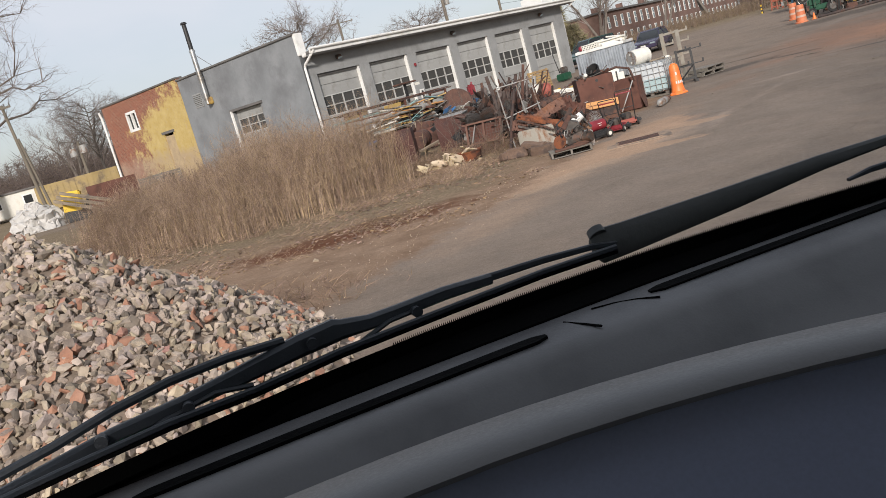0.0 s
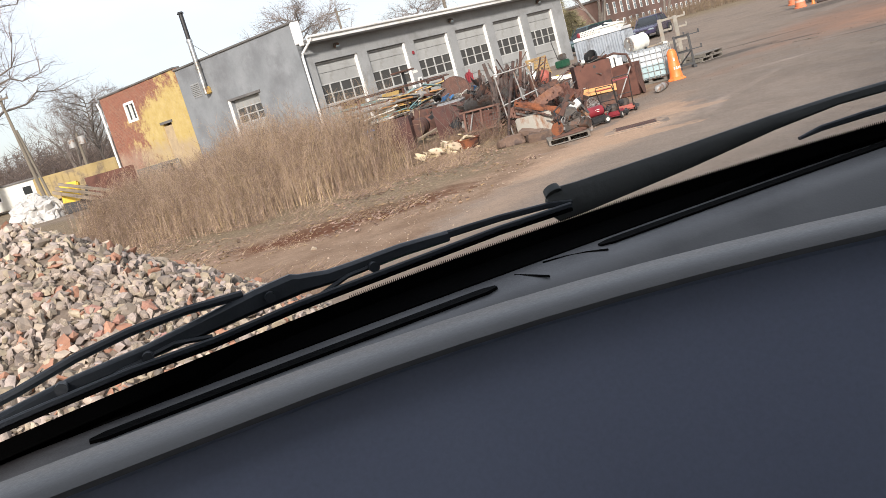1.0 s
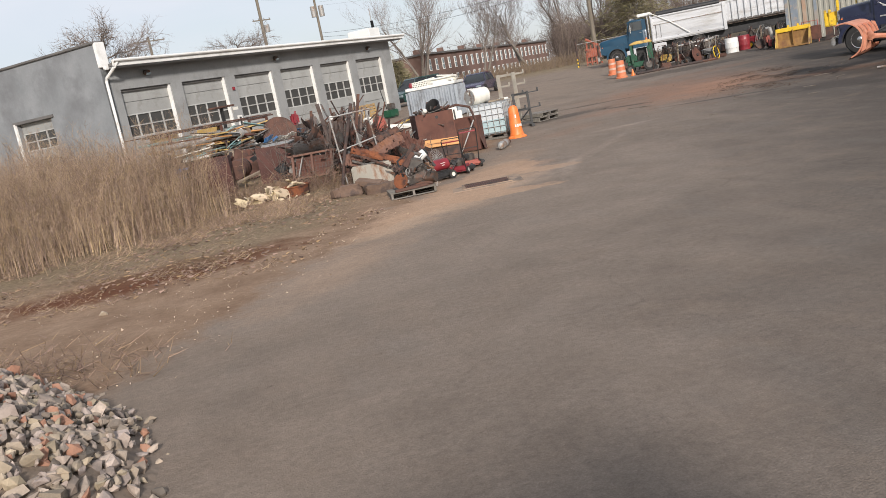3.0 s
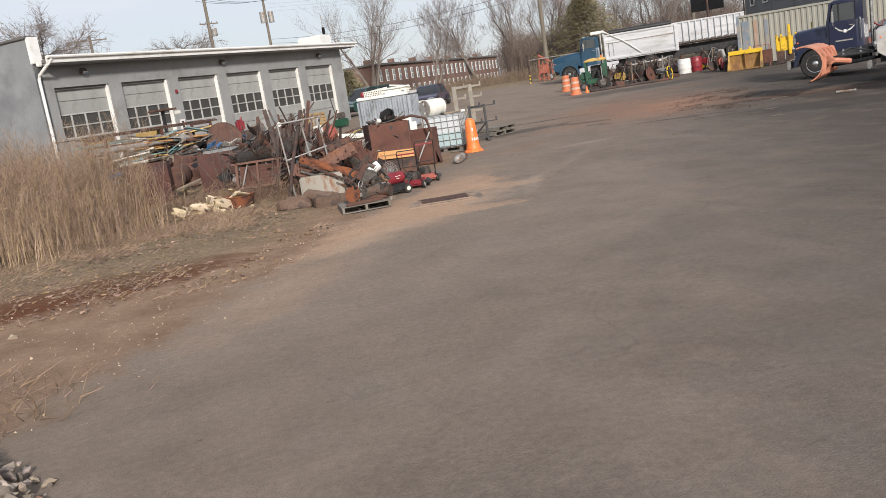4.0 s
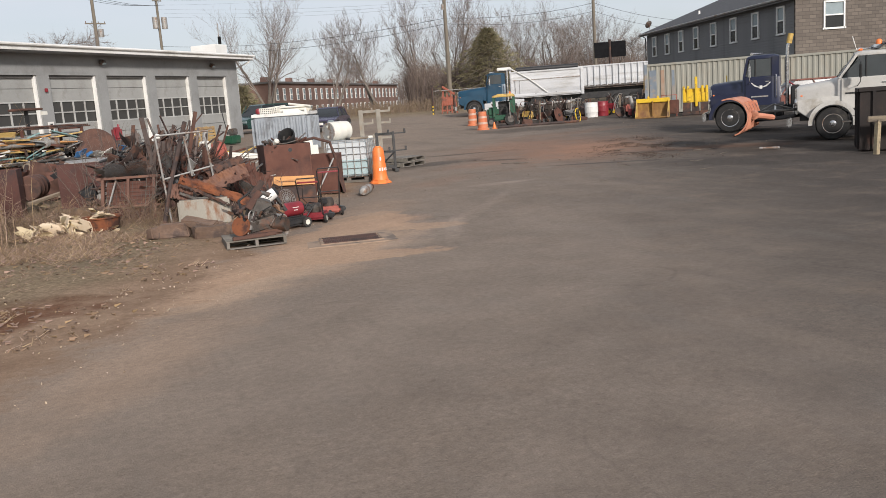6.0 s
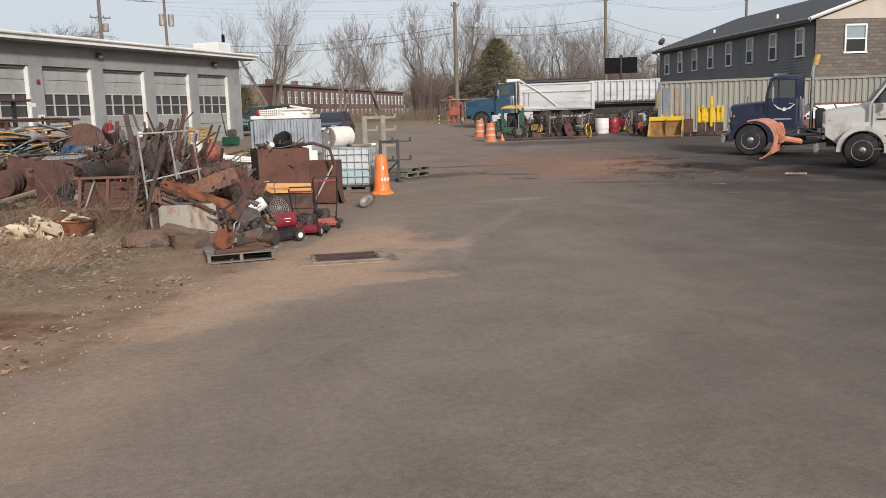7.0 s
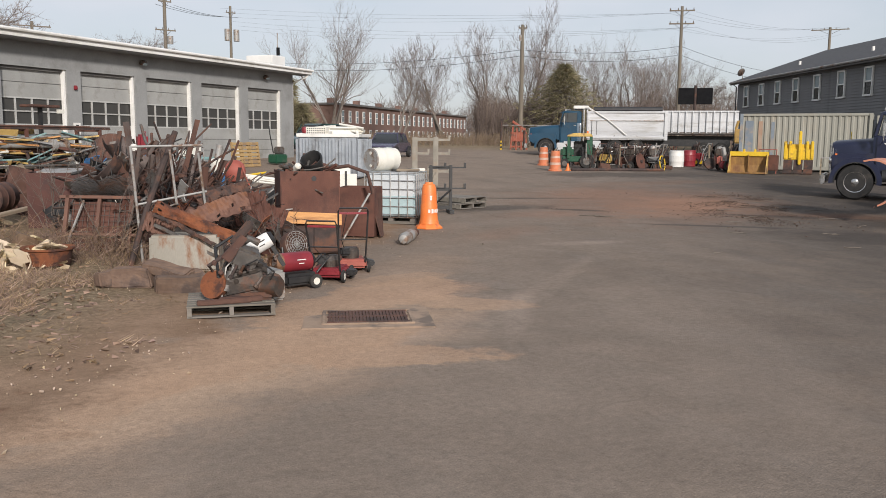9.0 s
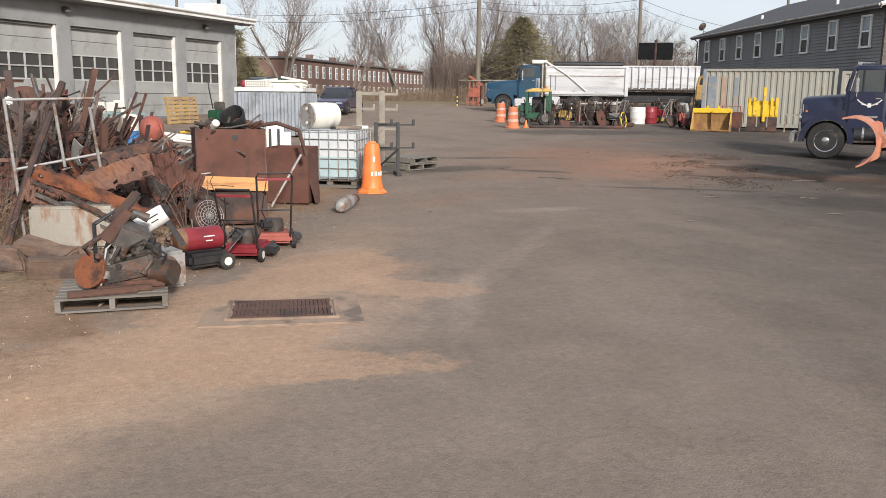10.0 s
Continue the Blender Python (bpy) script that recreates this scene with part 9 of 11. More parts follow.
def navy_truck():
    t = conventional_truck("navy_truck", "navy blue bonneted truck tractor with winged door emblem", 25.2, 31.6, 131.4, NAVY, CHROME, (0.76, -0.45, 1.83, 1.92), (-0.45, -1.75), 2.8, 1.15, 0.55, 4.2, (-3.7, -5.0), rake=0.16)
    for s in (1,):
        w = nb()
        bx(w, -1.1, 1.03, 1.62, 0.1, 0.012, 0.12, bev=0.005)
        emblem = part("door_emblem", w, WHITE_PAINT, t, "plain white winged emblem")
        for k in range(4):
            for q in (-1, 1):
                part("emblem_feather", bx(nb(), -1.1 + q * (0.13 + 0.05 * k), 1.03, 1.64 + 0.035 * k, 0.2 - 0.02 * k, 0.012, 0.03, rot=(0, -q * (14 + 9 * k), 0)), WHITE_PAINT, emblem)
    part("printed_bar", bx(nb(), -1.05, 1.03, 1.28, 0.6, 0.012, 0.05), GREY_POST, t, "pale printed bar")
    part("exhaust_pipe", sweep(nb(), [(-2.0, 0.6, 0.9), (-2.0, 0.6, 2.5), (-2.02, 0.6, 3.0), (-2.1, 0.6, 3.35)], 0.065, 10), CHROME, t, "chrome exhaust stack", smooth=True)
    part("stack_guard", cyl(nb(), (-2.06, 0.6, 3.15), (-2.14, 0.6, 3.5), 0.1, seg=12), YELLOW_DULL, t, "yellowed stack guard")
    part("fifth_wheel", lathe(nb(), [(0.1, 0), (0.5, 0.0), (0.5, 0.07), (0.1, 0.07)], 20, pose(-4.3, 0, 0.98)), BLACK, t)
    part("air_tank", bx(nb(), -2.3, 0.7, 1.25, 0.35, 0.5, 0.75, bev=0.05), BLACK, t)
    part("chain_box", bx(nb(), -2.5, 0.75, 0.75, 0.6, 0.4, 0.4, bev=0.03), CHROME, t)
    part("air_hose", sweep(nb(), [(-1.95, 0.1, 1.8), (-2.4, 0.2, 1.5), (-2.9, 0.1, 1.2), (-3.3, 0, 1.1)], 0.03, 6), RED, t)
    part("chrome_strip", bx(nb(), 0.7, 0.84, 1.25, 0.03, 0.02, 0.75), CHROME, t)
    part("work_flag", bx(nb(), 0.25, -0.6, 2.0, 0.02, 0.28, 0.3), YELLOW, t, "yellow tag on the hood")
    return t


navy_truck()


def white_truck():
    t = conventional_truck("white_truck", "white bonneted dump truck with black mirrors", 23.95, 25.9, 131.4, WHITE_CAB, GREY_POST, (1.07, -0.14, 1.72, 1.93), (-0.14, -1.87), 2.68, 1.12, 0.51, 5.2, (-4.2, -5.5), rake=0.5, mirror=BLACK)
    part("body_floor", bx(nb(), -4.3, 0, 1.2, 4.2, 2.3, 0.14), GREY_POST, t)
    for s in (-1, 1):
        part("body_side", bx(nb(), -4.3, s * 1.14, 1.8, 4.2, 0.08, 1.1), GREY_POST, t, "grey dump body side")
    part("headboard", bx(nb(), -2.42, 0, 2.05, 0.08, 2.3, 1.7), GREY_POST, t)
    part("cab_shield", bx(nb(), -1.95, 0, 2.9, 1.0, 2.2, 0.08, bev=0.02), GREY_POST, t, "grey cab shield over the roof")
    part("beacon_bar", bx(nb(), -1.25, 0, 2.79, 0.3, 1.4, 0.12, bev=0.04), GALV, t)
    part("amber_beacon", lathe(nb(), [(0.09, 0), (0.09, 0.12), (0.05, 0.17)], 14, pose(-1.3, 0.5, 2.84)), ORANGE, t, smooth=True)
    part("aerial", sweep(nb(), [(-0.7, 0.6, 2.66), (-0.62, 0.62, 2.9), (-0.55, 0.62, 3.15)], 0.015, 5), WHITE_PAINT, t)
    part("black_stripe", bx(nb(), -0.95, 1.0, 1.42, 1.2, 0.012, 0.05), BLACK, t)


white_truck()


def snow_plow():
    c = Vector((20.34, 25.72))
    p = thing("snow_plow", "faded orange curved snow plow blade on a black frame", "snow plow", c.x, c.y, 127, G(c.x, c.y) + 0.46)
    prof = [(0.53 + 0.53 * math.cos(radians(q)), 0.53 + 0.53 * math.sin(radians(q))) for q in range(252, 57, -13)]
    back = [(0.53 + 0.57 * math.cos(radians(q)), 0.53 + 0.57 * math.sin(radians(q))) for q in range(252, 57, -13)][::-1]
    part("moldboard", prism(nb(), prof + back, -0.9, 1.25), ORANGE_PLOW, p, "curved orange moldboard")
    for yy in (-0.8, -0.2, 0.4, 1.05):
        part("rib", prism(nb(), [(0.28, 0.02), (0.1, 0.12), (0.0, 0.34), (-0.04, 0.58), (0.0, 0.8), (0.12, 0.98), (0.0, 0.94), (-0.1, 0.6), (-0.06, 0.2)], yy, yy + 0.05), ORANGE_PLOW, p)
    part("cutting_edge", bx(nb(), 0.38, 0.17, 0.0, 0.03, 2.1, 0.14, rot=(0, -50, 0)), RUST_DARK, p)
    part("push_arm", sweep(nb(), [(-0.03, 0.7, 0.55), (-0.3, 0.35, 0.5), (-0.55, -0.1, 0.42)], 0.085, 8), ORANGE_PLOW, p, smooth=True)
    part("arm_boss", lathe(nb(), [(0.04, -0.1), (0.13, -0.08), (0.14, 0.0), (0.13, 0.08), (0.04, 0.1)], 14, pose(-0.1, 0.62, 0.56, 70, 0, 30)), ORANGE_PLOW, p, smooth=True)
    for yy in (-0.7, -0.1):
        part("push_frame", sweep(nb(), [(-0.05, yy, 0.36), (-0.6, yy - 0.9, 0.34), (-1.1, -2.75, 0.34)], 0.06, 6), MATT_BLACK, p)
    part("hydraulic_ram", cyl(nb(), (-0.12, 0.1, 0.6), (-1.0, -2.3, 0.55), 0.045, seg=10), BLACK, p)
    part("hydraulic_hose", sweep(nb(), [(-0.2, 0.1, 0.62), (-0.5, -0.6, 0.8), (-0.9, -1.9, 0.6)], 0.025, 6), BLACK, p)
    part("skid_bar", cyl(nb(), (-0.3, 1.0, -0.42), (-0.85, 0.95, -0.42), 0.035, seg=8), GREY_POST, p)


snow_plow()


def dump_truck():
    t = conventional_truck("blue_dump_truck", "teal blue dump truck with polished aluminium body", 30.15, 62.65, 148.5, BLUE_CAB, CHROME, (1.15, -0.92, 1.86, 2.05), (-0.92, -2.35), 2.98, 1.2, 0.54, 5.0, (-4.6, -5.9), rake=0.2, visor=True)
    x0, x1 = -2.75, -7.9
    part("body_floor", bx(nb(), (x0 + x1) / 2, 0, 1.14, x0 - x1, 2.3, 0.14), ALU, t)
    for s in (-1, 1):
        bm = nb()
        for (za, ya), (zb, yb) in (((1.2, 1.14), (1.62, 1.168)), ((1.62, 1.168), (2.3, 1.18)), ((2.3, 1.18), (2.85, 1.165))):
            vs = [bm.verts.new((px, s * (py - dy), pz)) for dy in (0, 0.05) for px, py, pz in ((x0, ya, za), (x1, ya, za), (x1, yb, zb), (x0, yb, zb))]
            for f in ((0, 1, 2, 3), (4, 7, 6, 5), (0, 4, 5, 1), (2, 6, 7, 3), (0, 3, 7, 4), (1, 5, 6, 2)):
                bm.faces.new([vs[q] for q in f])
        side = part("body_side", bm, ALU, t, "polished aluminium side")
        part("side_rail", bx(nb(), (x0 + x1) / 2, s * 1.2, 2.32, x0 - x1, 0.05, 0.06, bev=0.01), GREY_POST, side)
        part("top_rail", bx(nb(), (x0 + x1) / 2, s * 1.17, 2.88, x0 - x1 + 0.1, 0.16, 0.12, bev=0.02), ALU, side)
        part("lower_rail", bx(nb(), (x0 + x1) / 2, s * 1.19, 1.22, x0 - x1 + 0.1, 0.14, 0.16, bev=0.02), ALU, side)
        part("end_post", bx(nb(), x1 + 0.06, s * 1.2, 2.0, 0.22, 0.16, 1.9, bev=0.02), ALU, side)
        part("end_post", bx(nb(), x0 - 0.06, s * 1.2, 2.0, 0.16, 0.14, 1.7, bev=0.02), ALU, side)
        part("ladder", sweep(nb(), [(x0 - 0.3, s * 1.22, 1.4), (x0 - 0.3, s * 1.22, 2.3), (x0 - 0.62, s * 1.22, 2.3), (x0 - 0.62, s * 1.22, 1.4)], 0.018, 5), CHROME, side)
        part("tarp_arm", sweep(nb(), [(x0 + 0.05, s * 1.28, 3.25), (x0 - 1.3, s * 1.28, 2.4), (x0 - 2.6, s * 1.28, 1.35)], 0.036, 6), WHITE_PAINT, t, "bright diagonal tarp arm")
        part("mud_flap", bx(nb(), -6.7, s * 0.95, 0.6, 0.03, 0.6, 0.6), BLACK, t)
    part("headboard", bx(nb(), x0 + 0.03, 0, 2.1, 0.08, 2.3, 1.9), ALU, t)
    part("cab_guard", bx(nb(), x0 + 0.45, 0, 3.2, 1.0, 2.2, 0.22, bev=0.04), WHITE_PAINT, t, "white cab guard")
    part("tailgate", bx(nb(), x1, 0, 2.0, 0.08, 2.3, 1.7), ALU, t)
    part("tarp_roll", cyl(nb(), (x0 - 0.4, 0.75, 3.04), (x1 + 0.3, 0.75, 3.04), 0.2, seg=12), BLACK, t, "black rolled tarpaulin")
    # black block stands for the chassis and for shadow under the body
    part("chassis", bx(nb(), -5.2, 0, 0.8, 5.6, 1.1, 0.5, bev=0.04), BLACK, t, "black chassis block darkening the underbody")
    for s in (-1, 1):
        part("mudguard", arch(-5.25, 1.2, 1.24, 12, 168, *sorted((s * 0.75, s * 1.15)), 0.35, 14), BLACK, t)
        part("tool_box", bx(nb(), -3.2, s * 0.95, 0.75, 0.9, 0.4, 0.5, bev=0.03), ALU, t, "bright tool box")
    part("exhaust_stack", cyl(nb(), (-2.5, 0.9, 0.9), (-2.5, 0.9, 3.2), 0.08, seg=10), CHROME, t)
    part("bumper_trim", bx(nb(), 1.16, 0, 1.75, 0.06, 1.5, 0.12, bev=0.02), CHROME, t)
    part("sleeper_step", bx(nb(), -1.4, 1.05, 0.6, 1.3, 0.35, 0.5, bev=0.04), ALU, t)


dump_truck()


def dump_trailer():
    t = thing("dump_trailer", "silver ribbed dump trailer behind the dump truck", "trailer", 41.3, 61.2, 146)
    part("floor", bx(nb(), 0, 0, 1.6, 5.6, 2.3, 0.14), ALU, t)
    for s in (-1, 1):
        side = part("side", bx(nb(), 0, s * 1.15, 2.4, 5.6, 0.07, 1.5), ALU, t, "silver trailer side")
        for i in range(12):
            part("rib", bx(nb(), -2.6 + 0.47 * i, s * 1.24, 2.4, 0.09, 0.16, 1.5), ALU, side)
        part("rail", bx(nb(), 0, s * 1.2, 3.16, 5.7, 0.14, 0.1), ALU, side)
        part("rail", cyl(nb(), (-2.8, s * 1.18, 1.62), (2.8, s * 1.18, 1.62), 0.1, seg=10), IRON, side)
        part("beam", bx(nb(), 0, s * 0.45, 1.3, 5.6, 0.12, 0.3), BLACK, t)
        for x in (-1.8, -0.6):
            truck_wheel(t, x, s * 0.95, 0.5, 0.5, GREY_POST)
    for x in (-2.8, 2.8):
        part("end_wall", bx(nb(), x, 0, 2.4, 0.08, 2.3, 1.5), ALU, t)
    # doubles as the frame and as the shadow beneath the trailer
    part("underframe", bx(nb(), 0.2, 0, 0.95, 5.2, 1.5, 0.5, bev=0.05), BLACK, t, "black underframe block darkening beneath the trailer")
    part("jack", bx(nb(), 2.0, 0.4, 0.6, 0.15, 0.15, 1.2), IRON, t)


dump_trailer()


LOADER_TAN = M("dull_ochre_paint", (0.33, 0.2, 0.05), (0.42, 0.27, 0.08), 2.0, 0.7, 0.0, (0.2, 0.13, 0.07), 2.0)


def loader_arm():
    t = thing("yellow_loader", "yellow loader arm standing behind the container", "loader", 40.75, 53.75, 140)
    part("boom", sweep(nb(), [(1.2, 0, 2.6), (1.45, 0, 2.5), (1.55, 0, 2.1), (1.5, 0, 1.5)], 0.1, 6), LOADER_TAN, t)
    part("cab", bx(nb(), 1.4, 0, 1.6, 0.5, 0.6, 0.9, bev=0.06), LOADER_TAN, t)
    part("undercarriage", bx(nb(), 0.5, 0, 0.5, 2.4, 1.6, 1.0, bev=0.1), BLACK, t)
    part("counterweight", bx(nb(), -0.6, 0, 1.3, 0.7, 1.0, 0.6, bev=0.08), RUST_DARK, t)


loader_arm()

# ---- containers ----
def container(label, x, y, rot, l, mat, stripes=False):
    c = thing("shipping_container", label, "container", x, y, rot, group="shipping containers")
    w, h = 2.44, 2.86
    n = int(l / 0.28)
    for yy in (-w / 2, w / 2):
        pts = []
        for i in range(n):
            a = l * i / n
            pts += [(a, 0), (a + 0.09, 0), (a + 0.13, 0.045), (a + 0.24, 0.045)]
        bm = nb()
        lo = [bm.verts.new((px, yy + py * (1 if yy < 0 else -1), 0.16)) for px, py in pts]
        hi = [bm.verts.new((px, yy + py * (1 if yy < 0 else -1), h - 0.1)) for px, py in pts]
        for i in range(len(pts) - 1):
            bm.faces.new((lo[i], lo[i + 1], hi[i + 1], hi[i]))
        part("side_wall", bm, mat, c, "corrugated steel side")
        part("top_rail", bx(nb(), l / 2, yy, h - 0.06, l, 0.08, 0.12), mat, c)
        part("bottom_rail", bx(nb(), l / 2, yy, 0.1, l, 0.1, 0.18), mat, c)
    for xx in (0.0, l):
        for yy in (-w / 2, w / 2):
            part("corner_post", bx(nb(), xx, yy, h / 2, 0.16, 0.14, h, bev=0.01), BLUE_GREY if stripes and xx == 0 else mat, c)
    part("roof", bx(nb(), l / 2, 0, h - 0.03, l, w, 0.05), mat, c)
    part("floor", bx(nb(), l / 2, 0, 0.14, l, w, 0.1), BLACK, c)
    for s in (-1, 1):
        d = part("door", bx(nb(), 0.0, s * 0.59, h / 2, 0.06, 1.14, h - 0.34, bev=0.01), BLUE_GREY if stripes else mat, c, "container door leaf")
        for k in (-0.3, 0.25):
            part("lock_rod", cyl(nb(), (-0.06, s * 0.59 + k, 0.2), (-0.06, s * 0.59 + k, h - 0.2), 0.02, seg=6), GREY_POST, d)
    part("end_wall", bx(nb(), l, 0, h / 2, 0.05, w - 0.1, h - 0.2), mat, c)
    if stripes:
        for k, (xx, ww, mm) in enumerate(((0.4, 0.4, BLUE_GREY), (0.95, 0.2, ORANGE_FADE), (1.55, 0.16, BLUE_GREY))):
            part("paint_patch", bx(nb(), xx, -w / 2 - 0.006, 1.35 + 0.12 * k, ww, 0.012, 2.3 - 0.3 * k), mm, c, "faded painted patch")
    return c


BLUE_GREY = M("faded_blue_grey_paint", (0.16, 0.19, 0.22), (0.23, 0.26, 0.29), 1.5, 0.7, 0.0, (0.3, 0.26, 0.22), 2.0)
ORANGE_FADE = M("faded_orange_patch", (0.34, 0.2, 0.13), (0.37, 0.28, 0.21), 1.5, 0.8)
CONT = M("weathered_beige_container", (0.255, 0.252, 0.212), (0.315, 0.308, 0.262), 0.8, 0.7, 0.0, (0.3, 0.26, 0.2), 0.9, (0.55, 0.72), bump=0.1, stretch=(1, 1, 0.3))
container("beige corrugated shipping container with faded paint patches", 34.0, 47.4, -48.6, 6.06, CONT, True)
container("second beige shipping container behind the navy truck", 39.0, 43.3, -48.6, 6.06, CONT)


DARK_BIN = M("blackened_rusty_steel", (0.016, 0.013, 0.012), (0.035, 0.025, 0.021), 2.0, 0.85, 0.0, (0.06, 0.03, 0.02), 2.0, (0.58, 0.7), bump=0.3)


def dark_bin():
    b = thing("dark_steel_bin", "dark steel roll-off bin at the yard edge", "bin", 22.3, 21.55, -48.6)
    for px, py, ww, rr in ((0, -0.9, 3.2, 0), (0, 0.9, 3.2, 180), (-1.6, 0, 1.8, -90), (1.6, 0, 1.8, 90)):
        s = part("side", bx(nb(), 0, 0.02, 0.85, ww - 0.01, 0.04, 1.6), DARK_BIN, b, "", pose(px, py, 0, 0, 0, rr))
        part("rim", bx(nb(), 0, 0, 1.66, ww + 0.06, 0.1, 0.08), DARK_BIN, s)
        for i in range(int(ww / 0.6)):
            part("rib", bx(nb(), -ww / 2 + 0.35 + 0.6 * i, -0.03, 0.85, 0.08, 0.06, 1.55), DARK_BIN, s)
    part("floor", bx(nb(), 0, 0, 0.06, 3.1, 1.7, 0.06), DARK_BIN, b)
    t = thing("timber_trestle", "rough timber trestle with splayed legs", "trestle", 20.9, 20.9, -48.6)
    part("top_beam", bx(nb(), 0, 0, 0.92, 2.0, 0.3, 0.14, bev=0.01), WOOD, t)
    for x in (-0.8, -0.35, 0.35, 0.8):
        part("leg", sweep(nb(), [(x, -0.24, 0), (x * 0.95, -0.1, 0.88)], 0.08, 4), WOOD, t, "worn timber leg")


dark_bin()

# ---- machines along the far side of the yard ----
ORANGE_DRUM = M("sun_faded_orange_plastic", (0.5, 0.14, 0.06), (0.6, 0.2, 0.09), 2.0, 0.6, 0.0, (0.4, 0.2, 0.12), 2.5, (0.52, 0.68), bump=0.06)


FADED_BAND = M("dirty_faded_reflective_band", (0.46, 0.3, 0.22), (0.6, 0.44, 0.36), 3.0, 0.6, 0.0, (0.4, 0.2, 0.12), 3.0, (0.5, 0.66), bump=0.05)


def traffic_drum(label, x, y, rot):
    d = thing("traffic_drum", label, "traffic drum", x, y, rot, group="traffic drums")
    part("base", lathe(nb(), [(0.33, 0), (0.33, 0.06), (0.27, 0.1)], 20), ORANGE_DRUM, d)
    z = 0.1
    for k in range(5):
        r0, r1 = 0.27 - 0.012 * k, 0.262 - 0.012 * k
        h = 0.11 if k % 2 else 0.2
        part("band", lathe(nb(), [(r0, z), (r1, z + h - 0.005), (r1 - 0.01, z + h)], 20), FADED_BAND if k % 2 else ORANGE_DRUM, d, "", smooth=True)
        z += h
    part("lid", lathe(nb(), [(0.21, z), (0.2, z + 0.03), (0.05, z + 0.035)], 18), ORANGE_DRUM, d)


traffic_drum("faded orange and white traffic drum", 23.5, 50.4, 0)
traffic_drum("orange and white traffic drum beside a mower", 21.75, 45.9, 0)


def ride_mower():
    m = thing("canopy_mower", "green ride-on mower with a yellow canopy", "mower", 24.3, 48.3, 148)
    part("chassis", bx(nb(), 0, 0, 0.45, 1.5, 0.7, 0.3, bev=0.05), GREEN, m)
    part("bonnet", bx(nb(), 0.5, 0, 0.8, 0.65, 0.6, 0.5, bev=0.1), GREEN, m)
    part("seat", bx(nb(), -0.35, 0, 0.8, 0.4, 0.45, 0.5, bev=0.08), BLACK, m)
    part("canopy", prism(nb(), [(-0.78, 1.58), (0.52, 1.58), (0.46, 1.68), (0.1, 1.76), (-0.66, 1.74)], -0.55, 0.55, 0.03), YELLOW_DULL, m, "yellow canopy")
    part("beacon", lathe(nb(), [(0.05, 1.75), (0.05, 1.84), (0.02, 1.86)], 10, pose(-0.5, 0.3, 0)), ORANGE, m, "small amber beacon")
    for x in (-0.68, 0.42):
        for y in (-0.46, 0.46):
            part("canopy_post", bx(nb(), x, y, 1.05, 0.13, 0.05, 1.1, bev=0.01), GREEN, m)
    part("rear_panel", bx(nb(), -0.72, 0, 0.95, 0.05, 0.85, 1.1, bev=0.02), GREEN, m, "green cab back panel")
    part("dash_panel", bx(nb(), 0.4, 0, 0.85, 0.06, 0.8, 0.5, bev=0.02), BLACK, m)
    part("engine_cover", bx(nb(), -0.15, -0.3, 0.9, 0.7, 0.1, 0.9, bev=0.04), BLACK, m)
    for x, r in ((-0.5, 0.36), (0.6, 0.24)):
        for s in (-1, 1):
            wheel_small(m, x, s * 0.45, r, 0.22, IRON)
    part("side_panel", bx(nb(), -0.62, 0.46, 0.75, 0.3, 0.04, 1.3, bev=0.02), GREEN, m)
    part("steering_wheel", sweep(nb(), [(0.1 + 0.16 * math.cos(a * math.pi / 6), 0.16 * math.sin(a * math.pi / 6), 1.05) for a in range(12)], 0.015, 5, closed=True), BLACK, m)


ride_mower()


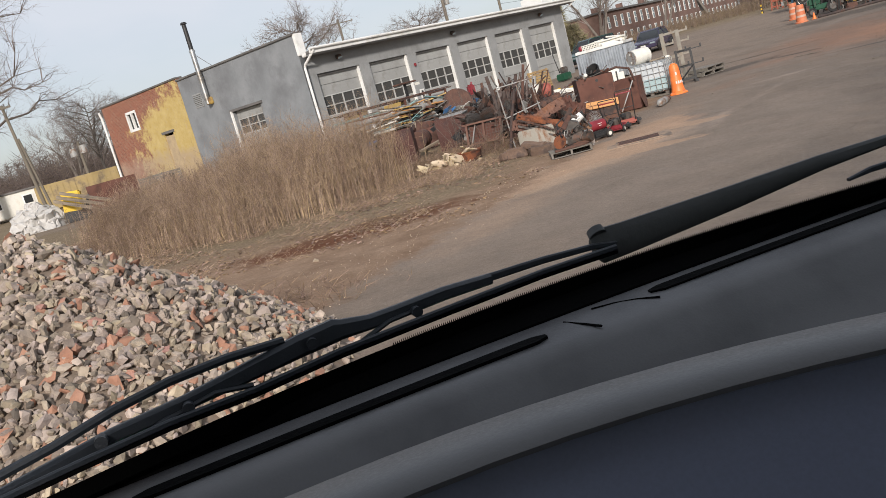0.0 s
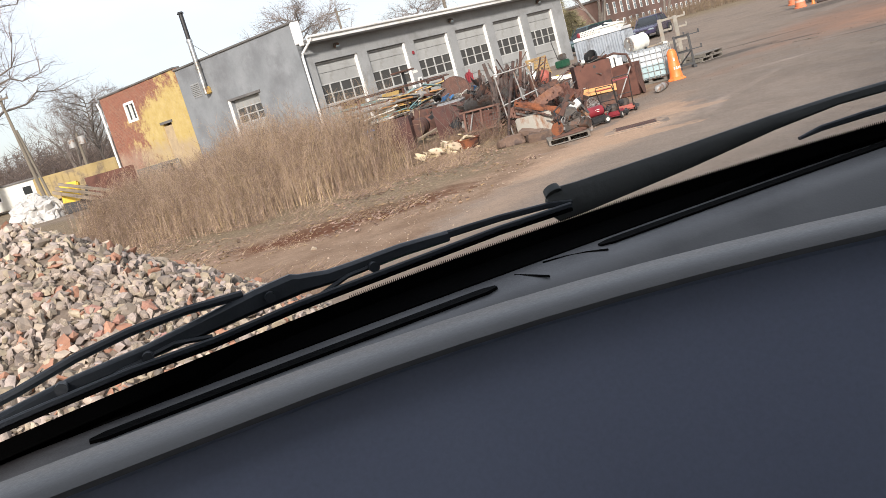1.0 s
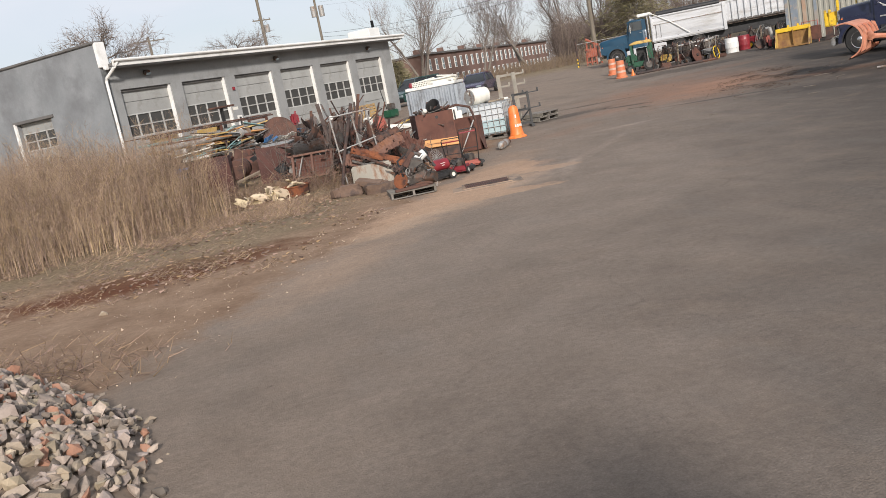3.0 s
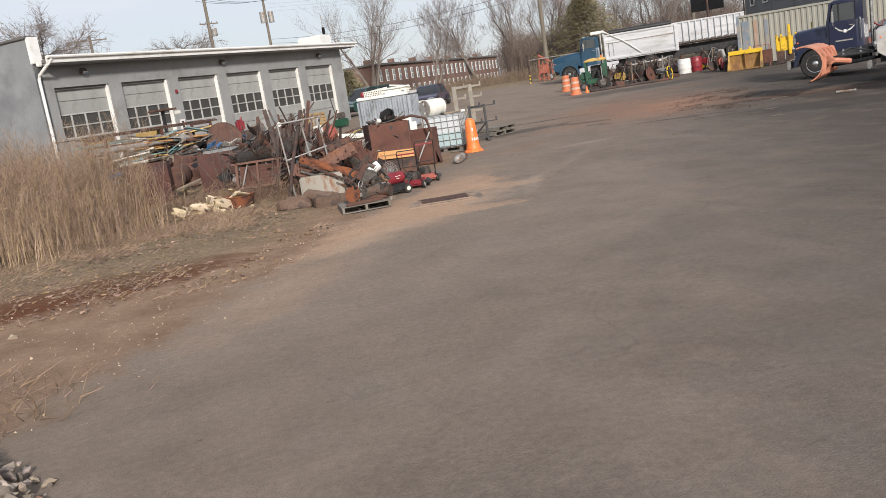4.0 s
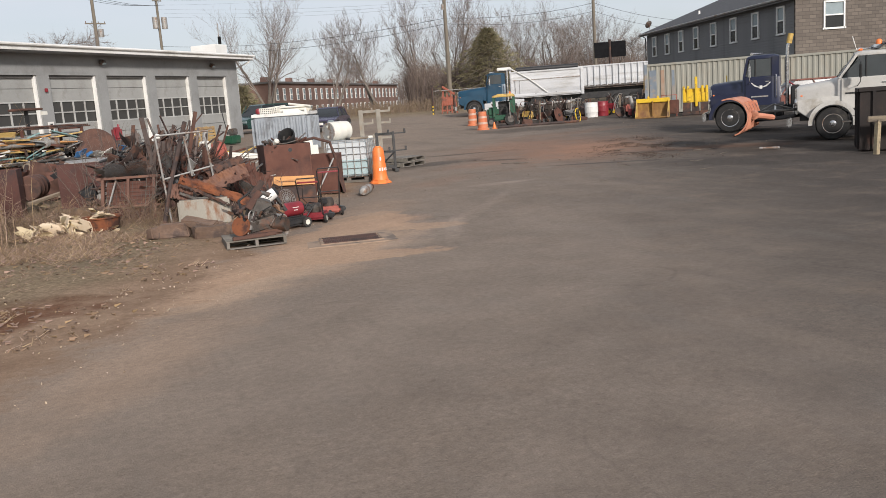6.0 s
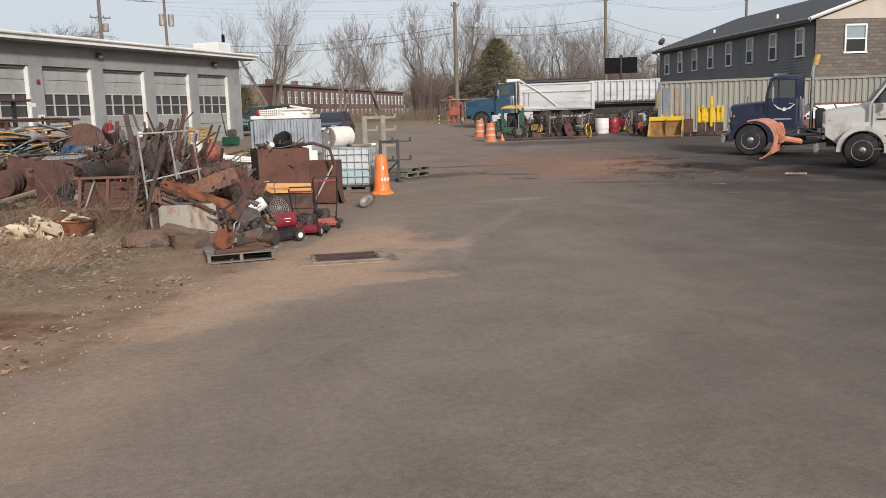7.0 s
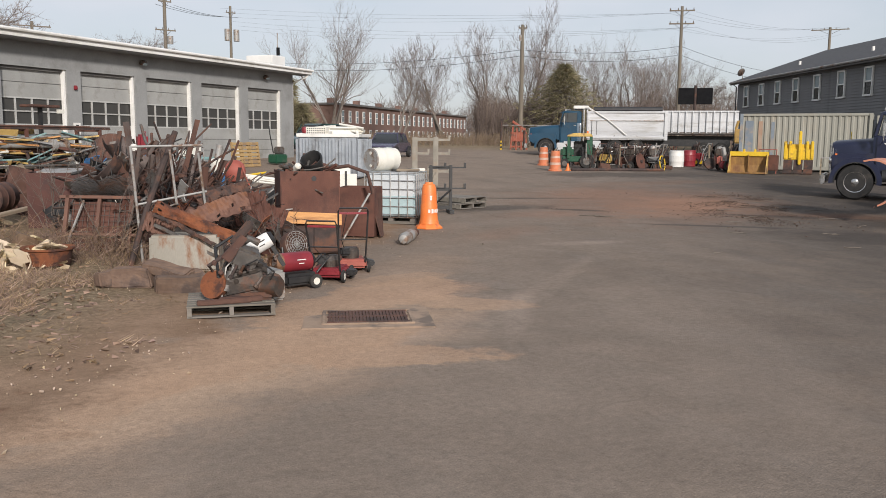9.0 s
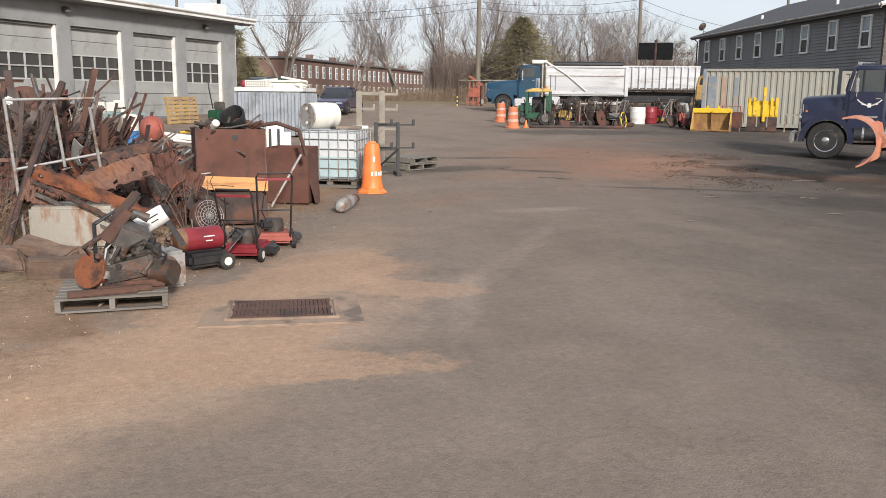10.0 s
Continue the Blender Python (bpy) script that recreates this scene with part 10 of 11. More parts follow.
def junk_row():
    r = random.Random(91)
    post("long rusty steel beam lying on the asphalt", [gz(22.7, 46.0, 0.06), gz(27.4, 45.3, 0.06)], 0.08, RUST_DARK, "ground_beam", "beam", "ground beams")
    post("long grey steel pipe propped on machines", [gz(25.2, 48.6, 0.95), gz(28.5, 47.2, 1.15)], 0.05, GREY_POST)
    kinds = ((25.6, 47.7, YELLOW_DULL, "yellow walk-behind machine with black engine"), (26.2, 47.6, IRON, "grey pump set on the asphalt"), (26.9, 47.1, GREY_POST, "grey generator with pipe guard"), (27.6, 46.6, RUST_RED, "rusty round scraper on its edge"),
             (26.3, 46.5, RUST_DARK, "dark tool carrier with racked parts"), (27.3, 46.1, BLACK, "black tiller with yellow wheel rim"), (24.9, 47.9, IRON, "grey engine hoist beside a mower"), (32.6, 49.6, RED, "red machine with a round drum"),
             (31.0, 45.6, RED_DULL, "red wheeled sprayer with white tank"), (34.6, 48.6, GREY_POST, "grey cement mixer by the container"))
    for i, (x, y, m, lab) in enumerate(kinds):
        k = thing("yard_machine", lab, "machine", x, y, r.uniform(100, 170), group="old yard machines")
        k.scale = (1.3, 1.3, 1.25)
        part("body", dent(bx(nb(), 0, 0, 0.42, r.uniform(0.35, 0.6), 0.36, r.uniform(0.22, 0.4), bev=0.05), 0.06, 4, i), m, k)
        part("engine", dent(bx(nb(), r.uniform(-0.1, 0.1), 0, 0.72, 0.3, 0.26, 0.3, rot=(0, 0, 20 * i), bev=0.05), 0.05, 5, i), ENGINE, k)
        part("cowling", dent(lathe(nb(), [(0.06, 0.84), (0.13, 0.86), (0.11, 0.95), (0.03, 0.97)], 10), 0.02, 6, i), (BLACK, RUST_DARK, GREY_POST)[i % 3], k)
        part("handle", sweep(nb(), [(-0.3, -0.18, 0.2), (-0.4, -0.2, 0.6), (-0.62, -0.18, 1.0), (-0.62, 0.18, 1.0), (-0.4, 0.2, 0.6), (-0.3, 0.18, 0.2)], 0.018, 6), (RUST_DARK, BLACK, RUST, GREY_POST)[i % 4], k)
        part("tool", dent(lathe(nb(), [(0.04, -0.05), (0.24, -0.04), (0.24, 0.04), (0.04, 0.05)], 14, pose(0.4, 0, 0.26, 80, 20 * i, 0)), 0.05, 5, i), (RUST, RUST_RED, RUST_DARK)[i % 3], k)
        for j in range(4):
            q = [Vector((r.uniform(-0.5, 0.5), r.uniform(-0.35, 0.35), 0.0))]
            for z in (0.5, 0.95):
                q.append(q[-1] + Vector((r.gauss(0, 0.16), r.gauss(0, 0.16), 0)) + Vector((0, 0, z - q[-1].z + r.uniform(-0.1, 0.15))))
            part("strut", sweep(nb(), q, r.uniform(0.012, 0.028), 5), r.choice((RUST_DARK, RUST, GREY_POST, IRON, BLACK)), k)
        for s in (-1, 1):
            wheel_small(k, -0.12, s * 0.26, 0.17, 0.07, (IRON, RUST_DARK, IRON, YELLOW)[i % 4])
    for i in range(26):
        x, y = 25.0 + 0.125 * i + r.gauss(0, 0.2), 47.6 - 0.05 * i + r.gauss(0, 0.35)
        m, lab = r.choice(((RUST, "rusty offcut among old machines"), (IRON, "grey iron casting among old machines"), (BLACK, "black machine cover among old machines"), (GREY_POST, "pale metal bracket among old machines"), (RUST_DARK, "dark rusty lump among old machines")))
        solo("machine_scrap", dent(bx(nb(), 0, 0, 0.14, r.uniform(0.2, 0.7), r.uniform(0.08, 0.3), r.uniform(0.2, 0.28), bev=0.03), 0.07, 5, i), m, lab, "scrap", x, y, r.uniform(0, 180), None, "machine scrap", tilt=(0, r.uniform(-4, 4)))
    disc = thing("steel_disc", "big rusty steel disc leaning on old machines", "steel disc", 26.6, 45.9, 30, tilt=(-14, 0))
    part("plate", lathe(nb(), [(0.05, -0.02), (0.42, -0.03), (0.45, 0.0), (0.42, 0.03), (0.05, 0.02)], 26, pose(0, 0, 0.45, 90, 0, 0)), RUST_RED, disc, smooth=True)
    part("hub", cyl(nb(), (0, -0.08, 0.45), (0, 0.08, 0.45), 0.08, seg=12), RUST_DARK, disc)
    yr = thing("spoked_wheel", "yellow spoked wheel of an old tiller", "wheel", 27.6, 45.6, 35, tilt=(-8, 0))
    part("rim", sweep(nb(), [(0.36 * math.cos(k * math.pi / 12), 0, 0.38 + 0.36 * math.sin(k * math.pi / 12)) for k in range(24)], 0.03, 6, closed=True), YELLOW, yr, smooth=True)
    for k in range(4):
        q = k * math.pi / 4
        part("spoke", cyl(nb(), (-0.35 * math.cos(q), 0, 0.38 - 0.35 * math.sin(q)), (0.35 * math.cos(q), 0, 0.38 + 0.35 * math.sin(q)), 0.014, seg=5), BLACK, yr)
    ph = thing("snow_thrower", "red wheeled machine with a pale upright chute", "machine", 30.6, 44.6, 150)
    part("housing", dent(bx(nb(), 0, 0, 0.34, 0.6, 0.5, 0.36, bev=0.05), 0.03, 4), RED, ph)
    part("chute", sweep(nb(), [(0.1, 0, 0.5), (0.12, 0, 0.9), (0.2, 0, 1.2)], 0.1, 10), GREY_POST, ph, "pale chute", smooth=True)
    for q in (-1, 1):
        wheel_small(ph, -0.1, q * 0.34, 0.3, 0.12, RED)
    part("handle", sweep(nb(), [(-0.25, -0.2, 0.5), (-0.6, -0.22, 1.0), (-0.6, 0.22, 1.0), (-0.25, 0.2, 0.5)], 0.02, 6), BLACK, ph)
    # dark pieces added both as clutter and for shadow under the trucks behind
    dark = ((BLACK, "black machine part behind the yard machines"), (RUST_DARK, "dark rusty frame behind the yard machines"), (ENGINE, "greasy engine lump behind the yard machines"), (RUST_RED, "red-brown casting behind the yard machines"))
    for i in range(46):
        u = r.random()
        x, y = 25.3 + 8.6 * u + r.gauss(0, 0.3), 51.6 - 0.3 * u + r.gauss(0, 0.8)
        m, lab = dark[i % 4]
        if i % 3:
            bm = dent(bx(nb(), 0, 0, 0.3, r.uniform(0.4, 1.1), r.uniform(0.3, 0.7), r.uniform(0.4, 0.62), bev=0.05), 0.12, 3, i)
        else:
            bm = nb()
            for q in range(5):
                p = Vector((r.uniform(-0.5, 0.5), r.uniform(-0.3, 0.3), 0.0))
                sweep(bm, [p, p + Vector((r.gauss(0, 0.2), r.gauss(0, 0.2), 0.5)), p + Vector((r.gauss(0, 0.4), r.gauss(0, 0.3), r.uniform(0.6, 1.1)))], r.uniform(0.02, 0.04), 5)
        solo("machine_scrap", bm, m, lab, "scrap", x, y, r.uniform(0, 180), None, "machine scrap")
    for x, y, w in ((26.4, 46.6, 0.12), (27.2, 47.4, 0.14), (25.9, 46.9, 0.1), (32.3, 48.1, 0.14)):
        solo("timber_stake", bx(nb(), 0, 0, 0.6, w * 0.7, w * 0.5, 1.25, bev=0.01), WOOD, "upright brown timber stake among machines", "stake", x, y, 20, None, "timber stakes", tilt=(r.uniform(-5, 5), r.uniform(-6, 6)))
    for x, y, m, lab, s in ((30.5, 48.5, WHITE_PAINT, "wide white plastic drum beside a red drum", 1.3), (31.75, 49.1, RED, "red steel drum beside a white drum", 1.2)):
        d = thing("upright_drum", lab, "drum", x, y, 0, group="upright drums")
        part("shell", lathe(nb(), [(0.27 * s, 0), (0.29 * s, 0.02), (0.29 * s, 0.3), (0.3 * s, 0.32), (0.29 * s, 0.34), (0.29 * s, 0.6), (0.3 * s, 0.62), (0.29 * s, 0.64), (0.29 * s, 0.87), (0.27 * s, 0.89)], 20), m, d, smooth=True)
        part("band", lathe(nb(), [(0.302 * s, 0.3), (0.302 * s, 0.6)], 20), m, d)
    solo("small_cone", lathe(nb(), [(0.16, 0), (0.16, 0.02), (0.1, 0.03), (0.03, 0.34), (0.01, 0.35)], 14), ORANGE, "small orange traffic cone by the drums", "traffic cone", 22.6, 46.2, 0, smooth=True)


junk_row()




BUCKET_RUST = M("rusty_golden_bucket_steel", (0.2, 0.105, 0.03), (0.33, 0.19, 0.055), 2.5, 0.7, 0.0, (0.14, 0.065, 0.03), 1.6, (0.45, 0.65), bump=0.15, stretch=(1, 1, 0.4))


def loader_bucket():
    b = thing("loader_bucket", "yellow loader bucket with a worn tan inside", "bucket", 30.8, 43.3, -47)
    part("shell", prism(nb(), [(-0.55, 0), (0.35, 0.0), (0.48, 0.35), (0.4, 0.9), (0.3, 0.97), (0.32, 0.4), (0.24, 0.06), (-0.55, 0.06)], -0.85, 0.85, m=pose(0, 0, 0, 0, 0, 90)), BUCKET_RUST, b, "worn tan bucket shell")
    for s in (-1, 1):
        part("cheek", prism(nb(), [(-0.5, 0), (0.35, 0), (0.45, 0.35), (0.36, 0.95), (0.15, 0.9)], s * 0.85 - 0.02, s * 0.85 + 0.02, m=pose(0, 0, 0, 0, 0, 90)), YELLOW_DULL, b)
    part("top_rail", bx(nb(), 0, 0.3, 0.93, 1.78, 0.18, 0.22, bev=0.02), YELLOW, b)
    part("cutting_edge", bx(nb(), 0, -0.52, 0.05, 1.7, 0.1, 0.07), BUCKET_RUST, b, "worn tan cutting edge")
    part("divider", bx(nb(), 0.0, 0.2, 0.5, 0.03, 0.2, 0.8), BUCKET_RUST, b)
    for x in (-0.25, 0.25):
        part("bracket", bx(nb(), x, 0.45, 1.02, 0.1, 0.25, 0.3, bev=0.03), YELLOW, b)
    f = thing("fork_grapple", "bright yellow fork grapple with brown tines", "grapple", 33.2, 42.6, -47)
    part("frame", bx(nb(), 0, 0, 0.95, 1.35, 0.14, 0.55, bev=0.03), YELLOW, f)
    part("back_plate", bx(nb(), 0, 0.03, 1.05, 1.1, 0.06, 0.75, bev=0.02), YELLOW, f)
    part("mast", bx(nb(), 0.05, -0.1, 1.25, 0.14, 0.16, 1.6, bev=0.03), YELLOW, f)
    for x in (-0.6, -0.38, 0.38, 0.6):
        part("post", bx(nb(), x, -0.06, 1.15, 0.14, 0.12, 0.85, bev=0.03), YELLOW, f)
    for k in range(3):
        part("tine_plate", prism(nb(), [(-0.05, 0.68), (0.06, 0.68), (0.02, 0.2), (-0.5, 0.0), (-0.52, 0.05), (-0.1, 0.25)], -0.2, 0.2, m=pose(-0.46 + 0.46 * k, 0, 0, 0, 0, 90)), RUST_DARK, f)
    s = thing("steel_hopper", "dull red steel hopper between yellow attachments", "hopper", 32.0, 43.3, -47)
    part("box", dent(bx(nb(), 0, 0, 0.5, 0.9, 0.7, 0.75, bev=0.03), 0.03, 3), RUST_RED, s)
    part("frame", sweep(nb(), [(-0.4, -0.3, 0), (-0.4, -0.3, 1.15), (0.4, -0.3, 1.15), (0.4, -0.3, 0)], 0.03, 5), RED_DULL, s)
    t = thing("saw_table", "small grey work table behind the grapple", "table", 34.6, 42.0, -47)
    part("top", bx(nb(), 0, 0, 0.8, 0.9, 0.5, 0.05), GREY_POST, t)
    for x in (-0.4, 0.4):
        for y in (-0.2, 0.2):
            part("leg", bx(nb(), x, y, 0.39, 0.05, 0.05, 0.78), WOOD, t)


loader_bucket()


PLOW_RED = M("weathered_orange_red_paint", (0.27, 0.07, 0.04), (0.36, 0.11, 0.065), 3.0, 0.75, 0.0, (0.14, 0.06, 0.04), 2.2, (0.5, 0.64), bump=0.2)


def yard_gate():
    g = thing("yard_gate", "open chain-link gate on dark steel posts", "gate", 31.4, 70.6, -30)
    for x, h in ((-0.9, 2.4), (0.9, 1.5)):
        part("post", cyl(nb(), (x, 0, 0), (x, 0, h), 0.08, seg=8), RUST_DARK, g)
    part("top_rail", cyl(nb(), (-0.9, 0, 1.9), (3.5, 0, 1.9), 0.03, seg=6), GREY_POST, g)
    for k in range(24):
        part("mesh_wire", cyl(nb(), (-0.8 + 0.18 * k, 0, 0.1), (-0.8 + 0.18 * k, 0, 1.9), 0.006, seg=3), GREY_POST, g)
    s = thing("striped_post", "short black and yellow striped post", "post", 30.2, 70.2)
    for k in range(5):
        part("band", cyl(nb(), (0, 0, 0.14 * k), (0, 0, 0.14 * (k + 1)), 0.06, seg=10), BLACK if k % 2 else YELLOW, s)
    m = thing("red_plow_frame", "rusty red plow frame standing on end", "plow frame", 31.9, 70.6, 150)
    for k in range(4):
        part("upright", bx(nb(), -0.55 + 0.36 * k, 0, 0.85 + 0.1 * (k % 2), 0.13, 0.16, 1.7 + 0.2 * (k % 2), rot=(0, 6 - 4 * k, 0), bev=0.02), PLOW_RED, m)
    for z in (0.25, 0.8, 1.3):
        part("cross_rail", bx(nb(), 0, -0.05, z, 1.3, 0.12, 0.14, bev=0.02), PLOW_RED, m)
    part("plate", dent(bx(nb(), 0.05, 0.12, 1.0, 0.9, 0.05, 0.7, bev=0.01), 0.03, 3), PLOW_RED, m)
    part("arm", sweep(nb(), [(-0.6, 0, 0.1), (-0.4, 0, 1.6), (0.5, 0, 2.2)], 0.11, 5), PLOW_RED, m)
    for k in range(3):
        part("brace", bx(nb(), -0.3 + 0.3 * k, -0.15, 0.8, 0.1, 0.12, 1.4, rot=(0, 20 - 15 * k, 0)), RUST_RED, m)


yard_gate()
bb = thing("billboard", "pair of dark blank billboard panels on a post", "billboard", 50.9, 73.9, -37)
part("post", cyl(nb(), (0, 0, 0), (0, 0, 5.7), 0.14, seg=10), RUST_DARK, bb)
for x in (-0.8, 0.8):
    part("panel", bx(nb(), x, -0.1, 4.75, 1.35, 0.1, 1.45, bev=0.02), MATT_BLACK, bb, "dark blank panel")


def car(name, label, x, y, rot, paint, l, h, hood, suv=False):
    c = thing(name, label, "car", x, y, rot)
    w = 0.88
    z0, zw = 0.28, h * 0.6
    a = l / 2
    x1, x2 = a - hood, -a + (0.15 if suv else 0.7)
    bm = prism(nb(), [(a - 0.05, z0), (a, 0.42), (a - 0.04, zw * 0.76), (a - 0.25, zw * 0.86), (x1, zw), (-a + (0.1 if suv else 0.75), zw), (-a + 0.03, zw * 0.95), (-a, 0.5), (-a + 0.04, z0)], -w, w, 0.07)
    for v in bm.verts:
        k = max(0.0, abs(v.co.x) - a + 0.6) / 0.6
        v.co.y *= 1 - 0.14 * k * k - (0.05 if v.co.z > zw * 0.8 else 0)
    part("body", bm, paint, c, smooth=True)
    bm = prism(nb(), [(x1 + 0.12, zw - 0.03), (x1 - 0.62, h - 0.06), (x2 + (0.15 if suv else 0.55), h - 0.06), (x2, zw - 0.03)], -w * 0.9, w * 0.9, 0.03)
    for v in bm.verts:
        if v.co.z > h - 0.2:
            v.co.y *= 0.8
    part("glasshouse", bm, GLASS, c, "dark car windows", smooth=True)
    bm = prism(nb(), [(x1 - 0.6, h - 0.08), (x1 - 0.75, h), (x2 + (0.25 if suv else 0.65), h), (x2 + (0.12 if suv else 0.5), h - 0.08)], -w * 0.74, w * 0.74, 0.02)
    part("roof", bm, paint, c, smooth=True)
    for s in (-1, 1):
        for px in (x1 - 0.3, (x1 + x2) / 2, x2 + 0.3):
            part("pillar", sweep(nb(), [(px + 0.3 * (1 if px > 0 else -0.6), s * w * 0.88, zw - 0.02), (px - 0.1 * (1 if px > 0 else -1), s * w * 0.72, h - 0.05)], 0.035, 4), paint, c)
        part("headlight", bx(nb(), a - 0.03, s * w * 0.68, zw * 0.66, 0.1, 0.36, 0.14, bev=0.03), GLASS_PALE, c, "clear headlight")
        part("mirror", bx(nb(), x1 - 0.2, s * (w + 0.08), zw + 0.1, 0.1, 0.16, 0.12, bev=0.03), BLACK, c)
        for px in (a - 0.82, -a + 0.8):
            truck_wheel(c, px, s * (w - 0.08), 0.32, 0.2, GREY_POST, 0.03)
    part("bumper", bx(nb(), a, 0, 0.42, 0.14, w * 1.9, 0.24, bev=0.04), paint if not suv else BLACK, c)
    part("grille", bx(nb(), a + 0.02, 0, zw * 0.64, 0.04, 0.7, 0.12), BLACK, c)
    part("plate", bx(nb(), a + 0.08, 0, 0.45, 0.02, 0.32, 0.14), WHITE_PAINT, c, "blank pale plate")
    return c


car("parked_sedan", "dark purple-blue sedan parked beyond the racks", 16.9, 56.6, 238, M("dark_plum_paint", (0.035, 0.03, 0.06), (0.05, 0.04, 0.08), 1.0, 0.3, bump=0.02, coat=0.4), 4.6, 1.4, 1.35)
car("rusty_pickup", "rusty red old car parked behind the trucks", 33.2, 35.6, 150, M("faded_brick_red_paint", (0.16, 0.05, 0.035), (0.22, 0.08, 0.055), 1.5, 0.7, 0.0, (0.1, 0.05, 0.035), 1.5, bump=0.1), 4.4, 1.7, 1.2, True)
car("parked_suv", "dark green utility vehicle parked behind the dumpster", 13.6, 60.3, 215, M("dark_green_car_paint", (0.02, 0.05, 0.045), (0.03, 0.07, 0.06), 1.0, 0.3, bump=0.02, coat=0.4), 4.6, 1.75, 1.3, True)

# ---- the truck that stands at the start ----
PAD = M("grained_grey_dash_plastic", (0.085, 0.083, 0.084), (0.102, 0.1, 0.1), 3.0, 0.45, 0.0, (0.057, 0.055, 0.056), 2.0, bump=0.05, bump_scale=420)
LOWER = M("dark_blue_grey_dash_plastic", (0.14, 0.155, 0.215), (0.165, 0.182, 0.25), 3.0, 0.55, bump=0.02, bump_scale=380)
DULL_BLACK = M("matt_black_trim", (0.0015, 0.0015, 0.0015), (0.003, 0.003, 0.003), 8.0, 0.7, bump=0.1, bump_scale=200)
DULL_BLACK.node_tree.nodes["Principled BSDF"].inputs["Specular IOR Level"].default_value = 0.03
WIPER = M("blue_black_wiper_plastic", (0.012, 0.015, 0.019), (0.02, 0.024, 0.03), 8.0, 0.5, bump=0.1, bump_scale=120)
WIPER_DUSTY = M("dusty_wiper_plastic", (0.045, 0.047, 0.046), (0.065, 0.067, 0.065), 8.0, 0.7, bump=0.1, bump_scale=120)
# pale so that unseen cab linings throw light back at the dash
BOUNCE_LINING = M("pale_bounce_lining", (0.5, 0.49, 0.47), (0.58, 0.57, 0.55), 3.0, 0.9, bump=0.1, bump_scale=200)
TRUCK_GREEN = M("green_hood_paint", (0.02, 0.16, 0.085), (0.03, 0.2, 0.11), 1.5, 0.3, bump=0.02, coat=0.5)


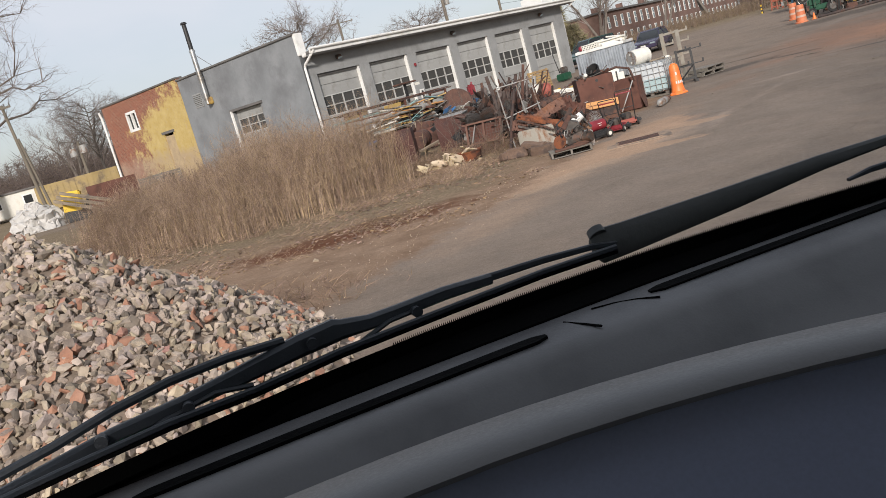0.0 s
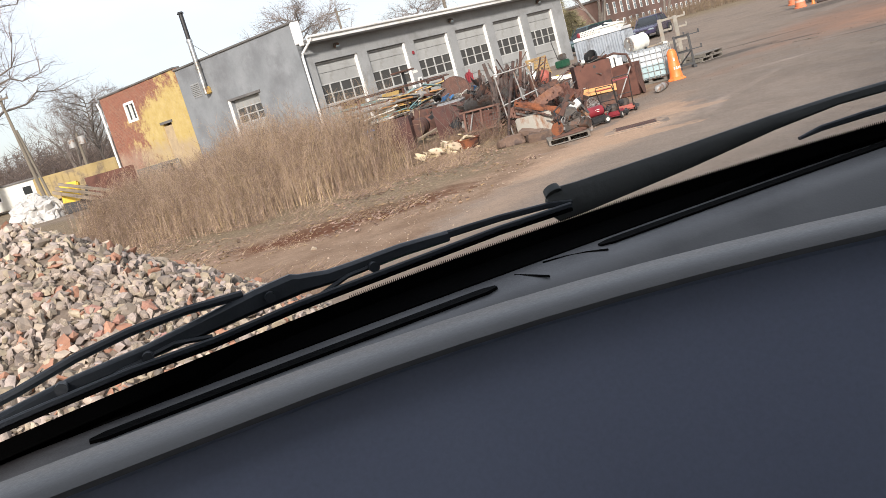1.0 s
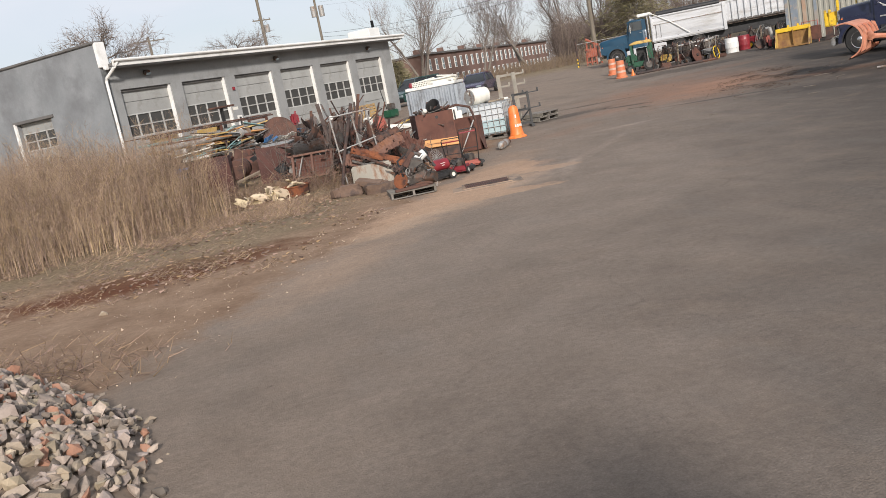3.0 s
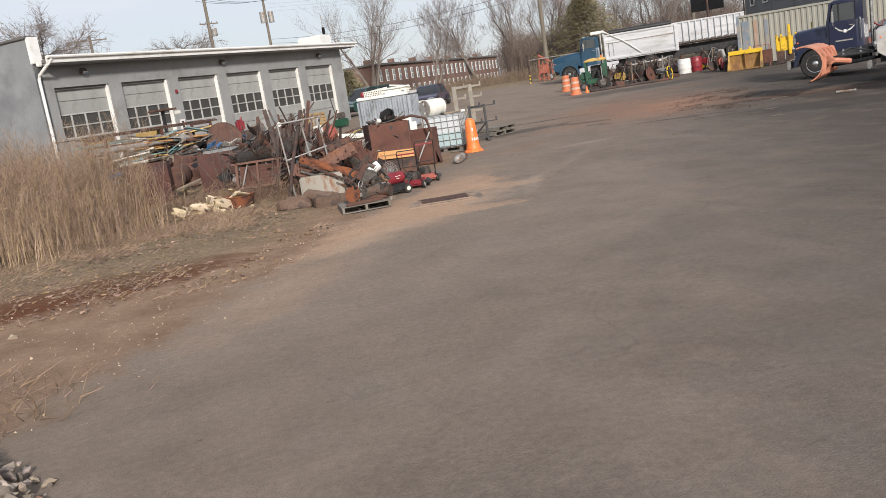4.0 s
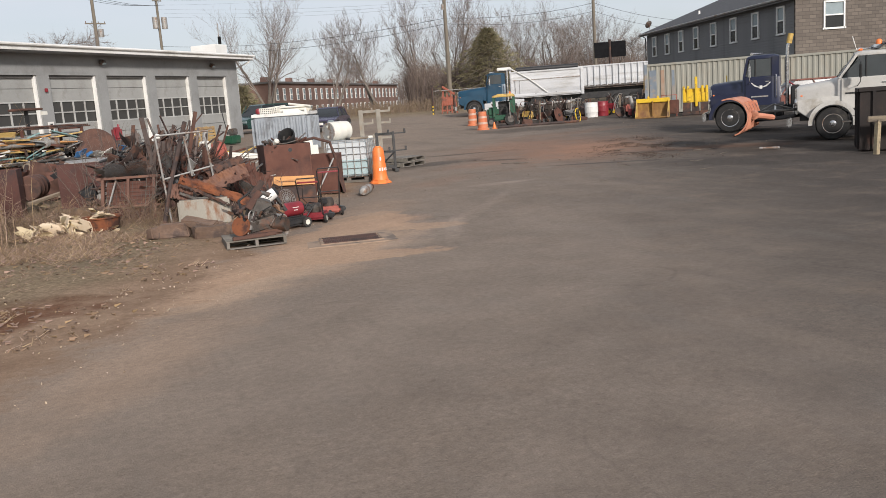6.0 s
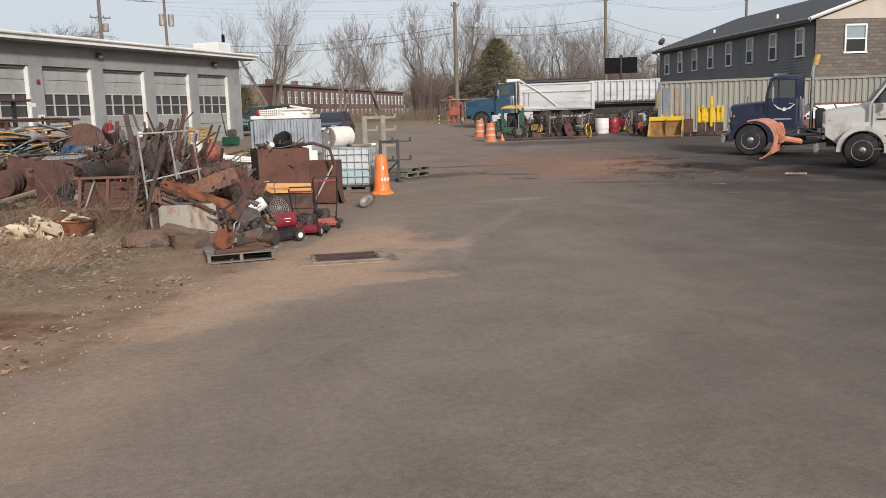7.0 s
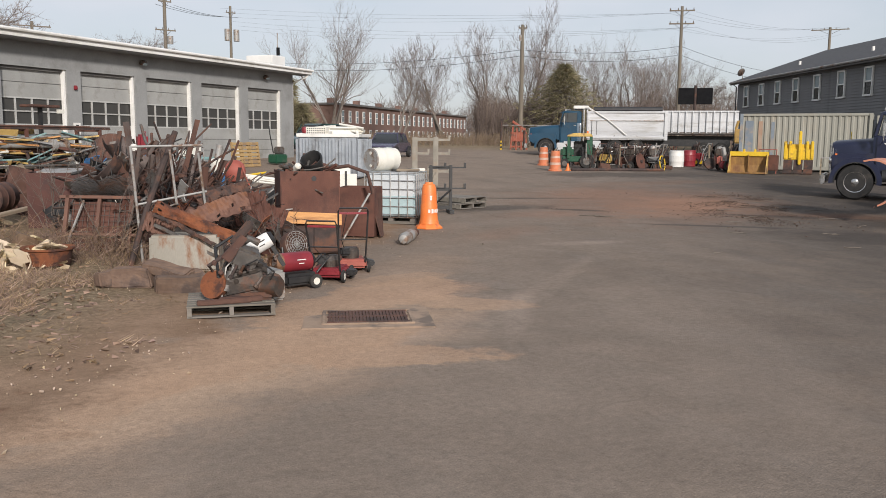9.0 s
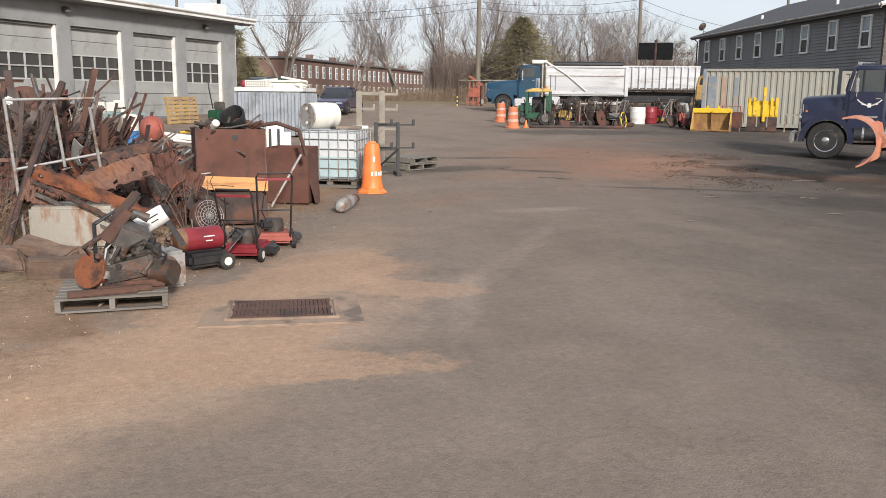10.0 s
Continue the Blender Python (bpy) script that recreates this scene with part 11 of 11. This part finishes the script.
def own_truck():
    t = thing("green_work_truck", "green work truck front with grey dashboard and wipers", "truck", 0.0, 0.0, 16.9, 0.0)
    E = 2.4

    def bow(x):
        return -0.33 * (x - 0.34) ** 2

    def hood_y(x):
        """The front lip of the instrument hood."""
        return 0.35 - 0.95 * max(0.0, x - 0.05) ** 2 - 0.1 * min(0.0, x - 0.05) ** 2

    def skin(prof, xa, xb, n=48):
        """Points of (curve, y offset, z): curve h follows the instrument hood, g the glass, p the pad."""
        bm = nb()
        rows = []
        for i in range(n + 1):
            x = xa + (xb - xa) * i / n
            line = {"h": hood_y(x), "g": bow(x), "p": -0.07 * (x - 0.34) ** 2}
            rows.append([bm.verts.new((x, line[c] + dy, E + z)) for c, dy, z in prof])
        for i in range(n):
            for j in range(len(prof) - 1):
                bm.faces.new((rows[i][j], rows[i + 1][j], rows[i + 1][j + 1], rows[i][j + 1]))
        return bm

    def bar(pts, heights, thick):
        """A flat bar along points, of the given half heights."""
        bm = nb()
        rows = []
        for i, ((x, y, z), h) in enumerate(zip(pts, heights)):
            p, q = Vector(pts[max(i - 1, 0)]), Vector(pts[min(i + 1, len(pts) - 1)])
            d = (q - p).normalized()
            up = Vector((0, 0, 1)) - d * d.z
            out = d.cross(up).normalized() * thick
            c = Vector((x, y, E + z))
            rows.append([bm.verts.new(c + up * h * u + out * v) for u, v in ((1, 0.4), (0.6, 1), (-0.6, 1), (-1, 0.4), (-1, -0.4), (-0.6, -1), (0.6, -1), (1, -0.4))])
        for a, b in zip(rows, rows[1:]):
            for k in range(8):
                bm.faces.new((a[k], a[(k + 1) % 8], b[(k + 1) % 8], b[k]))
        bm.faces.new(rows[0][::-1])
        bm.faces.new(rows[-1])
        return bm

    part("lower_panel", skin([("h", -0.3, -0.7), ("h", -0.16, -0.42), ("h", -0.05, -0.24), ("h", 0.002, -0.19), ("h", 0.012, -0.176), ("h", 0.008, -0.172)], -0.9, 0.95), LOWER, t, "dark blue-grey instrument panel face", smooth=True)
    part("hood_lip", skin([("h", 0.008, -0.1725), ("h", 0.001, -0.171), ("h", 0.0, -0.168), ("h", 0.005, -0.165), ("h", 0.02, -0.1645), ("h", 0.05, -0.168), ("h", 0.076, -0.18), ("h", 0.087, -0.19), ("h", 0.102, -0.235), ("p", 0.5, -0.335)], -0.9, 0.95), PAD, t, "grey lip over the instruments", smooth=True)
    part("dash_pad", skin([("p", 0.5, -0.335), ("p", 0.56, -0.335), ("p", 0.6, -0.33), ("p", 0.63, -0.318), ("p", 0.66, -0.292), ("p", 0.685, -0.266), ("p", 0.7, -0.259), ("p", 0.715, -0.2575), ("p", 0.75, -0.2555), ("p", 0.78, -0.258), ("p", 0.795, -0.262), ("p", 0.8, -0.275), ("p", 0.8, -0.4), ("p", 0.8, -0.7)], -0.9, 1.5), PAD, t, "moulded grey dash top", smooth=True)
    for xa, xb, w in ((-0.095, 0.3, 0.0085), (0.428, 0.84, 0.0085)):
        bm = nb()
        n = 30
        rows = []
        for i in range(n + 1):
            x = xa + (xb - xa) * i / n
            k = min(1.0, min(i, n - i) / 1.2 + 0.12) ** 0.5
            yc = 0.741 - 0.07 * (x - 0.34) ** 2 - (0.008 if xb < 0.4 else -0.006)
            zc = E - 0.2538
            rows.append([bm.verts.new((x, yc + dy * w * k, zc + dz)) for dy, dz in ((-1, -0.004), (-1, 0.0), (1, 0.0004), (1, -0.004))])
        for p, q in zip(rows, rows[1:]):
            for k in range(4):
                bm.faces.new((p[k], p[(k + 1) % 4], q[(k + 1) % 4], q[k]))
        bm.faces.new(rows[0])
        bm.faces.new(rows[-1][::-1])
        part("vent_slot", bm, DULL_BLACK, t, "dark defrost vent slot")
    for pts in ([(0.331, 0.756), (0.34, 0.73), (0.347, 0.707)], [(0.368, 0.764), (0.39, 0.756), (0.41, 0.742), (0.425, 0.724)]):
        part("panel_seam", sweep(nb(), [(x, y, E - 0.2562) for x, y in pts], 0.0014, 4), DULL_BLACK, t)
    part("glass_border", skin([("p", 0.8, -0.31), ("p", 0.803, -0.262), ("g", 0.828, -0.25), ("g", 0.822, -0.2335)], -0.9, 1.5), DULL_BLACK, t, "black ceramic glass border")
    L = Lists()
    for i in range(400):
        x = 0.17 + 0.0023 * i
        y, z = 0.8215 + bow(x), E - 0.2335
        w, h = 0.0008, 0.0034
        k = len(L.v)
        L.v += [(x - w, y - 0.001, z - 0.001), (x + w, y - 0.001, z - 0.001), (x + w, y + 0.001, z - 0.001), (x - w, y + 0.001, z - 0.001), (x, y, z + h)]
        L.f += [(k, k + 1, k + 4), (k + 1, k + 2, k + 4), (k + 2, k + 3, k + 4), (k + 3, k, k + 4), (k + 3, k + 2, k + 1, k)]
    part("border_teeth", raw("border_teeth", L.v, L.f, DULL_BLACK), DULL_BLACK, t, "fine toothed edge of the border", kind="stuff")
    part("cowl", skin([("g", 0.852, -0.32), ("g", 0.9, -0.3), ("g", 0.97, -0.32), ("g", 1.02, -0.39)], -0.9, 1.5), DULL_BLACK, t, "black cowl under the wipers", smooth=True)
    # wipers lying at the foot of the glass
    up = lambda q: [(x, y, E + z) for x, y, z in q]
    w1 = new("wiper")
    w1.parent = t
    part("arm", bar([(-0.45, 0.655, -0.235), (-0.196, 0.767, -0.227), (-0.102, 0.798, -0.219), (-0.035, 0.816, -0.218), (0.016, 0.827, -0.2145), (0.083, 0.84, -0.209), (0.122, 0.847, -0.2075), (0.128, 0.847, -0.2085), (0.16, 0.851, -0.2125), (0.19, 0.855, -0.213), (0.248, 0.859, -0.212), (0.305, 0.862, -0.2145)],
                    (0.006, 0.006, 0.0065, 0.0072, 0.009, 0.0115, 0.0122, 0.0105, 0.0078, 0.0075, 0.0072, 0.006), 0.007), WIPER, w1, "", smooth=True)
    part("link_rod", sweep(nb(), up([(-0.45, 0.66, -0.24), (-0.191, 0.769, -0.211), (-0.146, 0.784, -0.2065), (-0.095, 0.799, -0.1975), (-0.043, 0.814, -0.193), (0.012, 0.826, -0.193), (0.069, 0.838, -0.198)]), 0.0047, 8), WIPER, w1, smooth=True)
    part("tip_rod", bar([(0.3, 0.861, -0.2125), (0.371, 0.862, -0.2145), (0.435, 0.859, -0.2185), (0.463, 0.857, -0.223)], (0.0045, 0.004, 0.0035, 0.0025), 0.003), WIPER, w1)
    bl = [(-0.42, 0.66, -0.226), (-0.175, 0.753, -0.224), (-0.126, 0.768, -0.2235), (-0.053, 0.789, -0.2235), (0.027, 0.808, -0.227), (0.117, 0.824, -0.224), (0.236, 0.836, -0.2235), (0.358, 0.84, -0.2215), (0.451, 0.836, -0.222)]
    part("blade", bar(bl, [0.0032] * 9, 0.003), WIPER, w1, "thin blade spine")
    part("blade_rubber", bar([(x, y, z - 0.0055) for x, y, z in bl], [0.002] * 9, 0.002), DULL_BLACK, w1)
    for pts in ([(-0.036, 0.808, -0.2215), (-0.008, 0.815, -0.2185), (0.028, 0.823, -0.226)], [(-0.04, 0.808, -0.223), (-0.06, 0.8, -0.2235), (-0.081, 0.79, -0.228)], [(0.215, 0.85, -0.2165), (0.18, 0.847, -0.2175), (0.145, 0.838, -0.226)]):
        part("yoke", sweep(nb(), up(pts), 0.0028, 6), WIPER, w1)
    for x, y, z in ((-0.111, 0.783, -0.217), (-0.034, 0.803, -0.2205), (0.21, 0.843, -0.217), (0.095, 0.832, -0.209)):
        part("rivet", cyl(nb(), (x, y - 0.004, E + z), (x, y + 0.008, E + z), 0.0058, seg=12), WIPER, w1, smooth=True)
    w2 = new("wiper")
    w2.parent = t
    part("arm", bar([(0.438, 0.866, -0.224), (0.446, 0.866, -0.2225), (0.479, 0.864, -0.2225), (0.623, 0.843, -0.2145), (0.732, 0.819, -0.2045), (0.813, 0.797, -0.1995), (1.2, 0.62, -0.19)], (0.012, 0.0205, 0.0192, 0.0142, 0.0092, 0.0062, 0.006), 0.006), WIPER_DUSTY, w2, "broad dusty wiper arm", smooth=True)
    part("pivot", lathe(nb(), [(0.003, -0.008), (0.011, -0.008), (0.01, 0.001), (0.004, 0.004)], 16, pose(0.446, 0.868, E - 0.203, -40, 0, 0)), WIPER_DUSTY, w2, smooth=True)
    part("blade", bar([(0.74, 0.788, -0.2275), (0.77, 0.784, -0.2235), (0.82, 0.766, -0.221), (1.2, 0.6, -0.21)], (0.002, 0.0035, 0.004, 0.004), 0.003), WIPER, w2)
    # hood, body and wheels
    part("hood", prism(nb(), [(1.0, 1.5), (1.0, 1.72), (1.5, 1.66), (1.9, 1.58), (2.05, 1.4), (2.07, 0.75), (1.0, 0.75)], -0.72, 1.4, 0.05, m=Matrix(((0, 1, 0, 0), (1, 0, 0, 0), (0, 0, 1, 0), (0, 0, 0, 1)))), TRUCK_GREEN, t, "green painted hood", smooth=True)
    part("cab_floor", bx(nb(), 0.34, 0.1, 0.9, 2.1, 1.75, 0.12), BLACK, t)
    # unseen cab shell, added to keep overhead sky and rear sun off the dash
    part("cab_roof", bx(nb(), 0.34, -0.52, 3.0, 2.1, 1.3, 0.08, bev=0.02), TRUCK_GREEN, t, "unseen green cab roof shading the dash")
    # both linings are added reflectors, out of view, that brighten the dash
    part("headliner", bx(nb(), 0.34, -0.52, 2.945, 2.0, 1.2, 0.02), BOUNCE_LINING, t, "unseen pale headliner bouncing light")
    part("rear_bounce_panel", bx(nb(), 0.34, -1.1, 2.2, 2.0, 0.02, 1.4), BOUNCE_LINING, t, "unseen pale lining bouncing light")
    # back panel, doors and posts belong to that unseen shell
    part("back_panel", bx(nb(), 0.34, -1.15, 1.95, 2.1, 0.06, 2.1), TRUCK_GREEN, t)
    part("bench_seat", bx(nb(), 0.34, -0.85, 1.3, 1.9, 0.3, 0.8, bev=0.08), LOWER, t)
    for x in (-0.72, 1.4):
        part("door", bx(nb(), x, -0.25, 1.55, 0.08, 1.8, 1.3, bev=0.02), TRUCK_GREEN, t)
        part("windscreen_post", sweep(nb(), [(x, 0.72, 2.15), (x, 0.3, 2.98)], 0.045, 6), TRUCK_GREEN, t)
        part("door_post", bx(nb(), x, -1.0, 2.55, 0.08, 0.3, 0.9), TRUCK_GREEN, t)
    part("bumper", bx(nb(), 0.34, 2.18, 0.6, 2.2, 0.18, 0.3, bev=0.04), CHROME, t)
    for x in (-0.78, 1.46):
        mm = pose(x, 1.35, 0.44, 0, 90, 0)
        wh = part("wheel", lathe(nb(), [(0.25, -0.13), (0.41, -0.13), (0.44, -0.09), (0.44, 0.09), (0.41, 0.13), (0.25, 0.13)], 28, mm), RUBBER, t, smooth=True)
        part("rim", lathe(nb(), [(0.05, -0.1), (0.26, -0.1), (0.26, 0.1), (0.05, 0.1)], 20, mm), GREY_POST, wh)
    part("axle", cyl(nb(), (-0.75, 1.35, 0.44), (1.43, 1.35, 0.44), 0.07, seg=10), BLACK, t)
    for x in (-0.1, 0.8):
        part("frame_rail", bx(nb(), x, 0.8, 0.72, 0.1, 3.0, 0.22), BLACK, t)


own_truck()
# ---- stone heap and pebbles ----
ROCK = M("crushed_mixed_stone", (0.258, 0.202, 0.154), (0.396, 0.32, 0.253), 6.0, 0.9, 0.0, (0.22, 0.18, 0.145), 5.0, bump=0.3, bump_scale=60, vary=0.26)
ROCK_JOINED = M("crushed_mixed_stone_far", (0.258, 0.202, 0.154), (0.396, 0.32, 0.253), 6.0, 0.9, 0.0, (0.22, 0.18, 0.145), 5.0, bump=0.3, bump_scale=60, vary=0.38, island=True)
ROCK_RED = M("red_brick_rubble", (0.292, 0.141, 0.099), (0.378, 0.207, 0.15), 6.0, 0.9, bump=0.3, bump_scale=60, vary=0.2)
PEBBLE = M("dusty_pebbles", (0.3, 0.22, 0.15), (0.42, 0.33, 0.24), 6.0, 0.9, bump=0.1, vary=0.3, island=True)
ROCK_DARK = M("dark_grey_rubble", (0.103, 0.083, 0.067), (0.163, 0.137, 0.111), 6.0, 0.9, bump=0.3, bump_scale=60, vary=0.2)
ROCK_CORE = M("stone_grit", (0.13, 0.1, 0.075), (0.22, 0.17, 0.13), 14.0, 0.95, 0.0, (0.2, 0.15, 0.11), 9.0, bump=0.8, bump_scale=25)
LITTER = M("dark_asphalt_crumbs", (0.04, 0.032, 0.027), (0.1, 0.07, 0.05), 6.0, 0.95, bump=0.1, vary=0.3, island=True)
HEAP_X, HEAP_Y, HEAP_A, HEAP_B, HEAP_TURN, HEAP_H = -4.28, 8.9, 2.98, 3.63, 23.5, 2.09


def heap_d(x, y):
    """Distance from the middle of the heap, 1 at its foot."""
    c, q = math.cos(radians(HEAP_TURN)), math.sin(radians(HEAP_TURN))
    dx, dy = x - HEAP_X, y - HEAP_Y
    return math.hypot((c * dx + q * dy) / HEAP_A, (c * dy - q * dx) / HEAP_B)


def heap_z(x, y):
    d = heap_d(x, y) * (1 + 0.1 * noise.noise(Vector((x * 0.5, y * 0.5, 4.0))))
    t = max(0.0, 1 - d)
    return G(x, y) + HEAP_H * t ** 0.92 + (0.07 * noise.noise(Vector((x, y, 1.0))) if t > 0.02 else 0)


def rock_mesh(seed, mat):
    r = random.Random(seed)
    bm = bmesh.new()
    bmesh.ops.create_icosphere(bm, subdivisions=1, radius=1.0)
    s = Vector((r.uniform(0.85, 1.25), r.uniform(0.65, 1.0), r.uniform(0.38, 0.62)))
    for k in range(6):
        n = Vector((r.gauss(0, 1), r.gauss(0, 1), r.gauss(0, 1))).normalized()
        c = r.uniform(0.35, 0.65)
        for v in bm.verts:
            e = v.co.dot(n) - c
            if e > 0:
                v.co -= n * e
    for v in bm.verts:
        v.co = Vector((v.co.x * s.x, v.co.y * s.y, v.co.z * s.z)) * r.uniform(0.9, 1.1)
    return mesh_of("stone", bm, mat)


def stone_heap():
    r = random.Random(101)
    h = thing("stone_heap", "heap of crushed pink-grey building stone and rubble", "stone heap", HEAP_X, HEAP_Y, 0, 0.0)
    n = 90
    verts, faces = [], []
    for j in range(n + 1):
        for i in range(n + 1):
            x, y = HEAP_B * 1.05 * (2 * i / n - 1), HEAP_B * 1.05 * (2 * j / n - 1)
            verts.append((x, y, heap_z(x + HEAP_X, y + HEAP_Y) - 0.03 + 0.02 * noise.noise(Vector((x * 9, y * 9, 2.0)))))
    for j in range(n):
        for i in range(n):
            a = j * (n + 1) + i
            faces.append((a, a + 1, a + n + 2, a + n + 1))
    part("core", raw("core", verts, faces, ROCK_CORE, True), ROCK_CORE, h, "gritty rubble between the stones")
    looks = [rock_mesh(200 + k, ROCK if k < 7 else (ROCK_RED if k < 9 else ROCK_DARK)) for k in range(10)]
    shapes = [([v.co.copy() for v in m.vertices], [tuple(p.vertices) for p in m.polygons]) for m in looks]
    far = {0: Lists(), 1: Lists(), 2: Lists()}
    near = 0
    spots = []
    while len(spots) < 11500:
        x, y = HEAP_X + r.uniform(-1, 1) * HEAP_B * 1.1, HEAP_Y + r.uniform(-1, 1) * HEAP_B * 1.1
        d = heap_d(x, y)
        if d > 0.97 + abs(r.gauss(0, 0.05)) or (d > 0.9 and r.random() < 0.4):
            continue
        spots.append((x, y))
    spots.sort(key=lambda q: math.hypot(q[0] + 3.2, q[1] - 7.6))
    for i, (x, y) in enumerate(spots):
        size = r.choice((0.04, 0.05, 0.06, 0.07, 0.085, 0.105)) * r.uniform(0.8, 1.2)
        z = heap_z(x, y) + r.uniform(-0.035, 0.035)
        k = r.choices(range(10), (6, 6, 6, 6, 6, 5, 5, 2, 2, 2))[0]
        rot = (r.gauss(0, 45), r.gauss(0, 45), r.uniform(0, 360))
        m = pose(x - HEAP_X, y - HEAP_Y, z, *rot) @ Matrix.Diagonal((size, size, size, 1))
        if near < 300 and y < 12.5 and i % 2 == 0:
            near += 1
            part("stone", looks[k], ROCK, h, "", m)
        else:
            L = far[0 if k < 7 else (1 if k < 9 else 2)]
            b = len(L.v)
            L.v += [tuple(m @ v) for v in shapes[k][0]]
            L.f += [tuple(b + q for q in f) for f in shapes[k][1]]
    for k, mat, lab in ((0, ROCK_JOINED, "crushed pale pink and grey stones"), (1, ROCK_RED, "red brick rubble pieces"), (2, ROCK_DARK, "dark grey rubble pieces")):
        part("rubble", raw("rubble", far[k].v, far[k].f, mat), mat, h, lab, kind="stuff")
    P = Lists()
    for i in range(1800):
        y = r.uniform(8, 27)
        x = paved_line(y) - abs(r.gauss(0, 2.2)) + r.gauss(0, 0.5)
        s = r.uniform(0.006, 0.018) * (2.2 if r.random() < 0.03 else 1.0)
        k = r.randrange(10)
        m = pose(x, y, G(x, y) + s * 0.3, r.uniform(0, 360), r.uniform(0, 360), 0) @ Matrix.Diagonal((s, s, s * 0.8, 1))
        b = len(P.v)
        P.v += [tuple(m @ v) for v in shapes[k][0]]
        P.f += [tuple(b + q for q in f) for f in shapes[k][1]]
    ob = new("pebbles", raw("pebbles", P.v, P.f, PEBBLE))
    tagged(ob, "scattered pale pebbles on the dirt verge", "pebbles", "", "stuff")
    # broken asphalt, leaf litter and grit lying on the paving
    Q, W = Lists(), Lists()
    strips = (((13.2, 30.6), (14.6, 29.4), 0.12, 110), ((19.0, 30.6), (22.0, 28.6), 0.7, 900), ((17.0, 28.2), (20.0, 26.4), 0.25, 260), ((21.5, 27.4), (25.5, 24.0), 0.6, 420), ((10.5, 26.8), (12.5, 26.2), 0.5, 160), ((15.2, 35.0), (19.5, 33.6), 0.3, 260), ((11.5, 31.8), (13.5, 33.0), 0.5, 120), ((6.0, 24.0), (9.5, 27.0), 0.5, 160), ((20.0, 40.0), (28.0, 42.0), 1.5, 500))
    for (xa, ya), (xb, yb), spread, count in strips:
        for i in range(count // 3):
            u = r.random()
            x, y = xa + (xb - xa) * u + r.gauss(0, spread), ya + (yb - ya) * u + r.gauss(0, spread)
            s = r.uniform(0.005, 0.018) * (2.2 if r.random() < 0.05 else 1.0)
            k = r.randrange(10)
            m = pose(x, y, G(x, y) + s * 0.2, r.uniform(0, 360), r.uniform(0, 360), 0) @ Matrix.Diagonal((s, s, s * 0.6, 1))
            L = Q if r.random() < 0.93 else W
            b = len(L.v)
            L.v += [tuple(m @ v) for v in shapes[k][0]]
            L.f += [tuple(b + q for q in f) for f in shapes[k][1]]
    for L, mat, name, lab in ((Q, LITTER, "asphalt_crumbs", "dark asphalt crumbs and dead leaves on paving"), (W, PEBBLE, "yard_grit", "pale grit scattered over the asphalt yard")):
        ob = new(name, raw(name, L.v, L.f, mat))
        tagged(ob, lab, "grit", "", "stuff")
    big = thing("pale_stone", "single pale flat stone on the dirt", "stone", -2.25, 15.0)
    part("piece", looks[0], ROCK, big, "", Matrix.Diagonal((0.1, 0.1, 0.09, 1)))


stone_heap()


def fallen_twigs():
    r = random.Random(121)
    for x, y, l in ((13.5, 28.7, 0.7), (13.7, 28.5, 0.45), (17.4, 27.5, 0.8), (19.1, 26.6, 0.7), (18.6, 25.2, 0.6), (16.2, 26.7, 0.4), (14.9, 25.0, 0.35), (20.3, 28.4, 0.7), (17.9, 29.1, 0.5), (16.8, 24.3, 0.35), (12.6, 22.8, 0.25), (15.6, 22.6, 0.3)):
        a = r.uniform(-0.9, 0.5)
        pts = [(l * (k / 4 - 0.5), 0.06 * l * r.gauss(0, 1), 0.012) for k in range(5)]
        bm = sweep(nb(), pts, 0.014, 5, 0.006)
        sweep(bm, [pts[2], (pts[2][0] + 0.2 * l, 0.16 * l, 0.015), (pts[2][0] + 0.3 * l, 0.26 * l, 0.012)], 0.01, 5, 0.004)
        solo("fallen_twig", bm, BARK, "dark fallen twig lying on the asphalt", "twig", x, y, math.degrees(a), None, "fallen twigs")


fallen_twigs()


LITTER = M("dead_brown_leaves", (0.06, 0.04, 0.03), (0.12, 0.075, 0.05), 4.0, 0.9, bump=0.0, vary=0.4, island=True)


def leaf_litter():
    """Dead leaves and bark crumbs drifted together on the asphalt."""
    r = random.Random(133)
    V, F = [], []
    for i in range(4200):
        u = r.random()
        x, y = 21.5 - 5.0 * u + r.gauss(0, 0.7), 32.6 - 6.0 * u + r.gauss(0, 0.9)
        if noise.noise(Vector((x * 0.9, y * 0.9, 4.0))) + 0.5 * noise.noise(Vector((x * 2.3, y * 2.3, 1.0))) < 0.12 + r.uniform(-0.25, 0.1):
            continue
        a, q, z = r.uniform(0, 6.28), r.uniform(0.008, 0.026), G(x, y) + 0.006
        k = len(V)
        for b, rr in ((0, 1.3), (1.4, 0.6), (3.1, 1.2), (4.6, 0.6)):
            V.append((x + q * rr * math.cos(a + b), y + q * rr * math.sin(a + b), z + r.uniform(0, 0.016)))
        V.append((x, y, z - 0.008))
        F += [(k, k + 1, k + 2, k + 3), (k + 1, k, k + 4), (k + 2, k + 1, k + 4), (k + 3, k + 2, k + 4), (k, k + 3, k + 4)]
    ob = new("leaf_litter", raw("leaf_litter", V, F, LITTER))
    tagged(ob, "dark dead leaves drifted on the asphalt", "leaf litter", "", "stuff")


leaf_litter()
